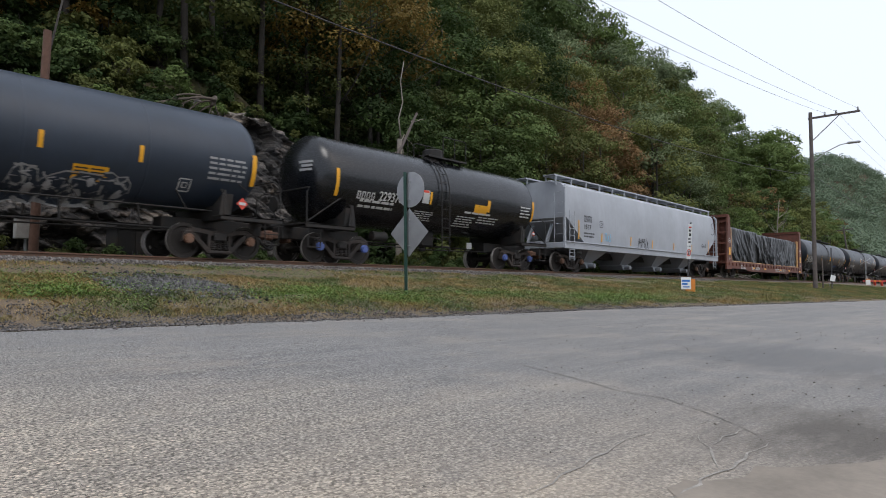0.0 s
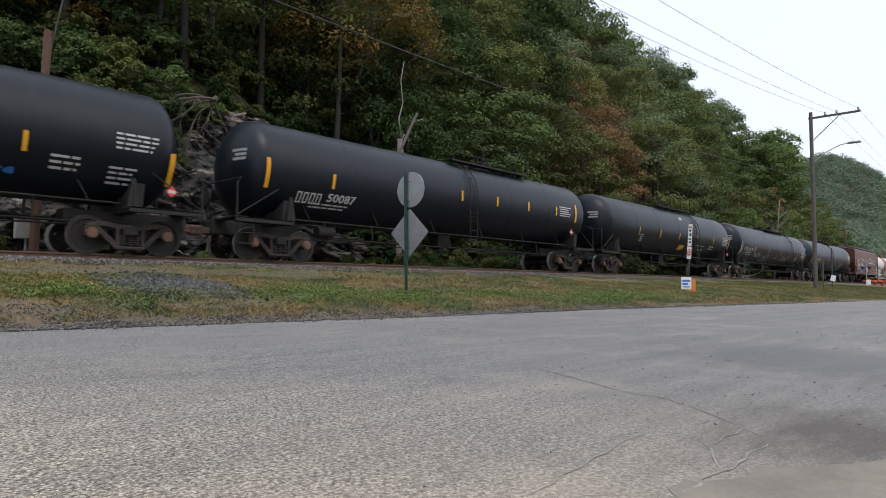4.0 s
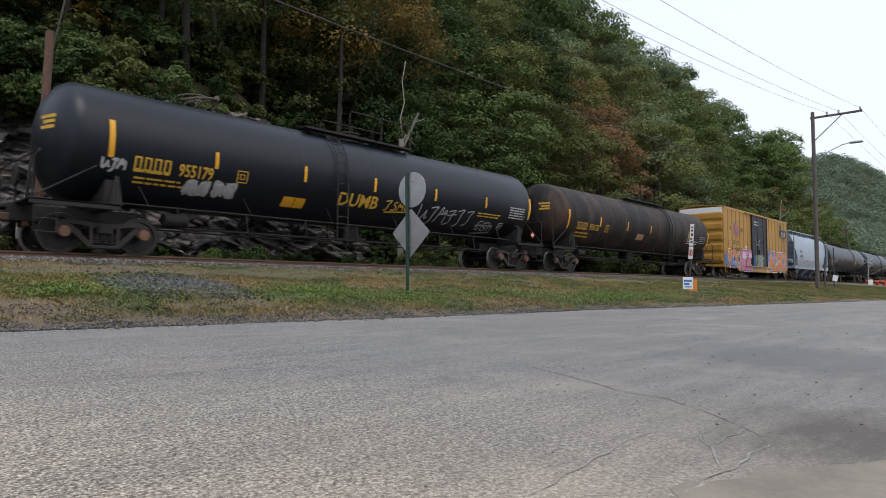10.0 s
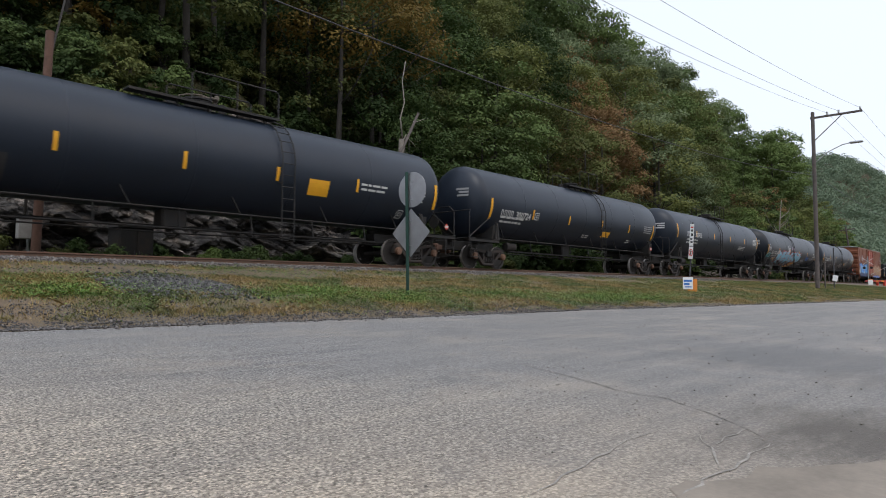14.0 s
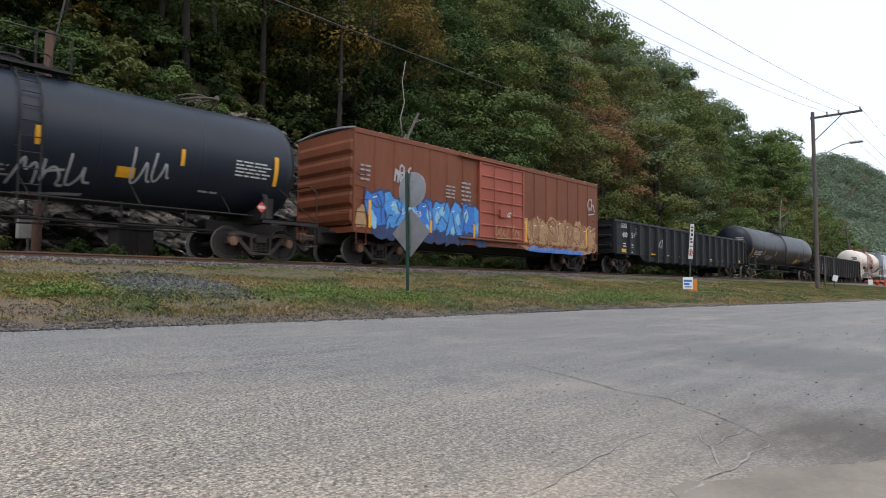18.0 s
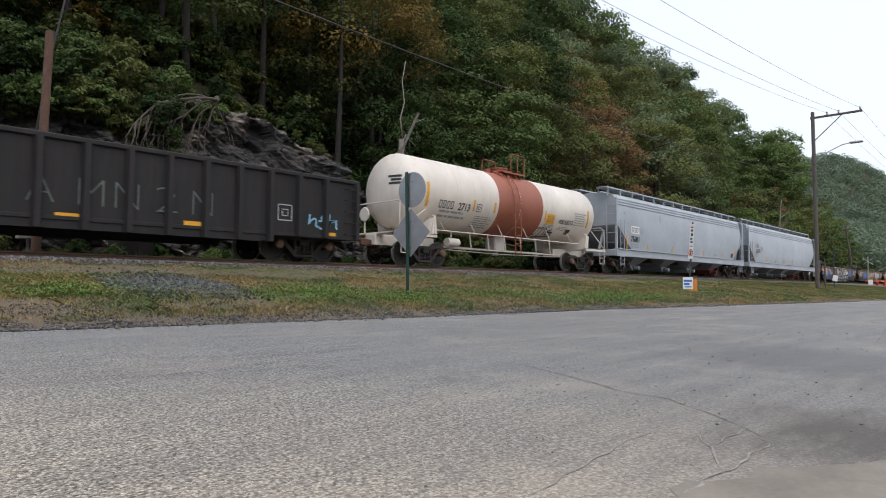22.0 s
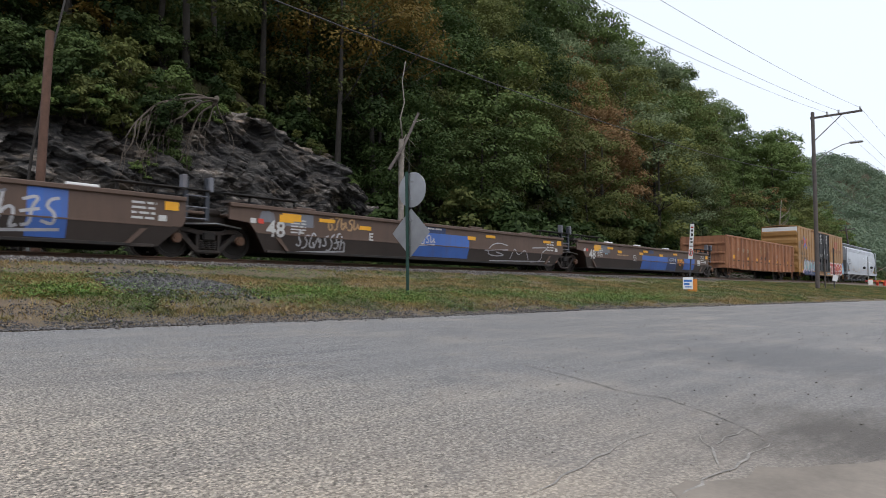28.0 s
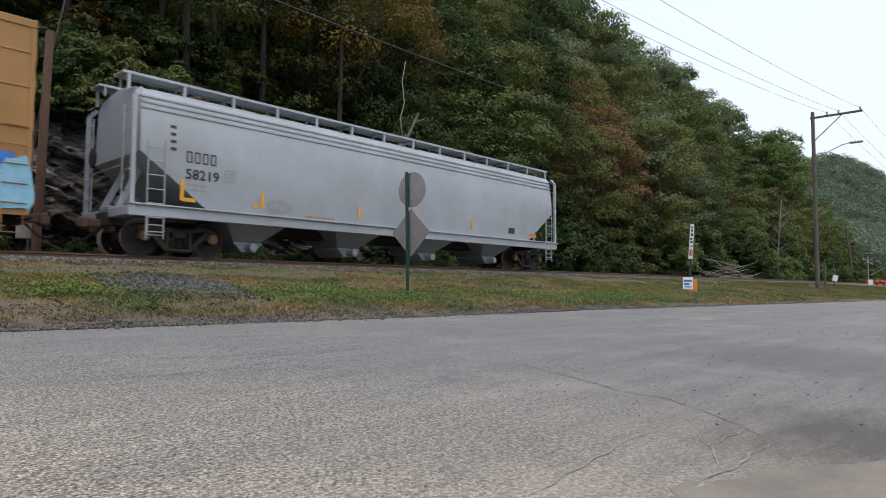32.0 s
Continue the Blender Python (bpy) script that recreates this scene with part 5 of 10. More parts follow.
    def blob(self, name, x0, x1, z0, z1, mat, label="", seed=1, rough=.18, off=.007, b=None):
        """A sprayed field with a wavering outline."""
        r = random.Random(seed)
        n = max(8, int((x1 - x0) / .16))
        top, ph = [], r.uniform(0, 6)
        for i in range(n + 1):
            u = i / n
            e = min(1, min(u, 1 - u) * 7 + .35)
            wob = math.sin(u * n * .9 + ph) * .5 + r.uniform(-.5, .5)
            top.append((x0 + (x1 - x0) * u, z0 + rough * (z1 - z0) * (.4 + .6 * r.random()) * (1 - e) * 1.5 + rough * .25 * wob * (z1 - z0),
                        z0 + (z1 - z0) * e * (1 - rough * .5 + rough * wob)))
        m = max(3, int((z1 - z0) / .1))
        P = [[(x, self.side(lo + (hi - lo) * j / m) - off, lo + (hi - lo) * j / m) for j in range(m + 1)] for x, lo, hi in top]
        bb = Build().grid(P)
        return self.add(name, bb, mat, label)

    def scrawl(self, name, x0, x1, z0, z1, mat, seed, width=.035, n=5, label="white spray-paint scrawl", off=.0095):
        """Quick handwriting that cannot be read: hooks, zigzags, arcs and tails."""
        r, lines = random.Random(seed), []
        w, h = (x1 - x0) / n, z1 - z0
        for i in range(n):
            cx, lean = x0 + (i + .5) * w, r.uniform(-.1, .35) * w
            put = lambda u, v: (cx + (u - .5) * w * 1.15 + (v - .5) * lean, z0 + h * v)
            kind = r.randrange(6)
            lo, hi = r.uniform(0, .2), r.uniform(.75, 1)
            if kind == 0:
                ln = [(r.uniform(.05, .3), hi), (.15, lo + .1), (.35, lo), (.6, lo + .25), (.7, hi * .8), (.78, lo + .1), (1, lo + .15)]
            elif kind == 1:
                ln = [(.85, hi), (.45, hi * .95), (.3, .6), (.75, .45), (.65, lo + .05), (.15, lo + .1)]
            elif kind == 2:
                ln = [(.1, lo), (.3, hi), (.5, lo + .2), (.75, hi * .9), (.9, lo)]
            elif kind == 3:
                ln = [(.2, hi), (.2, lo), (.25, .45), (.6, .6), (.8, .4), (.75, lo), (1, lo + .05)]
            elif kind == 4:
                ln = [(.9, .8), (.6, hi), (.25, .7), (.2, .3), (.5, lo), (.9, .25), (.55, .4)]
            else:
                ln = [(.1, hi * .85), (.9, hi), (.5, .55), (.55, lo), (.2, lo - .1)]
            lines.append([put(u + r.uniform(-.06, .06), v + r.uniform(-.05, .05)) for u, v in ln])
            if r.random() < .25:
                lines.append([put(.1, .45), put(.9, .55)])
        if r.random() < .5:
            lines.append([(x0 + w * .3, z0 - .06), ((x0 + x1) / 2, z0 - .02), (x1, z0 + .03)])
        # ease the corners
        soft = []
        for ln in lines:
            for _ in range(2):
                ln = [ln[0]] + [q for p0, p1 in zip(ln, ln[1:]) for q in ((p0[0] * .75 + p1[0] * .25, p0[1] * .75 + p1[1] * .25), (p0[0] * .25 + p1[0] * .75, p0[1] * .25 + p1[1] * .75))] + [ln[-1]]
            soft.append(ln)
        return self.strokes(name, soft, mat, width, label, off)

    def shape(self, name, pts, mat, label="", off=.009):
        """A closed sprayed patch round its middle, laid on the side."""
        cx, cz = sum(p[0] for p in pts) / len(pts), sum(p[1] for p in pts) / len(pts)
        rows = [[(cx + (p[0] - cx) * f, cz + (p[1] - cz) * f) for p in pts + pts[:1]] for f in (.02, .5, 1)]
        return self.add(name, Build().grid([[(x, self.side(z) - off, z) for x, z in r] for r in rows]), mat, label)

    def bubble(self, x0, x1, z0, z1, n, fill, line, seed, label, inner=None, name="graffiti", off=.0085):
        """A mass of interlocking sprayed forms that cannot be read: dark edges, mottled fills, slashes and shines."""
        r = random.Random(seed)
        w, h = (x1 - x0) / n, z1 - z0
        fills = fill if isinstance(fill, list) else [fill]
        for i in range(n):
            cx, cz = x0 + w * (i + .5), (z0 + z1) / 2 + r.uniform(-.05, .05) * h
            m, ph, lean = 14, r.uniform(0, 6.28), r.uniform(-.2, .2)
            out = []
            for k in range(m):
                a = 6.2832 * k / m
                ca, sa = math.cos(a), math.sin(a)
                q = 1 / max(abs(ca), abs(sa)) ** .8
                f = q * (1 + .14 * math.sin(3 * a + ph) + r.uniform(-.12, .08))
                out.append((cx + w * .56 * f * ca + lean * h * sa * .5, min(max(cz + h * .46 * f * sa, z0 + .02 * h * (k % 3)), z1 + .06 * h)))
            o = off + .0006 * (i % 2)
            g = self.shape(name, out, line, label if i == 0 else "", o)
            mt = fills[i % max(1, len(fills) - 1)]
            ins = [(cx + (x - cx) * (1 - .07 * min(1, h / w)), cz + (z - cz) * .9) for x, z in out]
            self.shape("fill", ins, mt, "", o + .0015)
            alt = fills[-1] if len(fills) > 1 else (inner or mt)
            for k in range(2):
                a = r.uniform(0, 6.28)
                px, pz = cx + w * .24 * math.cos(a), cz + h * .22 * math.sin(a)
                bl = [(px + w * r.uniform(.1, .2) * math.cos(6.2832 * j / 8), pz + h * r.uniform(.08, .17) * math.sin(6.2832 * j / 8)) for j in range(8)]
                self.shape("tint", bl, alt, "", o + .0024 + .0003 * k)
            t = min(.05, .1 * w)
            lines = []
            for k in range(3):
                a0 = r.uniform(0, 6.28)
                p = (cx + w * r.uniform(-.35, .35), cz + h * r.uniform(-.38, .38))
                ln = [p]
                for j in range(4):
                    a0 += r.uniform(-.9, .9)
                    p = (min(max(p[0] + math.cos(a0) * w * .2, cx - w * .45), cx + w * .45), min(max(p[1] + math.sin(a0) * h * .18, z0 + h * .06), z1 - h * .06))
                    ln.append(p)
                lines.append(ln)
            for k, ln in enumerate(lines):
                self.strokes("slash", [ln], line, t, "", o + .003 + .0003 * k)
            sx, sz = cx - w * r.uniform(.1, .35), cz + h * r.uniform(.2, .36)
            self.strokes("shine", [[(sx, sz), (sx + w * r.uniform(.15, .3), sz + h * .04)]], inner or M_SIGNWHITE, t * .5, "", o + .004)

    def piece(self, words, x0, x1, z, size, fill, edge, outer, label, off=.0135, shear=0.0):
        """Bold sprayed letters with a dark edge and a pale outer line."""
        inner = (x1 - x0) * .94
        me = text_mesh(words, size, "graffiti", .06)
        xs = [vt.co.x for vt in me.vertices]
        sq, mid = inner / (max(xs) - min(xs)), (max(xs) + min(xs)) / 2
        for k, (b, mt, nm) in enumerate(((.135, outer, "outer_line"), (.105, edge, "letter_edge"))):
            self.lay_letters(text_mesh(words, size, nm, b), (x0 + x1) / 2, z, size, mt, "", sq, mid, off - .003 + .0015 * k, nm, shear, None)
        return self.lay_letters(me, (x0 + x1) / 2, z, size, fill, label, sq, mid, off, "graffiti", shear, None)

    def diamond(self, x, z, size, label="red hazard placard", off=.03):
        b = Build()
        y = min(self.side(z), -1.47) - off
        b.add([(x - size, y, z), (x, y, z - size), (x + size, y, z), (x, y, z + size)], [(0, 1, 2, 3)])
        o = self.add("placard", b, M_REDSIGN, label)
        c = Build().add([(x - size * .62, y - .004, z - .04), (x + size * .62, y - .004, z - .04), (x + size * .62, y - .004, z + .04), (x - size * .62, y - .004, z + .04)], [(0, 1, 2, 3)])
        self.add("placard_band", c, M_WHITE, parent=o)

    def strip(self, x, z0, z1, w=.1, mat=None):
        self.patch("reflective_strip", x - w / 2, x + w / 2, z0, z1, mat or M_YELLOW)

    def ladder(self, x, z0, z1, y, w=.42, n=6, r=.017, mat=None, label="", parent=None):
        b = Build()
        for s in (-1, 1):
            b.tube([(x + s * w / 2, y, z0), (x + s * w / 2, y, z1)], r, 5)
        for i in range(n):
            z = z0 + (z1 - z0) * (i + .5) / n
            b.tube([(x - w / 2, y, z), (x + w / 2, y, z)], r * .8, 5)
        return self.add("ladder", b, mat, label, parent=parent)


# ================= tank cars =================
def tank_car(s0, s1, label, mat, R=1.5, zc=2.78, tip=1.3, dome=0.1, ladder=None, frame_mat=None, platform=1.7, heads=None,
             strips=0, rails=True, band=None, fit_mat=None, over0=2.1, over1=2.1, cap=None, full_frame=False, endrail=True, tall_dome=False, plat=None):
    c = Car("tank_car", s0, s1, label, "tank car", over0, over1, cap)
    fm = frame_mat or M_UNDER
    xa, xb = -c.h - tip, c.h + tip
    hd = R * .5
    prof = []
    for k in range(9):
        a = math.pi / 2 * k / 8
        prof.append((xa + hd - hd * math.cos(a), R * math.sin(a)))
    n = 8
    for k in range(1, n):
        prof.append((xa + hd + (xb - xa - 2 * hd) * k / n, R))
    for k in range(8, -1, -1):
        a = math.pi / 2 * k / 8
        prof.append((xb - hd + hd * math.cos(a), R * math.sin(a)))
    prof[0], prof[-1] = (xa, .001), (xb, .001)
    b = Build().lathe(prof, "x", 56, (0, 0, zc))
    tank = c.add("tank", b, mat, smooth=50)
    # welded seams and jacket bands
    for k in range(1, 6):
        x = xa + hd + (xb - xa - 2 * hd) * k / 6
        c.add("seam", Build().lathe([(x - .02, R - .003), (x - .012, R + .005), (x + .012, R + .005), (x + .02, R - .003)], "x", 56, (0, 0, zc)), mat, smooth=True, parent=tank)
    c.side = lambda z: -math.sqrt(max(R * R - (z - zc) ** 2, .04))
    c.R, c.zc, c.xa, c.xb = R, zc, xa + hd, xb - hd
    if band:
        b = Build().lathe([(band[0], R - .01), (band[0], R + .004), (band[1], R + .004), (band[1], R - .01)], "x", 72, (0, 0, zc))
        c.add("band", b, M_BANDRED, "oxide red painted band round the middle", smooth=40)
    # stub sills, bolsters and end platforms
    for s, e in ((-1, c.a), (1, c.b)):
        x0, x1 = sorted((s * (c.h - 1.3), e - s * .35))
        c.add("stub_sill", Build().box(x0, x1, -.28, .28, .72, 1.12, .02), fm)
        xm = s * c.h
        b = Build()
        b.prism([(-1.35, 1.05), (1.35, 1.05), (1.45, 1.75), (.9, 1.45), (-.9, 1.45), (-1.45, 1.75)], xm - .16, xm + .16, 0, "yz")
        c.add("saddle", b, fm)
        b = Build()
        p0, p1 = sorted((e - s * .4, xm - s * .2))
        b.box(p0, p1, -1.5, -.95, 1.12, 1.17, .01)
        b.box(p0, p1, .95, 1.5, 1.12, 1.17, .01)
        ex0, ex1 = sorted((e - s * .4, e - s * .75))
        b.box(ex0, ex1, -1.5, 1.5, 1.12, 1.18, .01)
        b.box(p0, p1, -1.5, -1.44, 1.03, 1.17, .01)
        c.add("end_platform", b, fm)
        if endrail:
            b = Build()
            xe = e - s * .45
            b.tube([(xe, -1.45, 1.15), (xe, -1.45, 2.1), (xe - s * .15, -1.35, 2.28), (xe - s * .15, 1.35, 2.28), (xe, 1.45, 2.1), (xe, 1.45, 1.15)], .022, 6)
            c.add("end_handrail", b, fm)
            c.add("handrail_brace", Build().tube([(xe, -1.45, 1.2), (xm + s * .35, -1.42, 2.05)], .018, 5), fm)
            for ys in (-1.45, 1.45):
                b = Build().tube([(xm - s * .1, ys, 1.15), (xm - s * .1, ys, 1.72), (xm - s * .12, ys * .92, 1.86)], .04, 6)
                b.prism([(xm - s * .25, 1.15), (xm + s * .05, 1.15), (xm - s * .06, 1.85), (xm - s * .14, 1.85)], ys - .015, ys + .015)
                c.add("saddle_post", b, fm)
        b = Build()
        for zz in (.42, .72):
            b.tube([(e - s * .5, -1.48, zz), (e - s * .95, -1.48, zz)], .016, 5)
        for xx in (e - s * .5, e - s * .95):
            b.tube([(xx, -1.48, .42), (xx, -1.48, 1.14)], .016, 5)
        c.add("sill_step", b, fm)
    # brake wheel, cylinder
    c.add("brake_wheel", Build().lathe([(c.a + .55, .25), (c.a + .58, .27), (c.a + .61, .25)], "x", 18, (0, .6, 1.9)).tube([(c.a + .6, .6, 1.2), (c.a + .6, .6, 1.9)], .03), fm)
    c.add("brake_cylinder", Build().lathe([(-.35, .05), (-.33, .17), (.3, .17), (.33, .05)], "x", 14, (-c.h + .9 + .95, -.75, .98)), fm, smooth=40)
    c.add("brake_rod", Build().tube([(-c.h + 1.2, -.35, .72), (0, -.35, .66), (c.h - 1.2, -.35, .72)], .022, 5).tube([(-c.h + 1, .3, .85), (c.h - 1, .3, .85)], .03, 5), fm)
    b = Build()
    b.box(-.35, .35, -.3, .3, .8, zc - R + .12, .05)
    b.lathe([(.62, .13), (.82, .13), (.84, .06)], "z", 14, (.0, 0, 0))
    c.add("bottom_outlet", b, fm)
    if rails:
        b = Build()
        zr = zc - R * .94
        b.tube([(-c.h + .3, -1.12, zr - .12), (c.h - .3, -1.12, zr - .12)], .024, 6)
        m = 6
        for k in range(m):
            x = -c.h + 1 + (2 * c.h - 2) * k / (m - 1)
            b.tube([(x, -1.12, zr - .12), (x - .25, c.side(zr + .36) - .0, zr + .36)], .02, 5)
        c.add("safety_rail", b, frame_mat or M_UNDER)
        b = Build()
        b.tube([(-c.h + 1, -.6, .78), (c.h - 1, -.6, .78)], .03, 6)
        b.tube([(-c.h + 1, .5, .92), (c.h - 1, .5, .92)], .025, 6)
        for k in range(7):
            x = -c.h + 2 + (2 * c.h - 4) * k / 6
            b.bar((x, -.6, .78), (x, -.5, zc - R * .93), .05, .03)
        c.add("brake_piping", b, fm)
    # fittings on top
    xd = dome * c.h
    top = zc + R
    rm = fit_mat or frame_mat or M_UNDER
    b = Build()
    if tall_dome:
        b.lathe([(top - .1, .42), (top + .42, .42), (top + .46, .36), (top + .5, 0)], "z", 20, (xd, 0, 0))
    else:
        b.lathe([(top - .1, .36), (top + .24, .36), (top + .26, .40), (top + .31, .40), (top + .35, .2), (top + .36, 0)], "z", 20, (xd, 0, 0))
        b.lathe([(top - .1, .1), (top + .3, .1), (top + .31, 0)], "z", 10, (xd + .75, 0, 0))
        b.lathe([(top - .1, .14), (top + .22, .14), (top + .24, 0)], "z", 10, (xd - .7, .1, 0))
    c.add("manway", b, rm, smooth=40)
    if platform:
        b = Build()
        p0, p1 = plat or (xd - platform, xd + platform)
        for ys in (-.62, .62):
            b.box(p0, p1, ys - .22, ys + .22, top + .0, top + .04, .006)
            b.bar((p0, ys + (-.22 if ys < 0 else .22), top + .0), (p1, ys + (-.22 if ys < 0 else .22), top + .0), .07, .03)
            for k in range(5):
                x = p0 + (p1 - p0) * (k + .5) / 5
                b.bar((x, ys, top), (x, ys * 1.2, zc + math.sqrt(R * R - (ys * 1.2) ** 2) - .03), .05, .05)
        c.add("top_platform", b, rm)
        q0, q1 = (p0, p1 - .05) if plat else (xd - platform * .25, xd + platform * .98)
        for ys in (-.82, .82):
            pts = [(q0, ys, top), (q0, ys, top + .78), (q0 + .08, ys, top + .85), (q1 - .08, ys, top + .85), (q1, ys, top + .78), (q1, ys, top)]
            b = Build().tube(pts, .022, 6)
            b.tube([((q0 + q1) / 2, ys, top), ((q0 + q1) / 2, ys, top + .85)], .02, 5)
            c.add("top_handrail", b, rm)
    xl = dome * c.h + (platform or 1.5) * (-.8 if ladder is None else ladder)
    b = Build()
    pts = []
    for k in range(9):
        a = math.radians(78 - k * 17.5)
        pts.append((-(R + .09) * math.cos(a), zc + (R + .09) * math.sin(a)))
    pts.append((-(1.42), zc - R * .98))
    pts[-2] = (-1.5, zc - .3) if R > 1.45 else pts[-2]
    pl = [p for p in pts if p[1] > zc - .2] + [(-1.56, zc - .5), (-1.56, .55)]
    for s in (-.21, .21):
        b.tube([(xl + s, y, z) for y, z in pl], .02, 5)
    L = [0]
    for p, q in zip(pl, pl[1:]):
        L.append(L[-1] + math.hypot(q[0] - p[0], q[1] - p[1]))
    for k in range(1, 13):
        t = L[-1] * k / 12.5
        y, z = np.interp(t, L, [p[0] for p in pl]), np.interp(t, L, [p[1] for p in pl])
        b.tube([(xl - .21, y, z), (xl + .21, y, z)], .014, 5)
    for z in (zc - .55, .95):
        for s in (-.21, .21):
            b.tube([(xl + s, -1.56, z), (xl + s * 1.8, -1.15, z + .12)], .016, 5)
    c.add("ladder", b, rm)
    # yellow reflective strips: tall ones by the heads, short ones between
    for x in (c.xa + .12, c.xb - .12) if strips else ():
        c.strip(x, zc - .42, zc + .42, .13)
    for k in range(strips):
        c.strip(c.xa + (c.xb - c.xa) * (k + 1) / (strips + 1), zc - .22, zc + .16, .1)
    return c


def tank_marks(c, number, ink=None, xn=None, data=True, z=None, size=.3, mark=4):
    """The owner's mark as blocks, the number, and the lines of small data under it."""
    ink = ink or M_WHITE
    z = c.zc - .25 if z is None else z
    x = c.xa + 1.6 if xn is None else xn
    w = size * .78
    c.glyphs(mark, x, x + w * mark, z, size, ink, "owner's mark in plain blocks")
    wn_ = len(number) * size * .78
    c.letters(number, x + w * mark + .2 + wn_ / 2, z, size, ink, squeeze=.9)
    if data:
        c.bars("data_lines", x + .1, x + w * mark + wn_ + .1, z - .52, z - .14, 2, ink, seed=len(number), words=1, gap=.55)
        c.bars("test_data", c.xb - 1.15, c.xb - .35, c.zc - .28, c.zc + .22, 5, ink, seed=3, ragged=.05, gap=.45)
        c.bars("data_lines", c.xb - 4.2, c.xb - 2.6, c.zc - .75, c.zc - .45, 3, ink, seed=9, words=1)
        c.bars("head_mark", c.xa + .9, c.xa + 1.1, c.zc + .5, c.zc + .52, 1, ink)
        head_stencil(c, ink)


def head_stencil(c, ink=None):
    """Lines of writing on the leading head of a tank."""
    for i in range(3):
        b = Build()
        w2 = (.55, .42, .5)[i]
        y0 = -.95
        zz = c.zc + .38 - i * .13
        xx = lambda yy: c.xa - (c.R * .5) * math.sqrt(max(0, 1 - (yy * yy + (zz - c.zc) ** 2) / c.R ** 2)) - .012
        P = [[(xx(y0 + w2 * j / 6), y0 + w2 * j / 6, zz + d) for j in range(7)] for d in (0, .08)]
        c.add("head_stencil", b.grid(P), ink or M_GREYINK)


def cross_emblem(c, x, z, w, h):
    """Two pairs of chevrons set point to point."""
    f = lambda pts: [[(x + (u - .5) * w, z + (v - .5) * h) for u, v in pts]]
    c.strokes("emblem", f([(-.02, .82), (.4, .5), (-.02, .2)]), M_REDSIGN, w * .125, "red and blue chevron emblem", .0095)
    c.strokes("emblem", f([(1.02, .85), (.62, .52), (1.0, .12)]), M_REDSIGN, w * .125, "", .0095)
    c.strokes("emblem", f([(.1, 1.0), (.5, .52), (.08, -.02)]), M_BLUE, w * .125, "", .011)
    c.strokes("emblem", f([(.56, .4), (.96, -.06)]), M_BLUE, w * .125, "", .011)


def box_mark(c, x, z, s=.28, ink=None):
    """A small square frame stencil."""
    lines = [[(x, z), (x + s, z), (x + s, z + s), (x, z + s), (x, z)], [(x + s * .3, z + s * .3), (x + s * .7, z + s * .3), (x + s * .7, z + s * .7), (x + s * .3, z + s * .7), (x + s * .3, z + s * .3)]]
    c.strokes("stencil_box", lines, ink or M_WHITE, .03)


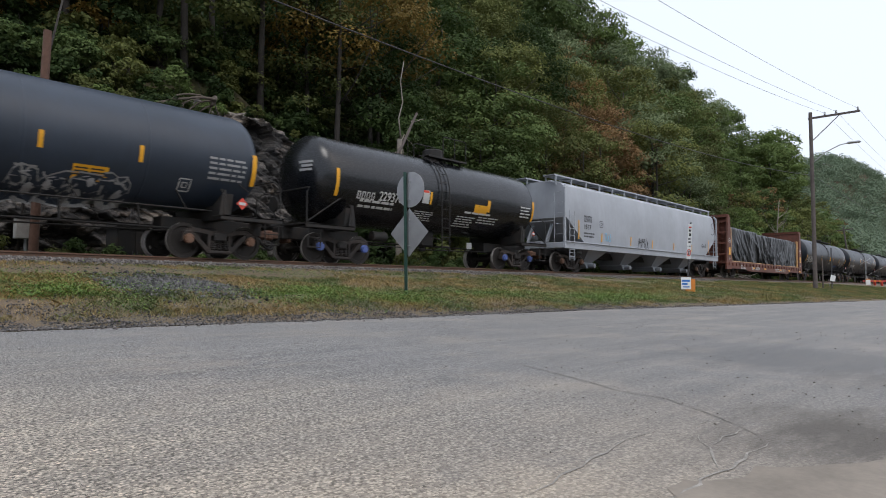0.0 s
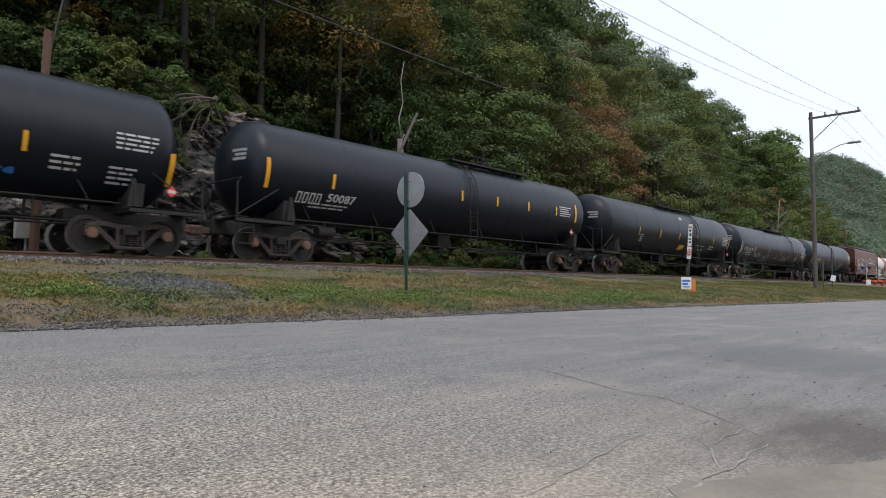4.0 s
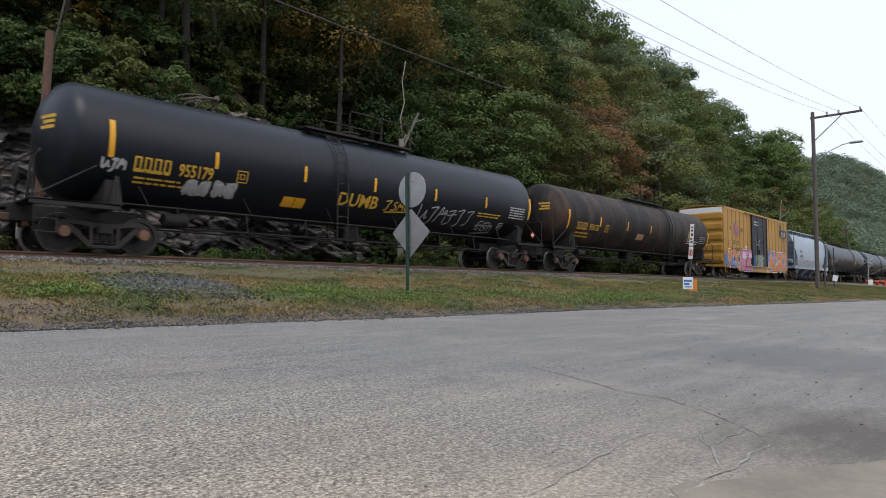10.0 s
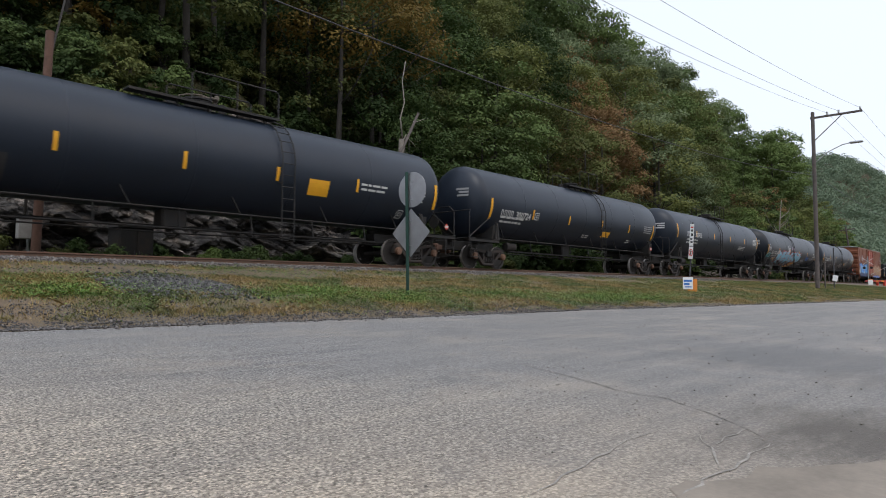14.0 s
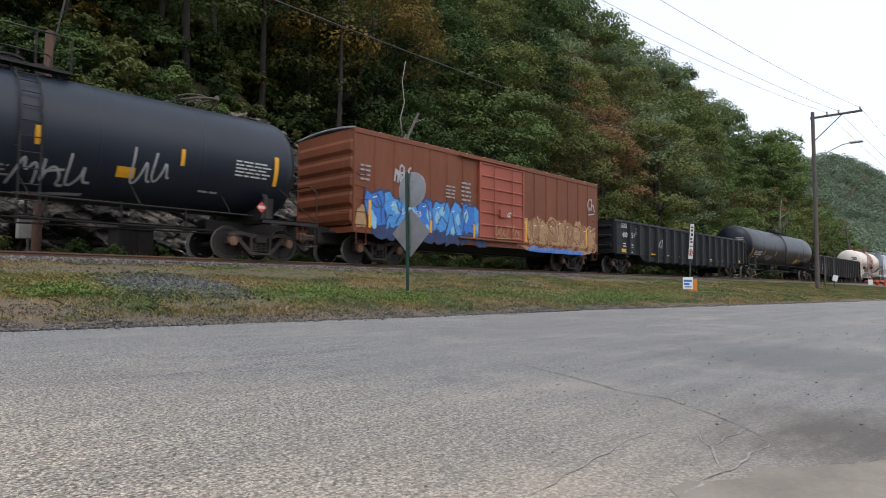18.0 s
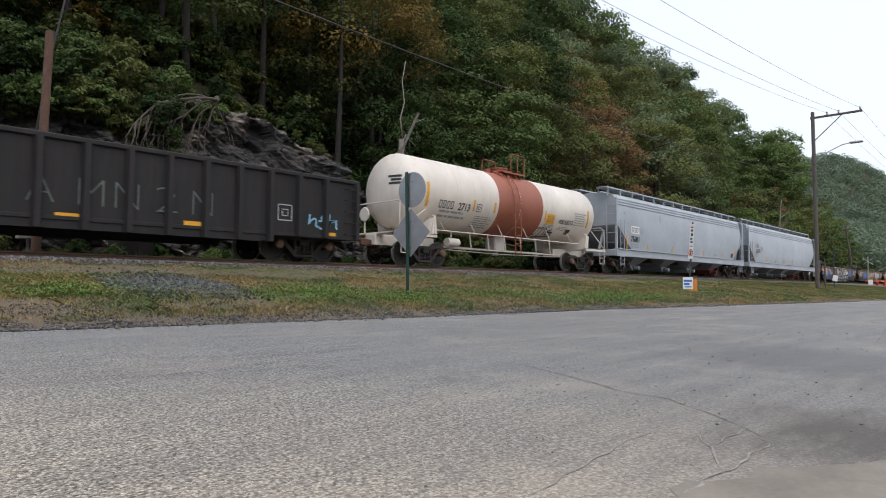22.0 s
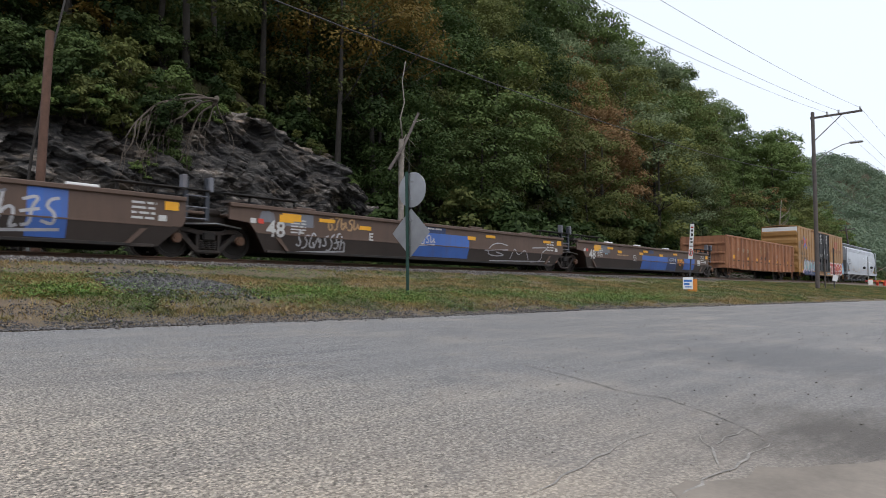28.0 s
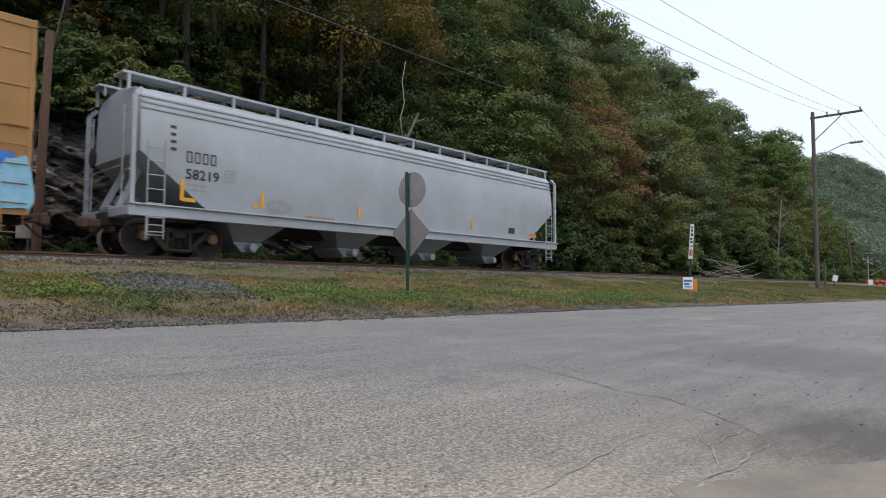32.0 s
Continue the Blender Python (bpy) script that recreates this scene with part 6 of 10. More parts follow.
# ================= covered hoppers =================
def hopper_car(s0, s1, label, mat, over=2.0, bays=4, top=4.35, eave=4.05, half=1.58, cut_top=2.9, cut_run=1.9, sill=(1.0, 1.3), ribs=0,
               band=True, walk=.3, walk_mat=None, tank_end=0, dark=None, over1=None, end_in=.75, bulge=.0, ends_red=False):
    c = Car("covered_hopper", s0, s1, label, "hopper car", over, over if over1 is None else over1)
    xa, xb = c.a + end_in, c.b - end_in
    c.side = lambda z: -(half - .16 * max(0.0, (2.9 - z) / (2.9 - sill[1])) ** 2 - .05 * max(0.0, (z - 3.2) / (eave - 3.2)) ** 2)
    if bulge:
        c.side = lambda z: -(half - bulge * min(1.2, abs(z - 2.3) / 1.75) ** 2.2)
    xs = [xa, xa + .02, xa + .25, xa + .5, xa + .8, xa + 1.1, xa + 1.4, xa + 1.7, xa + cut_run, xa + cut_run + .4]
    xs += list(np.linspace(xa + cut_run + 1, xb - cut_run - 1, 16))
    xs += [xb - (x - xa) for x in xs[:10]][::-1]
    xs = sorted(set(round(float(x), 4) for x in xs))
    P = []
    for x in xs:
        d = min(x - xa, xb - x)
        t = max(0, min(1, d / cut_run))
        zb = cut_top - .35 + (sill[0] + .2 - cut_top + .35) * t
        zs = max(zb, cut_top + (sill[0] - cut_top) * (t ** 1.7 if t < 1 else 1))
        row = [(0, zb)]
        row.append((-half * .98, zb if zs - zb < .01 else zb))
        for k in range(13):
            z = max(zb, sill[0] + .2 + (eave - sill[0] - .2) * k / 12)
            row.append((c.side(z), z))
        row += [(c.side(eave) + .1, eave + .1), (c.side(eave) * .78, top - .1), (-.5, top), (0, top + .01)]
        full = [(x, y, z) for y, z in row] + [(x, -y, z) for y, z in row[::-1][1:]]
        P.append(full)
    b = Build().grid(P)
    nrow = len(P[0])
    b.f += [tuple(range(nrow)), tuple((len(P) - 1) * nrow + k for k in range(nrow))]
    b.m += [0, 0]
    body = c.add("body", b, mat, smooth=35)
    if band:
        for k in range(3):
            z = eave - .08 - k * .15
            b = Build().box(xa + .02, xb - .02, c.side(z) - .035, c.side(z) + .04, z - .035, z + .035, .012)
            c.add("side_rib", b, mat, parent=body)
    if ribs:
        for k in range(ribs):
            x = xa + (xb - xa) * (k + .5) / ribs
            c.add("panel_seam", Build().box(x - .02, x + .02, -half - .006, -half + .01, sill[1], eave, .003), mat, parent=body)
    # sills
    for s in (-1, 1):
        b = Build().box(c.a + .5, c.b - .5, s * (half + .05) - .05, s * (half + .05) + .05, sill[0], sill[1], .015)
        b.box(c.a + .5, c.b - .5, s * (half + .04) - .13, s * (half + .04) + .13, sill[1] - .02, sill[1] + .02, .006)
        c.add("side_sill", b, mat)
    c.add("centre_sill", Build().box(c.a + .4, c.b - .4, -.3, .3, .75, 1.1, .02), M_UNDER)
    # corner posts, end framing, ladders
    for s, e, xe in ((-1, c.a + .5, xa), (1, c.b - .5, xb)):
        for ys in (-1, 1):
            b = Build().bar((e + (-s) * .07, ys * (half + .03), sill[0]), (e + (-s) * .07, ys * (half + .03), eave - .15), .1, .09)
            b.bar((e + (-s) * .07, ys * (half + .03), eave - .15), (xe, ys * (half - .05), eave + .05), .1, .09)
            c.add("corner_post", b, mat)
            c.add("end_brace", Build().bar((e - s * .15, ys * .55, sill[1]), (xe - s * .4, ys * .55, cut_top - .6), .14, .1), mat)
        c.add("end_sill", Build().box(min(e, e - s * .3), max(e, e - s * .3), -half, half, sill[0] + .02, sill[1] - .03, .02), mat)
        c.add("bolster_plate", Build().box(s * c.h - .25, s * c.h + .25, -half + .05, half - .05, .86, 1.05, .02), M_UNDER)
        c.add("slope_frame", Build().box(min(e, xe), max(e, xe), -.3, .3, sill[1] - .1, sill[1] + .05, .02), dark or mat)
        c.ladder(e - s * .62, sill[0] - .55, min(cut_top, 2.9) - .05, -half - .09, .42, 7, mat=mat)
        b = Build()
        for k in range(6):
            z = sill[1] + .35 + k * .5
            b.tube([(e - s * .02, -half + .05, z), (e - s * .02, -half + .5, z)], .016, 5)
            b.tube([(e - s * .02, half - .05, z), (e - s * .02, half - .5, z)], .016, 5)
        b.tube([(e - s * .02, -half + .5, sill[1]), (e - s * .02, -half + .5, eave - .3)], .02, 5)
        b.tube([(e - s * .02, half - .5, sill[1]), (e - s * .02, half - .5, eave - .3)], .02, 5)
        b.tube([(e - s * .02, -half + .5, sill[1] + 1.0), (e - s * .02, half - .5, sill[1] + 1.0)], .02, 5)
        c.add("end_ladder", b, mat)
        b = Build()
        b.tube([(e - s * .45, -half - .06, sill[0]), (e - s * .45, -half - .06, sill[0] - .45), (e - s * .85, -half - .06, sill[0] - .45), (e - s * .85, -half - .06, sill[0])], .018, 5)
        b.tube([(e - s * .45, -half - .06, sill[0] - .2), (e - s * .85, -half - .06, sill[0] - .2)], .014, 5)
        c.add("sill_step", b, mat)
    if tank_end:
        s = tank_end
        e = c.a if s < 0 else c.b
        c.add("air_reservoir", Build().lathe([(-.45, .05), (-.4, .22), (.4, .22), (.45, .05)], "y", 18, (e - s * 1.25, -.85, sill[1] + .45)), mat, smooth=40)
    c.add("brake_cylinder", Build().lathe([(-.3, .05), (-.28, .16), (.28, .16), (.3, .05)], "x", 14, (c.a + 1.35, .75, sill[1] + .3)), mat, smooth=40)
    c.add("brake_wheel", Build().lathe([(c.a + .38, .24), (c.a + .4, .27), (c.a + .43, .24)], "x", 18, (0, .7, 2.6)), M_UNDER)
    # roof: running boards on stands, hatch covers
    wm = walk_mat or mat
    for s in (-1, 1):
        b = Build()
        b.box(c.a + .45, c.b - .45, s * .82 - .3, s * .82 + .3, eave + walk + .22, eave + walk + .25, 0)
        for ys in (s * .82 - .3, s * .82 + .3):
            b.bar((c.a + .45, ys, eave + walk + .22), (c.b - .45, ys, eave + walk + .22), .07, .03)
        rb_ = c.add("running_board", b, wm)
        m = int((c.b - c.a) / 1.45)
        for k in range(m + 1):
            x = c.a + .6 + (c.b - c.a - 1.2) * k / m
            b = Build().bar((x, s * 1.1, eave + .05), (x, s * 1.1, eave + walk + .22), .07, .06)
            b.bar((x, s * .55, top - .05), (x, s * .55, eave + walk + .22), .05, .05)
            b.bar((x, s * 1.1, eave + walk + .2), (x, s * .55, eave + walk + .2), .05, .05)
            c.add("board_stand", b, wm, parent=rb_)
    m = 5 if bays > 3 else 4
    for k in range(m):
        x0 = xa + .6 + (xb - xa - 1.2) * k / m
        c.add("roof_hatch", Build().box(x0 + .08, x0 + (xb - xa - 1.2) / m - .08, -.32, .32, top - .02, top + .16, .04), wm)
    # hopper bays with their outlet gates
    run = xb - xa - 2 * cut_run + .6
    for k in range(bays):
        x0 = xa + cut_run - .3 + run * k / bays
        x1 = x0 + run / bays
        cx, wd = (x0 + x1) / 2, (x1 - x0) / 2 * .96
        b = Build()
        ring = lambda hw, hy, z: [(cx - hw, -hy, z), (cx + hw, -hy, z), (cx + hw, hy, z), (cx - hw, hy, z)]
        b.add(ring(min(wd, 1.12), half - .16, sill[0] + .22) + ring(.42, .6, .5), [(0, 1, 5, 4), (1, 2, 6, 5), (2, 3, 7, 6), (3, 0, 4, 7), (4, 5, 6, 7), (3, 2, 1, 0)])
        hb = c.add("hopper_bay", b, dark or mat)
        b = Build().box(cx - .46, cx + .46, -.72, .72, .42, .5, .015)
        b.prism([(cx - .4, .42), (cx - .22, .22), (cx + .22, .22), (cx + .4, .42)], -.7, .7)
        b.lathe([(-1.05, .05), (-1.03, .12), (-.6, .12)], "y", 12, (cx, 0, .34))
        c.add("outlet_gate", b, M_REDGATE if k == bays - 1 and ends_red else mat, parent=hb)
    return c


# ================= boxcars =================
def box_car(s0, s1, label, mat, over, top=5.07, half=1.56, floor=.84, sillz=.48, doors=(), door_mat=None, roof_mat=None, end_top=None,
            hribs=4, vribs=12, arch=.12, over1=None, grid_ribs=True, ends=None):
    c = Car("boxcar", s0, s1, label, "boxcar", over, over if over1 is None else over1)
    xa, xb = (c.a + .62, c.b - .62) if ends is None else (-c.h - ends, c.h + ends)
    c.side = lambda z: -half - (.072 if z > floor + .02 else .04)
    b = Build()
    b.box(xa, xb, -half - .03, -half + .03, floor, top - .08, 0)
    body = c.add("side_wall", b, mat)
    c.add("side_wall", Build().box(xa, xb, half - .03, half + .03, floor, top - .08, 0), mat)
    c.add("deck", Build().box(xa, xb, -half + .03, half - .03, floor + .1, floor + .2), M_UNDER)
    for s in (-1, 1):
        # side sill that drops between the trucks
        pts = [(xa, floor + .1), (xa, floor - .1), (-c.h + 1.15, floor - .12), (-c.h + 1.6, sillz), (c.h - 1.6, sillz), (c.h - 1.15, floor - .12), (xb, floor - .1), (xb, floor + .1)]
        c.add("side_sill", Build().prism(pts, s * (half - .02), s * (half + .035)), mat)
        c.add("top_chord", Build().box(xa - .02, xb + .02, s * half - .06, s * half + .06, top - .2, top - .02, .015), mat)
    c.add("centre_sill", Build().box(c.a + .45, c.b - .45, -.3, .3, .65, floor + .1, .02), M_UNDER)
    # roof with seam ribs
    rm = roof_mat or mat
    P = [[(x, y, top - .03 + arch * (1 - (y / half) ** 2)) for y in np.linspace(-half - .04, half + .04, 9)] for x in (xa - .03, xb + .03)]
    P2 = [[(x, y, z - .05) for x, y, z in r] for r in P]
    roof = c.add("roof", Build().grid(P).grid(P2, flip=True), rm)
    n = 14
    for k in range(n + 1):
        x = xa + (xb - xa) * k / n
        b = Build().tube([(x, y, top - .02 + arch * (1 - (y / half) ** 2)) for y in np.linspace(-half - .04, half + .04, 9)], .035, 5)
        c.add("roof_rib", b, rm, parent=roof)
    # ends: corrugated
    for s, e in ((-1, xa), (1, xb)):
        b = Build()
        rows = [(floor - .1, 0)]
        nz = hribs + 1
        for k in range(nz):
            z0 = floor + .1 + (top - floor - .45) * k / nz
            dz = (top - floor - .45) / nz
            rows += [(z0 + dz * .12, 0), (z0 + dz * .35, .07), (z0 + dz * .75, .07), (z0 + dz * .97, 0)]
        rows += [(top - .3, 0), (top - .04, 0)]
        P = [[(e + s * d, y, z) for y in (-half, -half * .93, half * .93, half)] for z, d in rows]
        for i, (z, d) in enumerate(rows):
            P[i][0] = (e, -half, z)
            P[i][3] = (e, half, z)
        c.add("end_wall", b.grid(P), mat)
        if end_top:
            c.add("end_panel", Build().box(min(e, e + s * .03), max(e, e + s * .03), -half + .03, half - .03, top - .62, top - .08, .005), end_top, "white painted upper end panel")
        for ys in (-1, 1):
            c.add("corner_post", Build().box(min(e, e - s * .09) - (.02 if s < 0 else 0), max(e, e - s * .09) + (.02 if s > 0 else 0), ys * half - .045, ys * half + .045, floor - .1, top - .05, .012), mat)
        for k in range(5):
            z = floor + .15 + k * .42
            c.add("grab_iron", Build().tube([(e - s * .06, -half, z), (e - s * .06, -half - .09, z), (e - s * .52, -half - .09, z), (e - s * .52, -half, z)], .014, 5), mat)
            c.add("grab_iron", Build().tube([(e + s * .14, -half + .06, z), (e + s * .14, -half + .5, z)], .014, 5), mat)
        b = Build().tube([(e - s * .1, -half - .05, floor), (e - s * .1, -half - .05, floor - .48), (e - s * .5, -half - .05, floor - .48), (e - s * .5, -half - .05, floor)], .018, 5)
        c.add("sill_step", b, mat)
        c.add("end_platform", Build().box(min(e, e + s * .3), max(e, e + s * .3), -.7, .7, floor - .1, floor - .04, .01), M_UNDER)
    # side stiffeners
    span = [(xa, doors[0][0] if doors else xb)] + [(doors[-1][1], xb)] if doors else [(xa, xb)]
    for x0, x1 in span:
        n = max(2, int(round((x1 - x0) / ((xb - xa) / vribs))))
        for k in range(1, n):
            x = x0 + (x1 - x0) * k / n
            c.add("side_rib", Build().prism([(x - .06, -half - .03), (x - .03, -half - .07), (x + .03, -half - .07), (x + .06, -half - .03)], floor + .05, top - .2, 0, "xy"), mat, parent=body)
        if grid_ribs:
            for zf in (.22, .43, .64, .82):
                z = floor + (top - floor) * zf
                for k in range(n):
                    u0, u1 = x0 + (x1 - x0) * k / n + .07, x0 + (x1 - x0) * (k + 1) / n - .07
                    c.add("panel_rib", Build().box(u0, u1, -half - .05, -half - .025, z - .02, z + .02, .008), mat, parent=body)
    for d0, d1, z0, z1 in doors:
        b = Build().box(d0, d1, -half - .1, -half - .03, z0, z1, .012)
        dr = c.add("door", b, door_mat)
        n = 6
        for k in range(n + 1):
            z = z0 + .06 + (z1 - z0 - .12) * k / n
            c.add("door_rib", Build().prism([(-half - .1, z - .04), (-half - .14, z - .02), (-half - .14, z + .02), (-half - .1, z + .04)], d0 + .08, d1 - .08, 0, "yz"), door_mat, parent=dr)
        for x in (d0 + .04, d1 - .04):
            c.add("door_edge", Build().box(x - .05, x + .05, -half - .15, -half - .06, z0, z1, .012), door_mat, parent=dr)
        b = Build()
        for fx in (.3, .7):
            x = d0 + (d1 - d0) * fx
            b.tube([(x, -half - .17, z0 + .1), (x, -half - .17, z1 - .1)], .02, 6)
        b.box(d0 + (d1 - d0) * .42, d0 + (d1 - d0) * .58, -half - .2, -half - .12, z0 + .9, z0 + 1.25, .02)
        c.add("door_latch", b, door_mat, parent=dr)
    if doors:
        d0, d1, z0, z1 = doors[0][0], doors[-1][1], doors[0][2], doors[0][3]
        for z in (z0 - .05, z1 + .04):
            c.add("door_track", Build().box(d0 - (d1 - d0) * .4, d1 + .1, -half - .17, -half - .03, z - .035, z + .035, .01), mat)
    c.add("brake_rod", Build().tube([(-c.h + 1.2, -.4, .55), (c.h - 1.2, -.4, .55)], .022, 5), M_UNDER)
    c.xa, c.xb = xa, xb
    return c


# ================= gondolas =================
def gondola_car(s0, s1, label, mat, top=2.8, floor=1.04, belly=.72, over=2.4, half=1.58, ribs=14, rib_mat=None, over1=None, wavy=True, in_mat=None, post_at=0.0, seam=None):
    c = Car("gondola_car", s0, s1, label, "gondola car", over, over if over1 is None else over1)
    xa, xb = c.a + .6, c.b - .6
    c.side = lambda z: -half - .022
    c.xa, c.xb = xa, xb
    for s in (-1, 1):
        b = Build()
        pts = [(xa, top - .05), (xa, floor), (-c.h + 1.2, floor), (-c.h + 1.8, belly), (c.h - 1.8, belly), (c.h - 1.2, floor), (xb, floor), (xb, top - .05)]
        b.prism(pts, s * half - .02, s * half + .02)
        sd = c.add("side_wall", b, mat)
        c.add("top_chord", Build().box(xa - .03, xb + .03, s * half - .09, s * half + .09, top - .13, top, .025), mat)
        c.add("bottom_chord", Build().box(xa, xb, s * half - .05, s * half + .05, floor - .03, floor + .07, .012), mat)
        if seam:
            c.add("seam_flange", Build().box(xa, xb, s * half - .03, s * half + .06, seam - .02, seam + .02, .008), mat, parent=sd)
            # dark strip just below the flange
            c.add("grime_line", Build().box(xa, xb, s * half - .026, s * half + .026, seam - .07, seam - .02), M_UNDER, parent=sd)
        for k in range(ribs + 1):
            pitch = (xb - xa) / ribs
            x = xa + .08 if k == 0 else xb - .08 if k == ribs else post_at + pitch * (k - round((post_at - xa) / pitch))
            zb = floor if abs(x) > c.h - 1.2 else belly - (.08 if wavy else 0)
            o = s * (half + .02)
            c.add("side_post", Build().prism([(x - .11, o), (x - .06, o + s * .15), (x + .06, o + s * .15), (x + .11, o)], zb, top - .1, 0, "xy"), mat, parent=sd)
    for s, e in ((-1, xa), (1, xb)):
        b = Build().box(e - .03, e + .03, -half, half, floor, top - .03)
        for k in range(3):
            z = floor + .3 + (top - floor) * k / 3.4
            b.box(min(e, e + s * .12), max(e, e + s * .12), -half + .1, half - .1, z, z + .16, .03)
        c.add("end_wall", b, mat)
        for k in range(5):
            z = floor + .15 + k * .36
            c.add("grab_iron", Build().tube([(e - s * .1, -half, z), (e - s * .1, -half - .14, z), (e - s * .52, -half - .14, z), (e - s * .52, -half, z)], .014, 5), mat)
            c.add("grab_iron", Build().tube([(e + s * .14, -half + .05, z), (e + s * .14, -half + .45, z)], .014, 5), mat)
        b = Build().tube([(e - s * .1, -half - .05, floor), (e - s * .1, -half - .05, floor - .5), (e - s * .5, -half - .05, floor - .5), (e - s * .5, -half - .05, floor)], .018, 5)
        c.add("sill_step", b, mat)
        c.add("end_platform", Build().box(min(e, e + s * .35), max(e, e + s * .35), -.8, .8, floor - .08, floor - .02, .01), M_UNDER)
        c.add("bolster_plate", Build().box(s * c.h - .2, s * c.h + .2, -half + .05, half - .05, .86, floor, .02), M_UNDER)
    c.add("floor_plate", Build().box(xa, xb, -half, half, floor + .02, floor + .08), in_mat or mat)
    c.add("centre_sill", Build().box(c.a + .45, c.b - .45, -.3, .3, .62, floor, .02), M_UNDER)
    c.add("brake_rod", Build().tube([(-c.h + 1.2, -.5, .62), (c.h - 1.2, -.5, .62)], .022, 5).tube([(-c.h + 1.2, .5, .75), (c.h - 1.2, .5, .75)], .03, 5), M_UNDER)
    return c


# ================= bulkhead flat with a covered load =================
def bulkhead_flat(s0, s1, label):
    c = Car("bulkhead_flatcar", s0, s1, label, "flatcar", 3.95, 3.95)
    m, half = M_FLATRED, 1.58
    c.side = lambda z: -half - .045
    xa, xb = c.a + 1.2, c.b - 1.2
    c.add("deck", Build().box(xa, xb, -half + .02, half - .02, 1.02, 1.12, .01), m)
    for s in (-1, 1):
        pts = [(xa, 1.17), (xa, .66), (-c.h + 1.3, .66), (-c.h + 2.1, .54), (c.h - 2.1, .54), (c.h - 1.3, .66), (xb, .66), (xb, 1.17)]
        sl = c.add("side_sill", Build().prism(pts, s * (half - .03), s * (half + .03)), m)
        for k in range(26):
            x = xa + .5 + (xb - xa - 1) * k / 25
            c.add("stake_pocket", Build().box(x - .06, x + .06, s * (half + .06) - .035, s * (half + .06) + .035, .86, 1.08, .012), m, parent=sl)
        c.add("bottom_flange", Build().box(-c.h + 2.1, c.h - 2.1, s * half - .1, s * half + .1, .51, .55, .008), m)
    c.add("centre_sill", Build().box(c.a + .4, c.b - .4, -.35, .35, .55, 1.02, .02), M_UNDER)
    for s, e in ((-1, xa), (1, xb)):
        i0 = e - s * 1.05
        for ys in (-1, 1):
            pts = [(e, .6), (i0, .6), (i0, 1.2), (e - s * .82, 4.35), (e - s * .55, 4.5), (e - s * .38, 4.5)]
            b = Build().prism(pts, ys * half - .06, ys * half + .06)
            c.add("bulkhead_side", b, m)
        b = Build()
        P = [[(i0 + s * .03 + s * .25 * t, y, 1.15 + 3.2 * t) for y in (-half, 0, half)] for t in (0, .5, 1)]
        b.grid(P)
        P = [[(i0 + s * .09 + s * .25 * t, y, 1.15 + 3.2 * t) for y in (-half, 0, half)] for t in (0, .5, 1)]
        b.grid(P, flip=True)
        c.add("bulkhead_wall", b, m)
        for y in (-.9, 0, .9):
            pts = [(e - s * .1, .9), (i0, .9), (i0 + s * .25, 4.3), (e - s * .5, 4.3)]
            c.add("bulkhead_web", Build().prism(pts, y - .04, y + .04), m)
        for z in (1.6, 2.4, 3.2, 4.0):
            xo = e - s * (.1 + .4 * (z - .9) / 3.4)
            c.add("bulkhead_beam", Build().box(min(xo, xo - s * .1), max(xo, xo - s * .1), -half, half, z, z + .12, .02), m)
        c.add("bulkhead_cap", Build().prism([(e - s * .36, -half), (e - s * .84, -half), (e - s * .84, half), (e - s * .36, half)], 4.36, 4.56, 0, "xy"), m)
        for k in range(9):
            z = .8 + k * .4
            c.add("grab_iron", Build().tube([(e - s * .02 - s * .045 * k, -half + .2, z), (e - s * .02 - s * .045 * k, -half + .65, z)], .016, 5), m)
        c.patch("reflective_panel", min(e - s * .45, e - s * .8), max(e - s * .45, e - s * .8), 1.62, 2.16, M_YELLOW, off=.02)
        sx = e - s * .62
        ring = [(sx + .17 * math.cos(t), 2.65 + .17 * math.sin(t)) for t in np.linspace(0, 6.283, 15)]
        c.strokes("round_stencil", [ring, [(sx - .17, 2.65), (sx + .17, 2.65)]], M_WHITE, .04, off=.02)
        c.bars("small_print", sx - .2, sx + .2, 1.25, 1.4, 2, M_WHITE, off=.02, seed=5, words=1)
    # the load: stacks under a black cover, timber at both ends
    la, lb = xa + 1.2, xb - 1.2
    rng = np.random.RandomState(5)
    n, seg = 330, 60
    xs = np.linspace(la, lb, n)
    topz = 3.56 + .12 * (fbm(xs * 1.2, xs * 0, 61) - .5) + np.where(xs < -2.6, .14, 0)
    P = []
    for i, x in enumerate(xs):
        row = []
        for j in range(seg + 1):
            u = j / seg
            if u < .36:
                y, z = -1.42, 1.17 + (topz[i] - 1.17) * u / .36
            elif u > .64:
                y, z = 1.42, 1.17 + (topz[i] - 1.17) * (1 - u) / .36
            else:
                y, z = -1.42 + 2.84 * (u - .36) / .28, topz[i] + .03 * math.sin((u - .36) / .28 * 3.14)
            hang = (topz[i] - z) / 2.4
            fold = float(fbm(np.array([x * 0.6 + z * .5]), np.array([z * .6 - x * .3]), 62)[0] - .5)
            loose = 1.0 if -3 < x < 5 else .35
            # sparse sharp creases run slantwise down from the tie points
            sl = .8 if x < 1 else -.7
            crease = 1 - 2.4 * abs(float(fbm(np.array([x * 1.1 + z * sl]), np.array([z * .35 - x * .1]), 64, 2)[0]) - .5)
            crease2 = 1 - 2.4 * abs(float(fbm(np.array([x * 2.3 + z * sl * 1.8]), np.array([z * .8]), 65, 2)[0]) - .5)
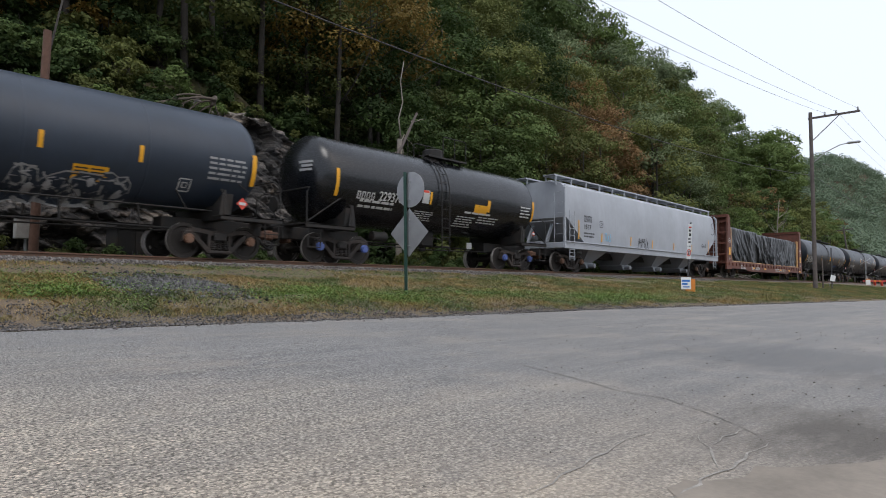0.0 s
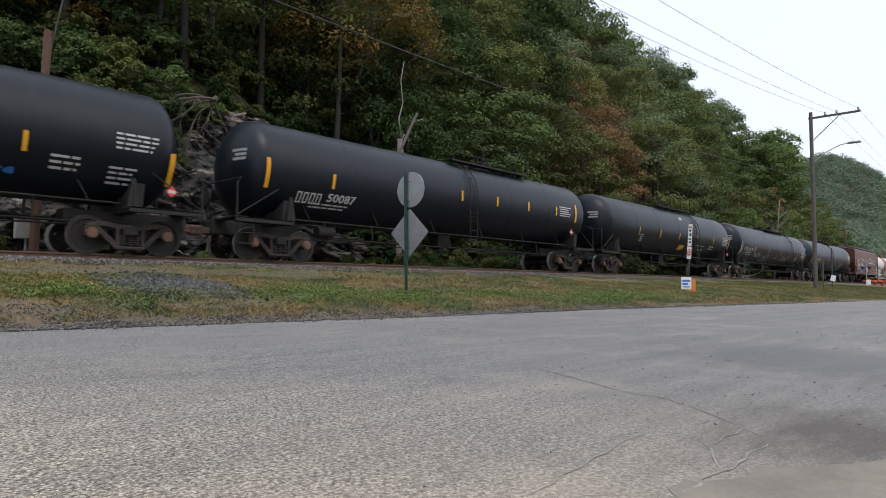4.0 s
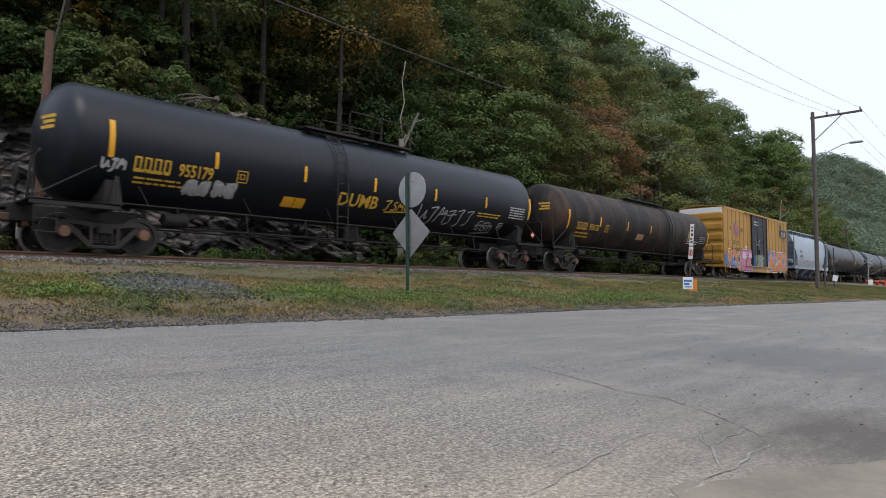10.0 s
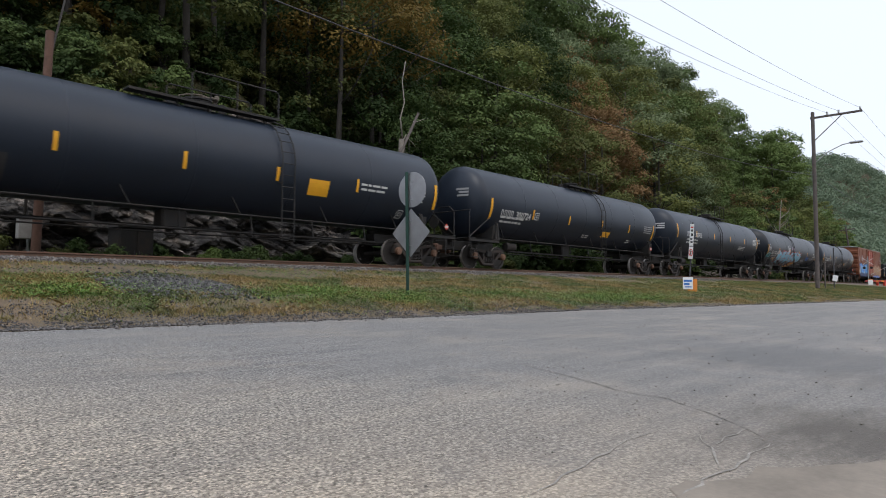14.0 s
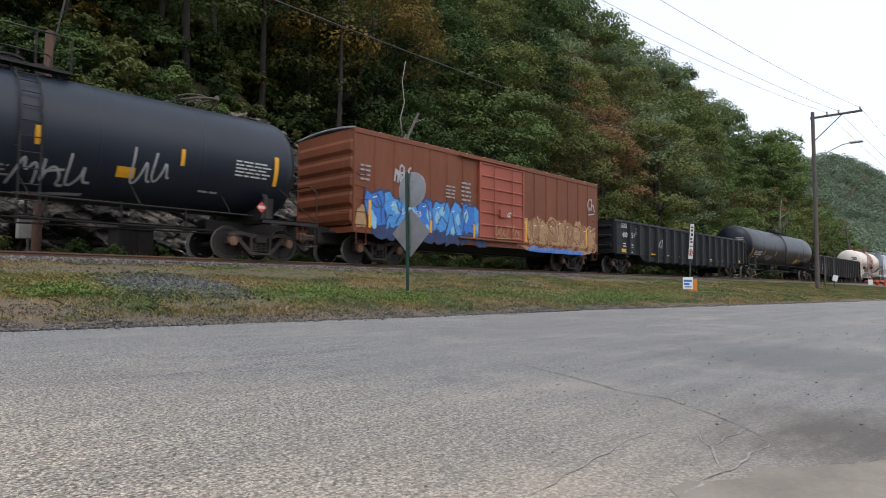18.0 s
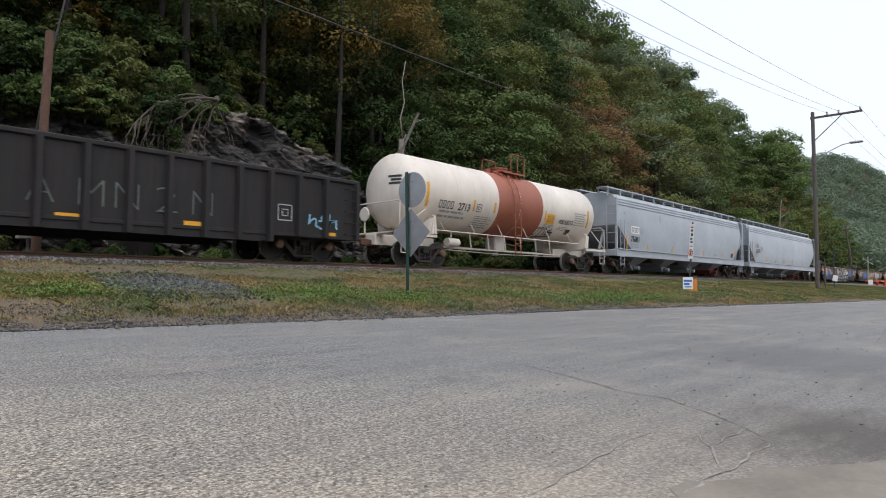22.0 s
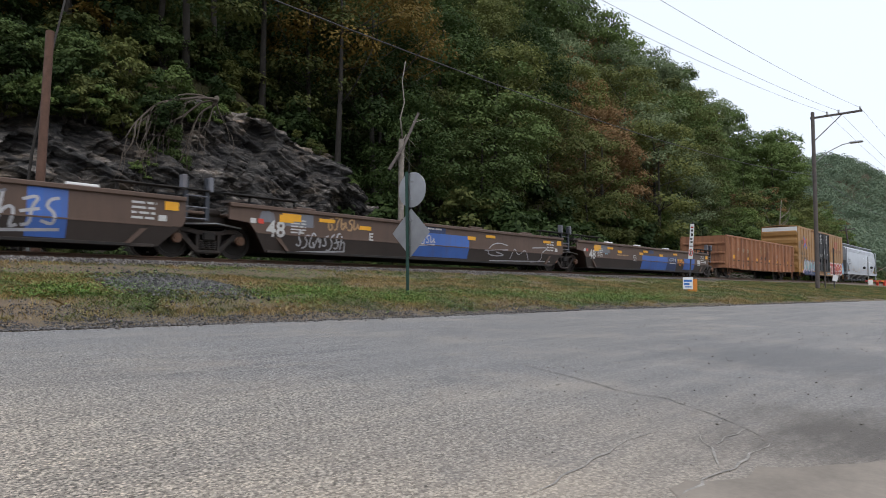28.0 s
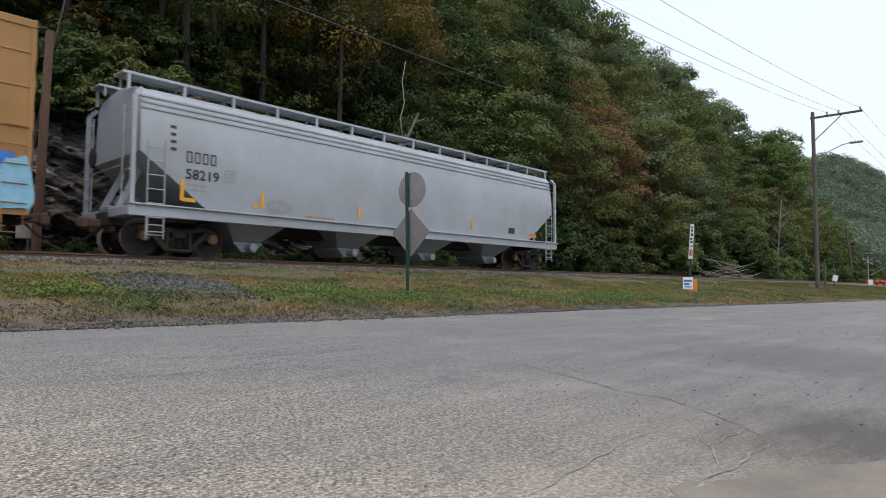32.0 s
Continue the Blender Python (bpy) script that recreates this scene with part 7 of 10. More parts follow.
            dy = fold * .2 + (.12 * max(0, crease) ** 5 + .08 * max(0, crease2) ** 5) * max(loose, .6) * (.5 + hang)
            row.append((x, y + (dy if y > 0 else -dy) * (1 if u < .36 or u > .64 else 0), z + (dy * .35 if .36 <= u <= .64 else 0)))
        P.append(row)
    c.add("load_cover", Build().grid(P), M_TARP, "crumpled black plastic load cover", smooth=True)
    c.add("load_end", Build().box(la - .12, la + .05, -1.38, 1.38, 1.17, 3.66, .02), M_HOPBLUE)
    c.add("load_end", Build().box(lb - .05, lb + .12, -1.38, 1.38, 1.17, 3.5, .02), M_HOPBLUE)
    for x in (la - .2, la + .08, lb - .06, lb + .22):
        c.add("upright_timber", Build().box(x - .07, x + .07, -1.55, -1.46, 1.15, 3.62, .012), M_LUMBER)
    c.add("side_timber", Build().box(la - .2, lb + .2, -1.58, -1.46, 1.13, 1.22, .012), M_LUMBER)
    for k in range(11):
        x = la + .8 + (lb - la - 1.6) * k / 10
        c.add("tie_strap", Build().bar((x, -1.53, 1.15), (x, -1.5, 3.6), .04, .006), M_HOSE)
    c.bars("data_lines", -c.h + .3, -c.h + 1.5, .62, .92, 3, M_WHITE, seed=2, words=1)
    for k, x in enumerate((-c.h + 3, -1.5, 2.8, 5.5, 9)):
        c.patch("reflective_strip", x, x + .5, .72, .84, M_YELLOW)
    c.glyphs(2, -4.6, -4.1, .66, .24, M_WHITE, "owner's mark in plain blocks")
    c.letters("262049", -3.2, .66, .24, M_WHITE)
    c.glyphs(12, 1.6, 4.6, .64, .22, M_WHITE, "company name in plain blocks")
    return c


# ================= articulated well cars =================
def well_unit(s0, s1, label, cars, first, last, seed):
    """One deep well slung between two shared trucks."""
    c = Car("well_car", s0, s1, label, "well car", 2.0 if first else .0, 2.0 if last else .0, trucks=False, couplers=(first, last))
    r = random.Random(seed)
    if first:
        c.truck(-c.h)
    c.truck(c.h)
    half, m = 1.5, M_WELL
    c.side = lambda z: -half - .03 + max(0, .74 - z) * .3
    top, bot = 1.52, .22
    xl, xr = -c.h + .35, c.h - .86
    for s in (-1, 1):
        pts = [(xl, top - .05), (xl, 1.06), (-c.h + .96, 1.0), (-c.h + 1.17, .74), (c.h - .96, .74), (c.h - .89, .83), (xr, .95), (xr, top - .05)]
        sd = c.add("side_wall", Build().prism(pts, s * half - .03, s * half + .03), m)
        lo = Build().prism([(-c.h + 1.17, .74), (-c.h + 1.55, bot), (c.h - 1.5, bot), (c.h - .96, .74)], s * half - .03, s * half + .03)
        lo.v = [(x, y - s * (.74 - z) * .3, z) for x, y, z in lo.v]
        # darker than the upper side: the shade of the lean is in the colour
        c.add("lower_side", lo, M_WELLDARK, "inward-leaning lower side, its shade put into a darker colour", parent=sd)
        c.add("top_chord", Build().box(xl, xr, s * half - .09, s * half + .07, top - .12, top, .02), m, parent=sd)
        c.add("bottom_flange", Build().box(-c.h + 1.6, c.h - 1.6, s * (half - .16) - .09, s * (half - .16) + .09, bot - .03, bot + .05, .01), M_WELLDARK, parent=sd)
        c.add("fold_line", Build().box(-c.h + 1.2, c.h - 1.2, s * (half + .03) - .008, s * (half + .03) + .008, .72, .76, .003), m, parent=sd)
    c.add("floor", Build().box(-c.h + 2.2, c.h - 2.2, -half, half, .2, .26).box(-c.h + 2.2, c.h - 2.2, -.15, .15, .26, .36), M_UNDER)
    for s in (-1, 1):
        b = Build()
        x0, x1 = sorted((s * (c.h - 1.3), s * (c.h - 2.2)))
        b.prism([(s * (c.h - 1.35), 1.1), (s * (c.h - 2.2), .25), (s * (c.h - 2.3), .25), (s * (c.h - 1.5), 1.2)], -half, half)
        x0, x1 = sorted((s * (c.h - .3), s * (c.h - 1.6)))
        b.box(x0, x1, -.45, .45, .86, 1.2, .04)
        b.box(x0, x1, -half + .05, half - .05, 1.12, 1.2, .02)
        c.add("end_bulkhead", b, m)
        b = Build()
        for ys in (-half + .12,):
            x0, x1 = sorted((s * (c.h - .2), s * (c.h - 2.6)))
            b.box(x0, x1, ys - .16, ys + .16, top + .22, top + .255, .008)
            for x in np.linspace(x0 + .1, x1 - .1, 4):
                b.bar((x, ys, top - .05), (x, ys, top + .22), .05, .05)
        c.add("walkway", b, M_UNDER)
        if (s < 0 and first) or (s > 0):
            d0, d1 = (-.82, -.24) if s > 0 else (-.12, .32)
            for dx in (d0, d1):
                gp = c.add("guide_post", Build().bar((s * c.h + dx, -half + .1, .95), (s * c.h + dx, -half + .1, 2.1), .11, .1), M_WELLPOST if r.random() < .7 else m, "dark blue-grey steel post")
                o = -.07 if dx == d0 else .07
                c.add("post_head", Build().box(s * c.h + dx + o - .06, s * c.h + dx + o + .06, -half - .02, -half + .2, 1.72, 2.12, .015), M_WELLGREY, parent=gp)
            for z in (1.0, 1.3, 1.6):
                c.add("rung", Build().tube([(s * c.h + d0, -half + .06, z), (s * c.h + d1, -half + .06, z)], .02, 6), M_WELLGREY)
        c.add("cross_pipe", Build().lathe([(-.5, .1), (.5, .1)], "x", 12, (s * (c.h - .9), -half + .35, top + .02)), M_UNDER, smooth=True)
    # the articulated joint over the shared truck, its bracket and brake gear
    if not last:
        b = Build().box(c.h - .8, c.h + .5, -1.05, 1.05, .88, 1.22, .05).box(c.h - .4, c.h + .3, -1.2, 1.2, 1.15, 1.34, .05)
        c.add("articulation", b, M_WELLDARK, "dark brown steel casting joining two units")
        c.add("bracket", Build().bar((c.h + .05, -half + .1, 1.28), (c.h + .75, -half + .04, 1.62), .05, .05).bar((c.h + .1, -half + .1, 1.5), (c.h + .8, -half + .1, 1.6), .06, .2), M_WELLDARK)
        c.add("brake_lever", Build().tube([(c.h - .75, -1.28, .86), (c.h + .1, -1.3, .92), (c.h + .85, -1.28, .84)], .022, 5), M_GALV)
    # rub rails, containers' corner guides along the top
    for k in range(4):
        x = -c.h + 3.2 + (2 * c.h - 6.4) * k / 3 + r.uniform(-.5, .5)
        c.add("guide", Build().box(x - .35, x + .35, -half - .02, -half + .12, top, top + .07, .015), M_SIGNWHITE if r.random() < .35 else m)
    # patches of paint, reflectors, stencils
    for k in range(3 + (seed % 2)):
        x = -c.h + 2.4 + k * (2 * c.h - 5) / 3.2
        c.patch("reflective_strip", x + .9, x + 1.5, 1.2, 1.31, M_YELLOW, off=.009)
    c.patch("reflective_panel", -c.h + 2.0, -c.h + 2.65, 1.14, 1.36, M_YELLOW, off=.009)
    for s in (1,):
        c.patch("reflective_panel", c.h - 1.4, c.h - 1.05, 1.14, 1.36, M_YELLOW, off=.009)
    c.patch("paint_patch", -c.h + 2.0, -c.h + 2.0 + r.uniform(.8, 1.6), 1.0, 1.38, M_WELLGREY)
    if not (first):
        c.letters("48", -c.h + 1.8, .66, .48, M_WHITE, "large white numerals", squeeze=.95)
    c.bars("data_lines", -c.h + 2.3, -c.h + 2.85, .75, 1.2, 5, M_WHITE, seed=seed, words=1, ragged=.1)
    c.bars("data_lines", c.h - 2.2, c.h - 1.6, .8, 1.3, 4, M_WHITE, seed=seed + 1, words=1, ragged=.1)
    c.patch("label_red", -c.h + 1.22, -c.h + 1.4, 1.0, 1.14, M_REDSIGN, off=.01)
    c.patch("label_white", -c.h + .98, -c.h + 1.16, 1.0, 1.14, M_WHITE, off=.01)
    c.patch("label_white", c.h - 1.55, c.h - 1.35, .85, 1.0, M_WHITE, off=.01)
    return c
# ================= the train, front to tail =================
c = tank_car(-6.5, 8.52, "dark blue-grey tank car with looping white graffiti outline", M_GREYTANK, R=1.45, zc=2.76, dome=.0)
c.strip(3.02, 2.30, 2.69, 0.1)
c.strip(5.20, 2.29, 2.70, 0.1)
c.strip(8.30, 2.06, 2.93, 0.13)
c.patch("warning_panel", 3.74, 4.52, 1.73, 2.07, M_YELLOW)
c.bars("data_lines", 6.98, 8.10, 2.04, 2.71, 5, M_GREYINK, seed=79, words=1, ragged=.15)
box_mark(c, 6.26, 1.74, .3, M_WHITE)
c.bubble(2.5, 5.1, 1.12, 1.95, 4, M_GREYTANK, M_GREYINK, 16, "hollow pale graffiti letter outlines", inner=M_SILVER)
c.bars("data_lines", 3.78, 4.49, 1.79, 2.01, 3, M_BLACKINK, seed=33, words=1, ragged=.15)
c.diamond(7.92, 1.51, 0.17)
c = tank_car(12.75, 22.3, "glossy black short tank car with white stencils and blue bearing caps", M_BLACKGLOSS, R=1.46, cap=ME_CAPB, dome=.12, platform=1.1, rails=False, tall_dome=True)
head_stencil(c)
c.strip(-5.27, 2.12, 3.00, 0.13)
c.strip(-2.31, 2.28, 2.74, 0.1)
c.strip(-0.98, 2.26, 2.71, 0.1)
c.strip(5.47, 2.12, 3.00, 0.13)
c.patch("notice", -1.40, -1.06, 2.27, 2.75, M_WHITE)
c.patch("notice_head", -1.39, -1.11, 2.65, 2.74, M_REDSIGN)
c.glyphs(4, -4.40, -3.60, 2.13, 0.25, M_WHITE)
c.letters("229370", -2.92, 2.16, 0.32, M_WHITE, width=1.09)
c.bars("data_lines", -4.24, -2.55, 1.78, 2.13, 2, M_WHITE, seed=37, words=1, ragged=.15)
c.bars("data_lines", -1.63, -0.59, 1.64, 1.99, 5, M_WHITE, seed=48, words=1, ragged=.15)
c.patch("warning_panel", 1.54, 2.32, 2.13, 2.50, M_YELLOW)
c.patch("reflective_strip", 2.30, 2.48, 2.26, 2.73, M_YELLOW)
c.bars("data_lines", 1.01, 2.70, 2.03, 2.19, 1, M_WHITE, seed=36, words=1, ragged=.15)
c.bars("data_lines", 0.67, 1.80, 1.56, 1.99, 5, M_WHITE, seed=4, words=1, ragged=.15)
c.bars("data_lines", 1.93, 3.24, 1.76, 2.05, 3, M_WHITE, seed=82, words=1, ragged=.15)
c.bars("data_lines", 4.56, 5.35, 2.17, 2.70, 4, M_WHITE, seed=35, words=1, ragged=.15)
c.patch("label", 2.44, 2.76, 0.81, 1.08, M_WHITE)
c.diamond(5.44, 1.58, 0.12)
c = hopper_car(26.78, 43.4, "light grey four-bay covered hopper with dark graffiti", M_HOPGREY, over=2.0, bays=4, band=False, sill=(1.06, 1.38), bulge=.15)
c.letters("1517", -7.59, 2.09, 0.24, M_BLACKINK, width=0.65)
c.glyphs(4, -7.92, -7.15, 2.44, 0.31, M_BLACKINK)
box_mark(c, -6.39, 2.28, .3, M_BLACKINK)
c.bars("data_lines", -7.94, -6.87, 1.61, 1.92, 2, M_BLACKINK, seed=40, words=1, ragged=.15)
c.strip(-8.44, 1.56, 2.47, 0.1)
c.strip(-6.20, 1.53, 1.97, 0.1)
c.strip(-3.01, 1.51, 1.98, 0.1)
c.strip(-0.32, 1.48, 1.95, 0.1)
c.strip(2.65, 1.52, 1.96, 0.1)
c.strip(5.45, 1.52, 1.97, 0.1)
c.strip(8.27, 1.60, 2.44, 0.1)
c.scrawl("graffiti", -2.13, -0.82, 1.32, 2.16, M_BLACKINK, 50, .05, 3, "black scrawled graffiti")
c.scrawl("graffiti", -5.88, -4.68, 1.04, 1.45, M_BLACKINK, 67, .05, 4, "black scrawled graffiti")
c.scrawl("graffiti", -4.43, -2.88, 1.11, 1.41, M_BLACKINK, 83, .045, 5, "black scrawled letters")
c.scrawl("graffiti", -5.93, -5.20, 1.60, 2.08, M_SKYBLUE, 64, .05, 3, "pale blue tag")
c.scrawl("graffiti", 8.74, 9.63, 2.77, 3.73, M_BLACKINK, 55, .045, 1, "black round tag")
c.scrawl("graffiti", 7.06, 7.91, 1.88, 2.13, M_BLACKINK, 3, .04, 3, "small black tag")
c = bulkhead_flat(49.5, 64.3, "red-brown bulkhead flatcar with a load under black plastic")
c = tank_car(70.4, 86.3, "satin black long tank car with white number and yellow strips", M_BLACK, R=1.52, zc=2.8, dome=.30, platform=2.4, ladder=-1.05)
head_stencil(c)
c.strip(-8.50, 1.77, 2.62, 0.13)
c.strip(-5.38, 2.15, 2.62, 0.1)
c.strip(-2.69, 2.17, 2.62, 0.1)
c.strip(0.02, 2.15, 2.61, 0.1)
c.strip(2.77, 2.16, 2.62, 0.1)
c.strip(5.53, 2.17, 2.61, 0.1)
c.strip(8.77, 1.79, 2.60, 0.13)
c.glyphs(4, -8.07, -7.26, 2.06, 0.32, M_WHITE)
c.letters("784601", -6.28, 2.10, 0.33, M_WHITE, width=1.39)
box_mark(c, -5.03, 2.12, .3, M_WHITE)
c.bars("data_lines", -7.63, -6.96, 1.80, 2.03, 2, M_WHITE, seed=55, words=1, ragged=.15)
c.bars("data_lines", -6.91, -5.67, 1.85, 2.09, 2, M_WHITE, seed=15, words=1, ragged=.15)
c.scrawl("graffiti", -5.41, -4.72, 1.73, 1.96, M_SKYBLUE, 78, .04, 4, "small blue tag")
c.patch("warning_panel", 1.01, 1.75, 2.21, 2.64, M_YELLOW)
c.bars("data_lines", 1.10, 2.00, 1.84, 2.05, 3, M_WHITE, seed=83, words=1, ragged=.15)
c.scrawl("graffiti", 4.49, 5.43, 1.68, 1.83, M_BLUE, 22, .04, 4, "small blue tag")
c.bars("data_lines", 7.39, 8.40, 2.46, 2.92, 4, M_WHITE, seed=31, words=1, ragged=.15)
c.bars("data_lines", 6.05, 6.70, 1.81, 2.20, 3, M_WHITE, seed=76, words=1, ragged=.15)
c.bars("data_lines", 7.30, 7.95, 1.64, 2.10, 4, M_WHITE, seed=14, words=1, ragged=.15)
c.diamond(8.76, 1.62, 0.15)
c = tank_car(90.6, 106.7, "black tank car with a rusty tinge and safety rails", M_BLACK, dome=.3, platform=2.6)
head_stencil(c)
c.strip(-8.77, 2.08, 2.94, 0.13)
c.strip(-6.42, 2.30, 2.76, 0.1)
c.glyphs(4, -7.65, -6.69, 1.79, 0.32, M_WHITE)
c.letters("50087", -5.97, 1.91, 0.25, M_WHITE, width=1.12)
c.bars("data_lines", -7.10, -5.55, 1.64, 1.83, 2, M_WHITE, seed=36, words=1, ragged=.15)
for k in range(5):
    c.strip(-2.5 + k * 2.2, 2.55, 2.95)
c.strip(8.0, 2.35, 3.2, .13)
c.bars("data_lines", 6.6, 7.6, 2.5, 3.0, 5, M_WHITE)
c.diamond(7.6, 1.85, .16)
c = tank_car(110.9, 126.95, "black tank car with a yellow warning panel and ladders", M_BLACK, dome=.12, platform=2.5, ladder=.75)
head_stencil(c)
c.strip(-5.39, 2.21, 2.64, 0.1)
c.strip(-2.64, 2.21, 2.67, 0.1)
c.strip(0.12, 2.19, 2.64, 0.1)
c.strip(2.88, 2.21, 2.65, 0.1)
c.strip(5.86, 2.22, 2.66, 0.1)
c.strip(8.85, 2.01, 2.87, 0.13)
box_mark(c, -5.11, 1.92, .32, M_WHITE)
c.patch("warning_panel", 0.62, 1.38, 1.65, 1.94, M_YELLOW)
c.bars("data_lines", 3.06, 4.66, 1.91, 2.06, 1, M_GREYINK, seed=90, words=1, ragged=.15)
c.bars("data_lines", 3.71, 4.66, 1.63, 1.84, 1, M_GREYINK, seed=24, words=1, ragged=.15)
c.bars("data_lines", 7.59, 8.69, 2.17, 2.77, 6, M_WHITE, seed=52, words=1, ragged=.15)
c.bars("data_lines", 5.43, 6.26, 1.80, 2.09, 2, M_WHITE, seed=32, words=1, ragged=.15)
c.patch("label", 0.52, 0.91, 3.51, 3.69, M_WHITE)
c.diamond(8.39, 1.63, 0.16)
c = tank_car(131.25, 148.35, "black tank car with white scrawled graffiti along its side", M_BLACK, R=1.48, dome=.0, platform=2.0, plat=(-.7, 4.5), ladder=2.25)
head_stencil(c)
c.strip(-9.14, 1.78, 2.64, 0.13)
c.strip(-5.64, 2.08, 2.54, 0.1)
c.strip(-2.17, 2.08, 2.55, 0.1)
c.strip(1.53, 2.09, 2.54, 0.1)
c.strip(4.27, 2.08, 2.54, 0.1)
c.strip(6.65, 2.06, 2.51, 0.1)
c.strip(9.35, 1.72, 2.57, 0.13)
c.glyphs(4, -8.26, -7.47, 2.16, 0.25, M_WHITE)
c.letters("201199", -6.81, 2.10, 0.30, M_WHITE, width=1.03)
box_mark(c, -5.95, 2.14, .3, M_WHITE)
c.bars("data_lines", -8.12, -7.69, 1.79, 2.02, 2, M_WHITE, seed=58, words=1, ragged=.15)
c.bars("data_lines", -7.51, -6.27, 1.75, 2.07, 2, M_WHITE, seed=12, words=1, ragged=.15)
c.scrawl("graffiti", -9.15, -8.74, 1.71, 3.14, M_SKYBLUE, 7, .05, 2, "pale blue sprayed tag")
c.scrawl("graffiti", -5.50, -3.69, 1.74, 2.15, M_SILVER, 30, .045, 7, "silver scrawled graffiti")
c.scrawl("graffiti", -3.03, -1.45, 1.60, 2.07, M_SILVER, 8, .045, 4, "silver scrawled graffiti")
c.scrawl("graffiti", 0.06, 0.91, 1.75, 2.02, M_SILVER, 87, .04, 3, "silver scrawl")
c.scrawl("graffiti", 2.13, 4.32, 1.61, 2.21, M_SILVER, 1, .045, 6, "silver scrawl")
c.bars("data_lines", 8.03, 9.15, 2.03, 2.61, 4, M_WHITE, seed=29, words=1, ragged=.15)
c.bars("data_lines", 6.20, 6.95, 1.71, 2.07, 3, M_WHITE, seed=58, words=1, ragged=.15)
c.scrawl("graffiti", 7.31, 8.34, 1.72, 1.99, M_SILVER, 11, .04, 3, "silver scrawl")
c.patch("placard", 9.80, 10.05, 1.34, 1.59, M_REDSIGN)
c = tank_car(152.6, 169.1, "charcoal grey tank car with red hazard placards", M_CHAR, dome=.1, platform=1.3)
head_stencil(c)
c.strip(-8.95, 1.63, 2.43, 0.13)
c.strip(-5.65, 2.01, 2.41, 0.1)
c.strip(-1.59, 2.03, 2.44, 0.1)
c.strip(1.45, 2.06, 2.42, 0.1)
c.strip(3.12, 2.02, 2.43, 0.1)
c.strip(5.79, 2.00, 2.43, 0.1)
c.glyphs(4, -7.97, -7.09, 2.08, 0.26, M_WHITE)
c.letters("24339", -6.32, 2.06, 0.30, M_WHITE, width=1.09)
box_mark(c, -5.30, 2.05, .28, M_WHITE)
c.bars("data_lines", -7.90, -6.34, 1.74, 2.06, 2, M_WHITE, seed=16, words=1, ragged=.15)
c.scrawl("graffiti", 0.34, 2.62, 1.54, 2.10, M_GREEN, 48, .05, 6, "faded green scrawl")
c.scrawl("graffiti", 3.8, 5.3, 1.5, 2.2, M_SILVER, 81, .05, 5, "silver overlapping tag")
c.scrawl("graffiti", 4.0, 5.2, 1.42, 2.05, M_GREYINK, 82, .04, 4, "silver overlapping tag", off=.0105)
c.patch("red_label", -8.22, -8.05, 1.78, 1.94, M_REDSIGN)
c.strip(9.13, 1.67, 2.45, 0.13)
c.bars("data_lines", 7.67, 8.78, 2.53, 3.06, 3, M_WHITE, seed=31, words=1, ragged=.15)
c.bars("data_lines", 7.69, 8.76, 1.99, 2.52, 5, M_GREYINK, seed=27, words=1, ragged=.15)
c.diamond(8.51, 1.54, 0.2)
c.patch("red_label", 8.30, 8.47, 1.86, 1.97, M_REDSIGN)
c.patch("label", 8.56, 8.85, 1.24, 1.31, M_WHITE)
c = hopper_car(173.2, 186.45, "mineral brown covered hopper with white lettering and graffiti", M_HOPRED, over=1.9, bays=3, sill=(1.05, 1.3), walk=.22, walk_mat=M_WELLGREY, band=False, dark=M_UNDER)
c.glyphs(4, -5.94, -4.84, 2.59, 0.39, M_WHITE)
c.letters("496508", -5.24, 2.04, 0.44, M_WHITE, width=1.38)
c.glyphs(4, 2.14, 5.97, 2.80, 0.37, M_WHITE)
c.patch("underline", 1.83, 5.67, 2.56, 2.66, M_WHITE)
box_mark(c, -3.53, 2.40, .32, M_WHITE)
c.scrawl("graffiti", -5.27, -4.16, 1.72, 2.05, M_SILVER, 63, .035, 5, "thin silver scrawl")
c.bars("data_lines", -5.99, -5.19, 1.51, 1.77, 2, M_GREYINK, seed=50, words=1, ragged=.15)
c.bars("data_lines", -4.53, -4.18, 1.58, 1.81, 3, M_GREYINK, seed=56, words=1, ragged=.15)
c.bars("data_lines", -5.94, -5.36, 3.61, 3.76, 2, M_GREYINK, seed=58, words=1, ragged=.15)
c.bubble(-3.84, -1.32, 1.23, 2.35, 4, M_NAVY, M_SIGNWHITE, 34, "dark blue graffiti letters outlined in white")
c.patch("spray_field", -2.29, -1.88, 1.27, 2.32, M_PINK)
c.scrawl("graffiti", -1.22, -0.54, 1.50, 2.02, M_NAVY, 41, .09, 1, "dark blue scroll")
c.bubble(0.14, 1.09, 1.47, 2.01, 3, M_SKYBLUE, M_SIGNWHITE, 3, "small pale blue letters")
c.patch("reflective_strip", -7.30, -6.79, 1.26, 1.40, M_YELLOW)
c.patch("reflective_strip", -6.37, -5.88, 1.26, 1.40, M_YELLOW)
c.patch("reflective_strip", -3.99, -3.70, 1.26, 1.39, M_YELLOW)
c.patch("reflective_strip", -1.50, -1.03, 1.28, 1.43, M_YELLOW)
c.patch("reflective_strip", 0.89, 1.38, 1.26, 1.42, M_YELLOW)
c.patch("reflective_strip", 3.12, 3.63, 1.48, 1.64, M_YELLOW)
c.patch("reflective_strip", 3.38, 3.90, 1.25, 1.38, M_YELLOW)
c.patch("reflective_strip", 5.85, 6.35, 1.29, 1.45, M_YELLOW)
c.patch("red_label", -6.70, -6.52, 1.53, 1.65, M_REDSIGN)
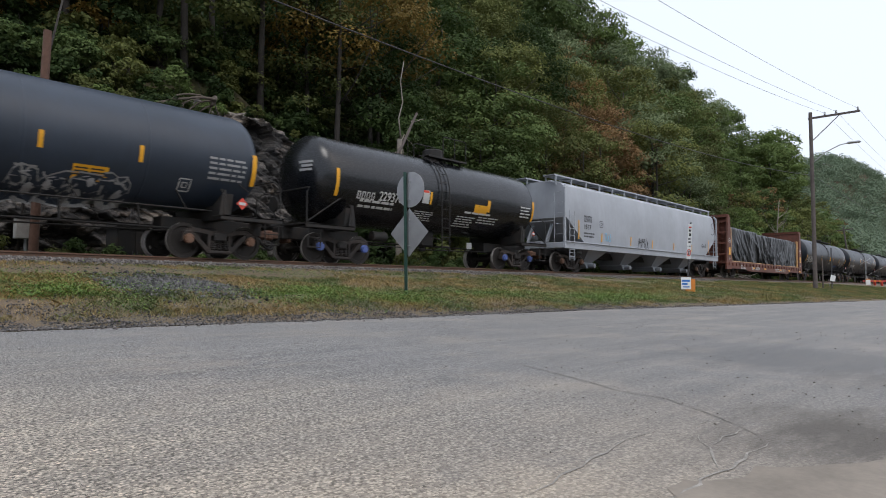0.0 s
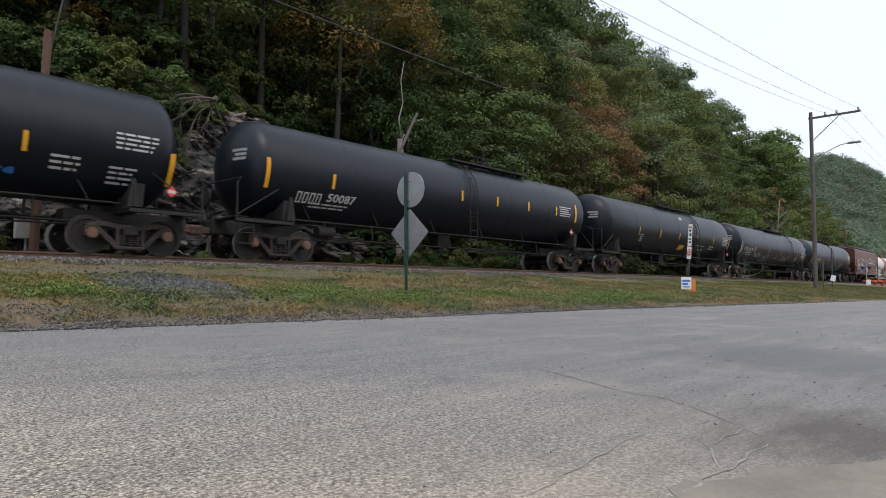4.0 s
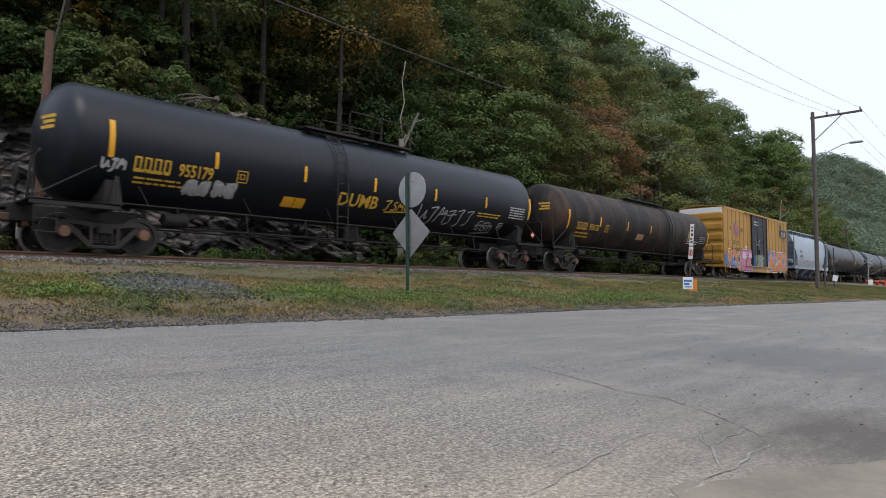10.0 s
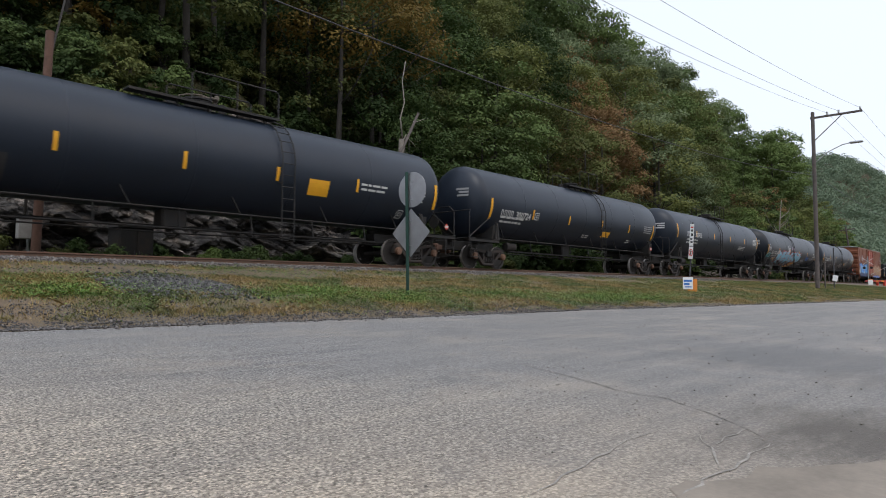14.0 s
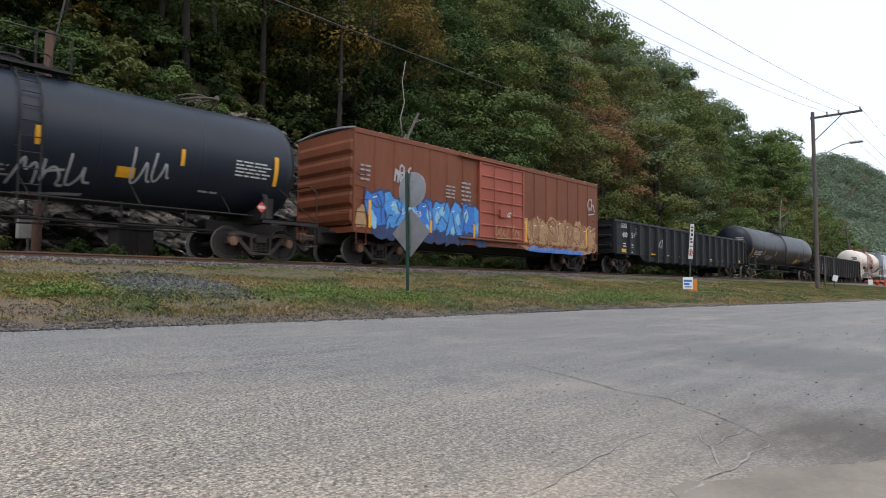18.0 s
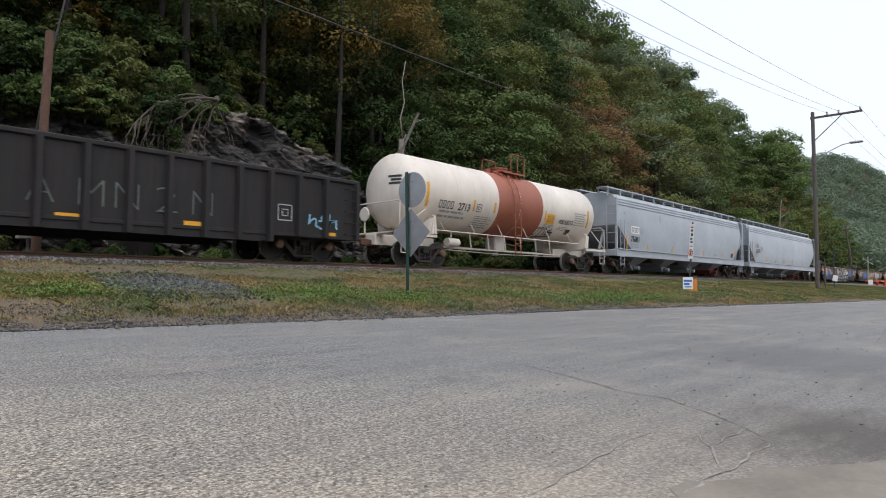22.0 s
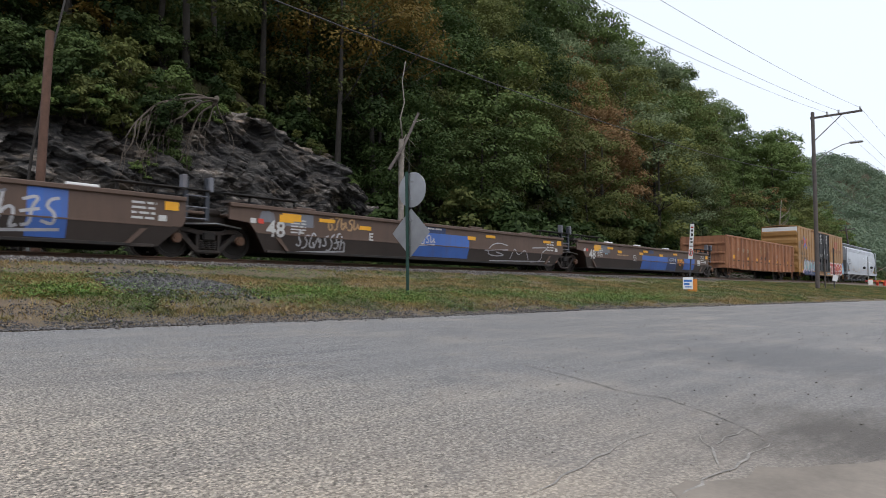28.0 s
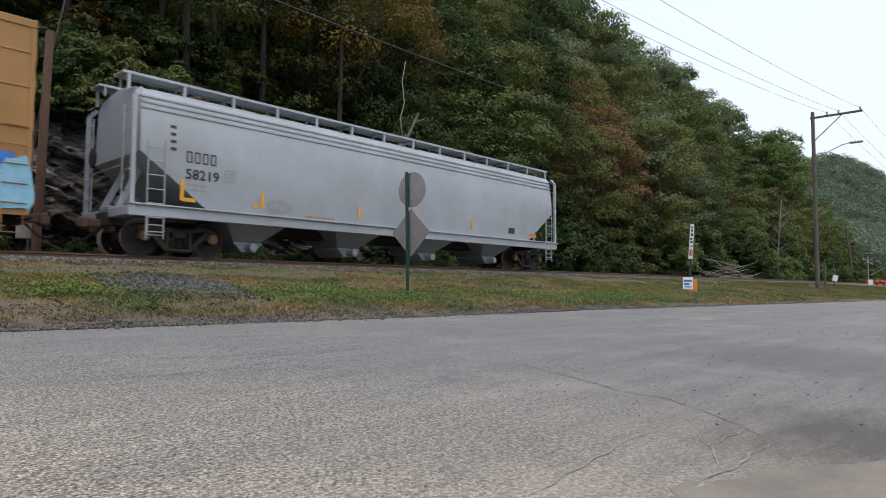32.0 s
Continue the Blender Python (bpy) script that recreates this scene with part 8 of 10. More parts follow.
c.bars("data_lines", 1.49, 1.91, 1.52, 1.79, 3, M_YINK, seed=90, words=1, ragged=.15)
box_mark(c, 4.49, 1.55, .3, M_WHITE)
c.bars("data_lines", 5.32, 6.20, 1.64, 2.00, 3, M_GREYINK, seed=46, words=1, ragged=.15)
c = tank_car(190.65, 201.7, "white tank car with a broad oxide red middle band", M_WHITETANK, R=1.36, zc=2.75, dome=.12, platform=.8, frame_mat=M_WHITETANK, band=(-1.28, 1.9), fit_mat=M_BANDRED)
head_stencil(c, M_BLACKINK)
c.strip(-5.77, 2.09, 2.93, 0.1)
c.strip(-3.12, 2.27, 2.69, 0.08)
c.strip(-1.34, 2.31, 2.78, 0.08)
c.strip(1.25, 2.33, 2.83, 0.08)
c.strip(3.34, 2.26, 2.70, 0.08)
c.strip(5.88, 2.16, 2.97, 0.1)
c.glyphs(4, -5.17, -4.40, 2.17, 0.24, M_BLACKINK)
c.letters("61197", -3.80, 2.14, 0.30, M_BLACKINK, width=0.81)
c.bars("data_lines", -4.98, -3.47, 1.98, 2.17, 2, M_GREYINK, seed=39, words=1, ragged=.15)
c.bars("data_lines", -2.83, -1.68, 1.89, 2.29, 4, M_BLACKINK, seed=41, words=1, ragged=.15)
c.patch("warning_panel", 2.10, 2.81, 2.23, 2.54, M_YELLOW)
c.bars("data_lines", 2.22, 2.92, 2.06, 2.19, 1, M_BLACKINK, seed=30, words=1, ragged=.15)
c.bars("data_lines", 3.92, 5.59, 2.34, 2.75, 4, M_GREYINK, seed=84, words=1, ragged=.15)
c.bars("data_lines", 4.57, 5.69, 2.18, 2.32, 1, M_BLACKINK, seed=2, words=1, ragged=.15)
c = tank_car(205.9, 222.3, "black tank car with yellow lettering and scrawled graffiti", M_BLACK, dome=.0, platform=2.3, ladder=-.6)
head_stencil(c, M_YINK)
c.strip(-5.59, 2.38, 2.83, 0.1)
c.strip(-2.75, 2.38, 2.85, 0.1)
c.strip(0.02, 2.39, 2.85, 0.1)
c.strip(2.95, 2.39, 2.82, 0.1)
c.strip(5.87, 2.39, 2.83, 0.1)
c.strip(8.86, 2.18, 3.07, 0.13)
c.glyphs(4, -7.69, -6.72, 2.09, 0.33, M_YINK)
c.letters("955179", -6.11, 2.08, 0.32, M_YINK, width=0.93)
box_mark(c, -4.94, 2.12, .3, M_YINK)
c.bars("data_lines", -7.69, -6.69, 1.96, 2.12, 1, M_YINK, seed=95, words=1, ragged=.15)
c.bars("data_lines", -7.64, -6.32, 1.73, 1.94, 2, M_YINK, seed=95, words=1, ragged=.15)
c.bubble(-6.33, -5.65, 1.63, 2.06, 2, M_SILVER, M_GREYINK, 80, "silver throw-up letters")
c.bubble(-5.56, -4.89, 1.64, 2.09, 2, M_SILVER, M_GREYINK, 77, "silver throw-up letters")
c.scrawl("graffiti", -8.43, -7.87, 2.02, 2.35, M_SILVER, 6, .06, 3, "silver scrawl")
c.letters("DUMB", -0.54, 1.86, 0.41, M_YINK, width=1.65)
c.scrawl("graffiti", 0.61, 1.82, 1.86, 2.23, M_YINK, 5, .045, 4, "yellow scrawl")
c.scrawl("graffiti", 2.28, 5.33, 1.60, 2.35, M_SILVER, 6, .045, 6, "silver scrawl")
c.scrawl("graffiti", 5.67, 6.79, 1.48, 1.98, M_SILVER, 72, .04, 3, "silver scrawl")
c.patch("warning_panel", -3.32, -2.54, 1.63, 1.91, M_YELLOW)
c.bars("data_lines", 5.49, 7.04, 1.99, 2.20, 2, M_YINK, seed=85, words=1, ragged=.15)
c.bars("data_lines", 7.49, 8.59, 2.08, 2.59, 5, M_WHITE, seed=75, words=1, ragged=.15)
box_mark(c, 7.06, 1.64, .25, M_WHITE)
c.diamond(9.07, 1.51, 0.15)
c.strip(-8.25, 2.3, 3.2, .13)
c = tank_car(226.5, 242.9, "rust-streaked black tank car with yellow lettering", M_RUSTBLACK, dome=.12, platform=2.3, ladder=.8)
head_stencil(c, M_YINK)
c.strip(-8.49, 2.06, 2.94, 0.13)
c.strip(-5.51, 2.32, 2.78, 0.1)
c.strip(-2.55, 2.31, 2.78, 0.1)
c.strip(0.26, 2.33, 2.77, 0.1)
c.strip(5.68, 2.27, 2.77, 0.1)
c.strip(8.93, 2.06, 2.92, 0.13)
c.glyphs(4, -7.61, -6.63, 2.09, 0.33, M_YINK)
c.letters("955172", -6.04, 2.11, 0.29, M_YINK, width=0.93)
box_mark(c, -4.90, 2.11, .32, M_YINK)
c.bars("data_lines", -7.61, -6.62, 1.99, 2.15, 1, M_YINK, seed=75, words=1, ragged=.15)
c.bars("data_lines", -7.59, -6.21, 1.64, 1.95, 2, M_YINK, seed=68, words=1, ragged=.15)
c.patch("warning_panel", -1.25, -0.42, 1.91, 2.23, M_TAN)
c.bars("data_lines", 5.64, 7.41, 1.96, 2.24, 2, M_WHITE, seed=18, words=1, ragged=.15)
c.bars("data_lines", 7.54, 8.62, 2.09, 2.58, 4, M_GREYINK, seed=1, words=1, ragged=.15)
box_mark(c, 7.15, 1.60, .25, M_WHITE)
c.diamond(9.24, 1.51, 0.13)
c = box_car(247.9, 260.4, "golden yellow boxcar with a black plug door and colourful graffiti", M_BOXGOLD, 2.9, ends=1.55, doors=[(-1.95, 1.8, .95, 4.9)], door_mat=M_DOORBLK, end_top=M_SIGNWHITE, vribs=19)
cross_emblem(c, -5.3, 3.6, 1.05, .9)
c.letters("next", -6.59, 3.59, 0.18, M_BLACKINK, width=0.41)
c.letters("load", -6.58, 3.43, 0.16, M_BLACKINK, width=0.41)
c.letters("any", -4.21, 3.58, 0.19, M_BLACKINK, width=0.33)
c.letters("road", -4.19, 3.44, 0.19, M_BLACKINK, width=0.47)
c.glyphs(2, -6.06, -5.54, 2.43, 0.27, M_BLACKINK)
c.glyphs(2, -5.27, -4.73, 2.43, 0.27, M_BLACKINK)
c.letters("5", -6.52, 1.99, 0.23, M_BLACKINK, width=0.25)
c.letters("0", -5.97, 1.95, 0.22, M_BLACKINK, width=0.25)
c.letters("4", -5.63, 1.95, 0.23, M_BLACKINK, width=0.24)
c.letters("0", -5.13, 1.96, 0.25, M_BLACKINK, width=0.27)
c.letters("1", -4.84, 1.97, 0.24, M_BLACKINK, width=0.24)
c.letters("3", -4.28, 1.99, 0.22, M_BLACKINK, width=0.25)
c.blob("spray_field", -7.11, -4.44, 0.78, 2.04, M_NAVY, seed=49)
c.piece("ROC", -7.0, -4.55, 0.82, 1.18, M_ORANGE, M_NAVY, M_SIGNWHITE, "rounded orange graffiti letters edged in white")
c.blob("spray_patch", -6.55, -6.1, 0.84, 1.5, M_BLUE, seed=5, off=.0155)
c.blob("spray_patch", -5.95, -5.3, 0.8, 1.22, M_SPRAYBLUE, seed=8, off=.0155)
c.blob("spray_field", -7.74, -7.11, 0.84, 1.74, M_BLUE, seed=2)
c.piece("SZ", -4.45, -1.7, 0.66, 1.42, M_PINK, M_NAVY, M_LILAC, "pink and lilac graffiti letters")
c.blob("spray_patch", -4.1, -3.2, 1.45, 2.0, M_LILAC, seed=18, off=.0155)
c.blob("spray_patch", -2.6, -1.95, 1.55, 1.95, M_LILAC, seed=19, off=.0155)
c.scrawl("graffiti", -3.49, -2.96, 2.08, 2.43, M_SIGNWHITE, 64, .07, 1, "white ring")
c.blob("spray_field", -1.62, -1.31, 0.64, 1.76, M_BLUE, seed=46, off=.085)
c.blob("spray_field", 1.76, 7.48, 0.70, 2.43, M_BLUE, seed=25)
c.piece("ALSKI", 1.95, 7.3, 0.74, 1.5, M_ORANGE, M_NAVY, M_SIGNWHITE, "orange graffiti letters on a blue field")
c.bubble(-1.13, 0.82, 0.76, 1.94, 3, [M_FADEGREEN,M_SILVER], M_GREYINK, 40, "faded green and grey letters", off=.085)
c.scrawl("graffiti", -1.11, -0.21, 2.48, 3.00, M_SILVER, 89, .05, 3, "silver tag", off=.085)
c.strip(-7.10, 1.14, 2.07, 0.1)
c.strip(-4.58, 1.09, 1.62, 0.1)
c.strip(-1.43, 1.05, 1.85, 0.1)
c.strip(4.49, 1.03, 1.46, 0.1)
c.bars("data_lines", -1.52, -0.36, 4.00, 4.44, 2, M_WHITE, seed=23, words=1, ragged=.15, off=.085)
c.patch("mark_panel", 5.61, 7.48, 3.63, 4.26, M_BLACKINK)
c.glyphs(3, 5.97, 7.17, 3.72, 0.33, M_WHITE)
c.bars("data_lines", 6.26, 7.36, 3.15, 3.66, 3, M_BLACKINK, seed=3, words=1, ragged=.15)
c.patch("label", 5.68, 6.04, 4.37, 4.69, M_BLACKINK)
c = hopper_car(265.6, 275.3, "blue-grey three-bay covered hopper with dark stencils", M_HOPBLUE, over=1.95, bays=3, sill=(1.05, 1.3), tank_end=-1, band=False, bulge=.3, cut_top=3.9, cut_run=1.45)
c.glyphs(4, -4.08, -3.30, 2.57, 0.28, M_BLACKINK)
c.letters("441105", -3.62, 2.10, 0.31, M_BLACKINK, width=0.98)
c.bars("data_lines", -4.14, -3.30, 1.70, 2.01, 2, M_GREYINK, seed=34, words=1, ragged=.15)
c.patch("reflective_strip", -4.61, -4.28, 1.34, 1.55, M_YELLOW)
c.patch("reflective_strip", -2.67, -2.22, 1.35, 1.47, M_YELLOW)
c.patch("reflective_strip", -0.55, -0.15, 1.32, 1.43, M_YELLOW)
c.patch("reflective_strip", 1.59, 2.02, 1.35, 1.49, M_YELLOW)
c.patch("reflective_strip", 3.64, 4.09, 1.39, 1.54, M_YELLOW)
c.bars("data_lines", -2.07, -0.98, 1.66, 1.92, 1, M_CRIMSON, seed=81, words=1, ragged=.15)
c.bars("data_lines", 0.49, 1.67, 1.66, 1.90, 1, M_CRIMSON, seed=33, words=1, ragged=.15)
c.scrawl("graffiti", -2.92, -2.68, 1.64, 1.87, M_CRIMSON, 50, .05, 2, "red round stencil")
c.scrawl("graffiti", -0.30, -0.05, 1.61, 1.85, M_CRIMSON, 32, .05, 2, "red round stencil")
c.scrawl("graffiti", 2.19, 2.46, 1.63, 1.86, M_CRIMSON, 67, .05, 2, "red round stencil")
c.scrawl("graffiti", 0.33, 0.52, 3.52, 3.82, M_YINK, 68, .04, 1, "yellow drip")
c.bars("data_lines", -2.27, -0.76, 1.16, 1.32, 1, M_GREYINK, seed=67, words=1, ragged=.15)
box_mark(c, -2.39, 2.16, .25, M_GREYINK)
c = tank_car(279.6, 296.6, "charcoal tank car with a yellow warning panel and red placard", M_CHAR, dome=.08, platform=2.2, ladder=.95)
head_stencil(c)
c.strip(-9.00, 2.06, 2.93, 0.13)
c.strip(-6.05, 2.26, 2.70, 0.1)
c.strip(-3.28, 2.27, 2.70, 0.1)
c.strip(-0.30, 2.27, 2.72, 0.1)
c.strip(2.46, 2.30, 2.70, 0.1)
c.strip(5.43, 2.30, 2.72, 0.1)
c.strip(9.08, 2.07, 2.96, 0.13)
c.glyphs(4, -8.22, -7.44, 2.12, 0.29, M_WHITE)
c.letters("211993", -6.72, 2.13, 0.28, M_WHITE, width=1.06)
box_mark(c, -5.87, 2.15, .32, M_WHITE)
c.bars("data_lines", -8.06, -6.40, 1.75, 2.11, 2, M_GREYINK, seed=66, words=1, ragged=.15)
c.patch("repainted_patch", -5.31, -4.14, 1.52, 2.10, M_BLACKINK)
c.patch("warning_panel", 3.57, 4.32, 2.03, 2.51, M_YELLOW)
c.bars("data_lines", 5.59, 6.79, 2.30, 2.61, 2, M_WHITE, seed=75, words=1, ragged=.15)
c.bars("data_lines", 7.55, 8.57, 2.19, 2.62, 4, M_WHITE, seed=49, words=1, ragged=.15)
box_mark(c, 7.46, 1.66, .25, M_WHITE)
c.patch("red_label", -8.84, -8.67, 1.83, 1.93, M_REDSIGN)
c.diamond(9.68, 1.47, 0.13)
c = tank_car(300.8, 315.1, "charcoal tank car with brass fittings and hazard placards", M_CHAR, dome=.12, platform=1.4, ladder=.5)
head_stencil(c)
c.strip(-7.44, 2.00, 2.85, 0.13)
c.strip(-4.48, 2.21, 2.63, 0.1)
c.strip(-1.51, 2.20, 2.61, 0.1)
c.strip(1.58, 2.20, 2.63, 0.1)
c.strip(4.52, 2.21, 2.63, 0.1)
c.strip(7.45, 1.97, 2.79, 0.13)
c.glyphs(4, -6.75, -5.87, 2.16, 0.29, M_WHITE)
c.letters("300724", -5.19, 2.16, 0.29, M_WHITE, width=1.06)
box_mark(c, -4.35, 2.22, .28, M_WHITE)
c.bars("data_lines", -6.70, -5.01, 1.84, 2.19, 2, M_WHITE, seed=21, words=1, ragged=.15)
c.patch("warning_panel", 1.85, 2.62, 1.82, 2.10, M_YELLOW)
c.bars("data_lines", 0.12, 0.74, 1.67, 1.84, 2, M_WHITE, seed=88, words=1, ragged=.15)
c.bars("data_lines", 6.29, 7.29, 2.25, 2.69, 4, M_GREYINK, seed=35, words=1, ragged=.15)
c.bars("data_lines", 4.74, 5.20, 1.65, 1.83, 2, M_WHITE, seed=66, words=1, ragged=.15)
c.diamond(7.09, 1.44, 0.13)
c = tank_car(319.3, 333.7, "charcoal tank car with small white stencils and yellow strips", M_CHAR, dome=.12, platform=1.5, strips=4)
tank_marks(c, "300718")
c = tank_car(337.85, 352.1, "black tank car with a pale blue and red mural", M_BLACK, dome=.1, platform=1.5)
head_stencil(c)
c.strip(-7.73, 2.03, 2.91, 0.13)
c.strip(-4.62, 2.23, 2.67, 0.1)
c.strip(-1.49, 2.23, 2.68, 0.1)
c.strip(1.64, 2.24, 2.65, 0.1)
c.strip(4.54, 2.29, 2.68, 0.1)
c.strip(7.74, 2.03, 2.90, 0.13)
c.glyphs(4, -6.69, -5.91, 2.13, 0.27, M_WHITE)
c.letters("222658", -5.25, 2.15, 0.27, M_WHITE, width=1.11)
c.bars("data_lines", -6.50, -5.07, 1.74, 2.05, 2, M_GREYINK, seed=92, words=1, ragged=.15)
c.bubble(-4.73, 2.38, 1.30, 2.63, 6, M_SKYBLUE, M_CRIMSON, 32, "pale blue mural letters edged in red")
c.blob("spray_field", 0.23, 1.90, 1.25, 1.70, M_YELLOW, seed=32)
c.scrawl("graffiti", -7.80, -6.98, 2.19, 3.09, M_SILVER, 23, .06, 3, "white sprayed tag")
c.scrawl("graffiti", -7.80, -6.77, 1.87, 2.19, M_TEAL, 13, .05, 4, "teal scrawl")
c.scrawl("graffiti", -2.10, -1.35, 2.54, 3.04, M_SIGNWHITE, 12, .05, 3, "white tag")
c.scrawl("graffiti", -0.74, 0.02, 2.64, 3.07, M_LILAC, 1, .045, 3, "violet scrawl")
c.blob("spray_field", -6.35, -4.98, 1.54, 1.90, M_TAN, seed=12)
c.scrawl("graffiti", 2.88, 4.00, 1.51, 2.17, M_SILVER, 70, .05, 2, "grey figure-like scroll")
c.scrawl("graffiti", 4.27, 5.18, 1.89, 2.36, M_BLUE, 48, .07, 3, "blue tag")
c.letters("CCP", 6.01, 1.98, 0.21, M_GREYINK, width=1.58)
c.scrawl("graffiti", -0.91, -0.40, 1.34, 2.20, M_SIGNWHITE, 60, .05, 2, "white lines")
c.bars("data_lines", 6.67, 7.64, 2.05, 2.62, 4, M_WHITE, seed=44, words=1, ragged=.15)
c.diamond(8.09, 1.46, 0.15)
c = tank_car(356.35, 370.45, "charcoal tank car with white round tags", M_CHAR, dome=.12, platform=1.2, ladder=.2)
head_stencil(c)
c.strip(-7.26, 2.11, 3.00, 0.13)
c.strip(-4.38, 2.33, 2.77, 0.1)
c.strip(-1.74, 2.33, 2.77, 0.1)
c.strip(1.23, 2.35, 2.77, 0.1)
c.strip(4.50, 2.33, 2.76, 0.1)
c.strip(7.25, 2.13, 2.97, 0.13)
c.glyphs(4, -6.94, -5.94, 2.24, 0.26, M_WHITE)
c.letters("300725", -5.16, 2.18, 0.30, M_WHITE, width=1.22)
box_mark(c, -4.20, 2.21, .32, M_WHITE)
c.bars("data_lines", -6.75, -5.00, 1.85, 2.26, 2, M_GREYINK, seed=21, words=1, ragged=.15)
c.scrawl("graffiti", -3.92, -2.59, 1.67, 2.53, M_SILVER, 32, .055, 2, "white circle tag")
c.scrawl("graffiti", -2.59, -1.03, 1.77, 2.73, M_SILVER, 46, .055, 4, "white spiked tag")
c.scrawl("graffiti", 0.85, 2.39, 1.40, 2.30, M_SILVER, 70, .055, 3, "white rounded tag")
c.scrawl("graffiti", 3.27, 4.22, 1.71, 2.61, M_SILVER, 25, .05, 2, "white circle tag")
c.patch("warning_panel", 2.96, 3.38, 1.88, 2.13, M_YELLOW)
c.bars("data_lines", 0.20, 0.87, 1.59, 1.87, 3, M_GREYINK, seed=54, words=1, ragged=.15)
c.bars("data_lines", 5.99, 7.09, 2.23, 2.71, 5, M_WHITE, seed=58, words=1, ragged=.15)
c.bars("data_lines", 5.08, 5.66, 1.69, 1.80, 1, M_GREYINK, seed=3, words=1, ragged=.15)
c.diamond(6.79, 1.47, 0.16)
c = box_car(375.0, 387.4, "rusty oxide brown boxcar with faded red door and blue graffiti", M_BOXRED, 2.45, ends=1.55, top=4.42, floor=1.08, sillz=.85, doors=[(-1.55, 1.4, 1.15, 4.2)], door_mat=M_DOORRED, roof_mat=M_ROOFGREY, grid_ribs=False, vribs=17)
c.scrawl("graffiti", -6.03, -5.26, 2.68, 3.59, M_SILVER, 23, .07, 4, "white sprayed letters")
c.bubble(-7.22, -1.01, 0.72, 2.46, 8, [M_BLUE,M_SPRAYBLUE,M_SPRAYBLUE,M_SKYBLUE], M_NAVY, 2, "bright blue graffiti letters")
c.blob("spray_field", -7.72, -7.27, 1.15, 1.88, M_TAN, seed=38)
c.glyphs(2, -5.72, -5.43, 2.17, 0.19, M_WHITE)
c.glyphs(2, -5.15, -4.84, 2.21, 0.19, M_WHITE)
c.letters("54", -5.56, 1.72, 0.21, M_WHITE, width=0.28)
c.letters("350", -4.94, 1.70, 0.22, M_WHITE, width=0.38)
c.bars("data_lines", -5.69, -4.76, 1.16, 1.54, 3, M_GREYINK, seed=17, words=1, ragged=.15)
c.strip(-7.12, 1.16, 2.07, 0.12)
c.strip(-4.25, 1.10, 1.62, 0.12)
c.strip(-1.83, 1.11, 1.66, 0.12)
c.scrawl("graffiti", -0.60, 1.02, 1.25, 1.79, M_TAN, 84, .05, 5, "faded scrawl", off=.085)
c.blob("spray_field", 1.02, 7.59, 0.85, 2.35, M_TAN, seed=22)
c.bubble(1.20, 7.46, 0.93, 2.31, 9, [M_TAN,M_FADETAN,M_TAN], M_BOXRED, 71, "buff and grey overlapping letters")
c.strip(1.61, 1.17, 2.11, 0.1)
c.strip(6.61, 1.24, 2.07, 0.1)
c.scrawl("graffiti", 6.71, 7.40, 2.84, 3.69, M_SILVER, 85, .06, 2, "white tag")
c.bars("data_lines", -7.53, -7.09, 2.62, 3.22, 4, M_GREYINK, seed=28, words=1, ragged=.15)
c.bars("data_lines", -3.45, -2.92, 2.48, 3.01, 4, M_GREYINK, seed=18, words=1, ragged=.15)
c.bars("data_lines", -2.58, -2.01, 2.28, 3.24, 6, M_GREYINK, seed=83, words=1, ragged=.15)
c.scrawl("graffiti", -0.18, 0.47, 2.07, 2.33, M_WHITE, 22, .04, 2, "small tag", off=.085)
c.blob("spray_field", 1.77, 6.40, 0.77, 1.08, M_BLUE, seed=62)
c = gondola_car(392.3, 409.25, "black steel gondola with white number and yellow reflectors", M_GONBLK, over=2.25, ribs=18, post_at=-8.52)
c.glyphs(3, -9.33, -8.65, 2.41, 0.28, M_WHITE)
c.letters("400", -8.94, 1.92, 0.28, M_WHITE, width=0.58)
c.letters("551", -8.12, 1.93, 0.29, M_WHITE, width=0.54)
box_mark(c, -7.70, 2.13, .32, M_GREYINK)
c.bars("data_lines", -9.13, -8.74, 1.33, 1.60, 2, M_WHITE, seed=14, words=1, ragged=.15)
c.bars("data_lines", -8.35, -7.92, 1.35, 1.60, 3, M_WHITE, seed=2, words=1, ragged=.15)
c.bars("data_lines", -8.30, -7.98, 1.05, 1.16, 1, M_WHITE, seed=6, words=1, ragged=.15)
c.patch("reflective_panel", -9.32, -8.81, 1.04, 1.29, M_YELLOW)
c.patch("reflective_strip", -5.77, -5.26, 1.02, 1.17, M_YELLOW)
c.patch("reflective_strip", -3.85, -3.33, 1.02, 1.17, M_YELLOW)
c.patch("reflective_strip", -1.90, -1.40, 1.01, 1.16, M_YELLOW)
c.patch("reflective_strip", 2.92, 3.48, 1.00, 1.16, M_YELLOW)
c.patch("reflective_strip", 4.93, 5.47, 1.00, 1.17, M_YELLOW)
c.patch("reflective_strip", 8.66, 9.11, 1.02, 1.26, M_YELLOW)
c.scrawl("graffiti", -4.99, -4.22, 1.56, 2.04, M_SILVER, 64, .05, 4, "silver tag with a loop above")
c.scrawl("graffiti", -9.95, -9.73, 1.36, 1.55, M_TAN, 24, .05, 1, "round tan stencil")
box_mark(c, 7.14, 1.25, .3, M_TAN)
c = tank_car(413.95, 430.8, "black tank car with white number and rusty trucks", M_BLACK, R=1.48, zc=2.75, dome=.12, platform=1.6)
head_stencil(c)
c.strip(-8.73, 1.58, 2.39, 0.13)
c.strip(-5.65, 1.95, 2.40, 0.1)
c.strip(-2.56, 1.97, 2.41, 0.1)
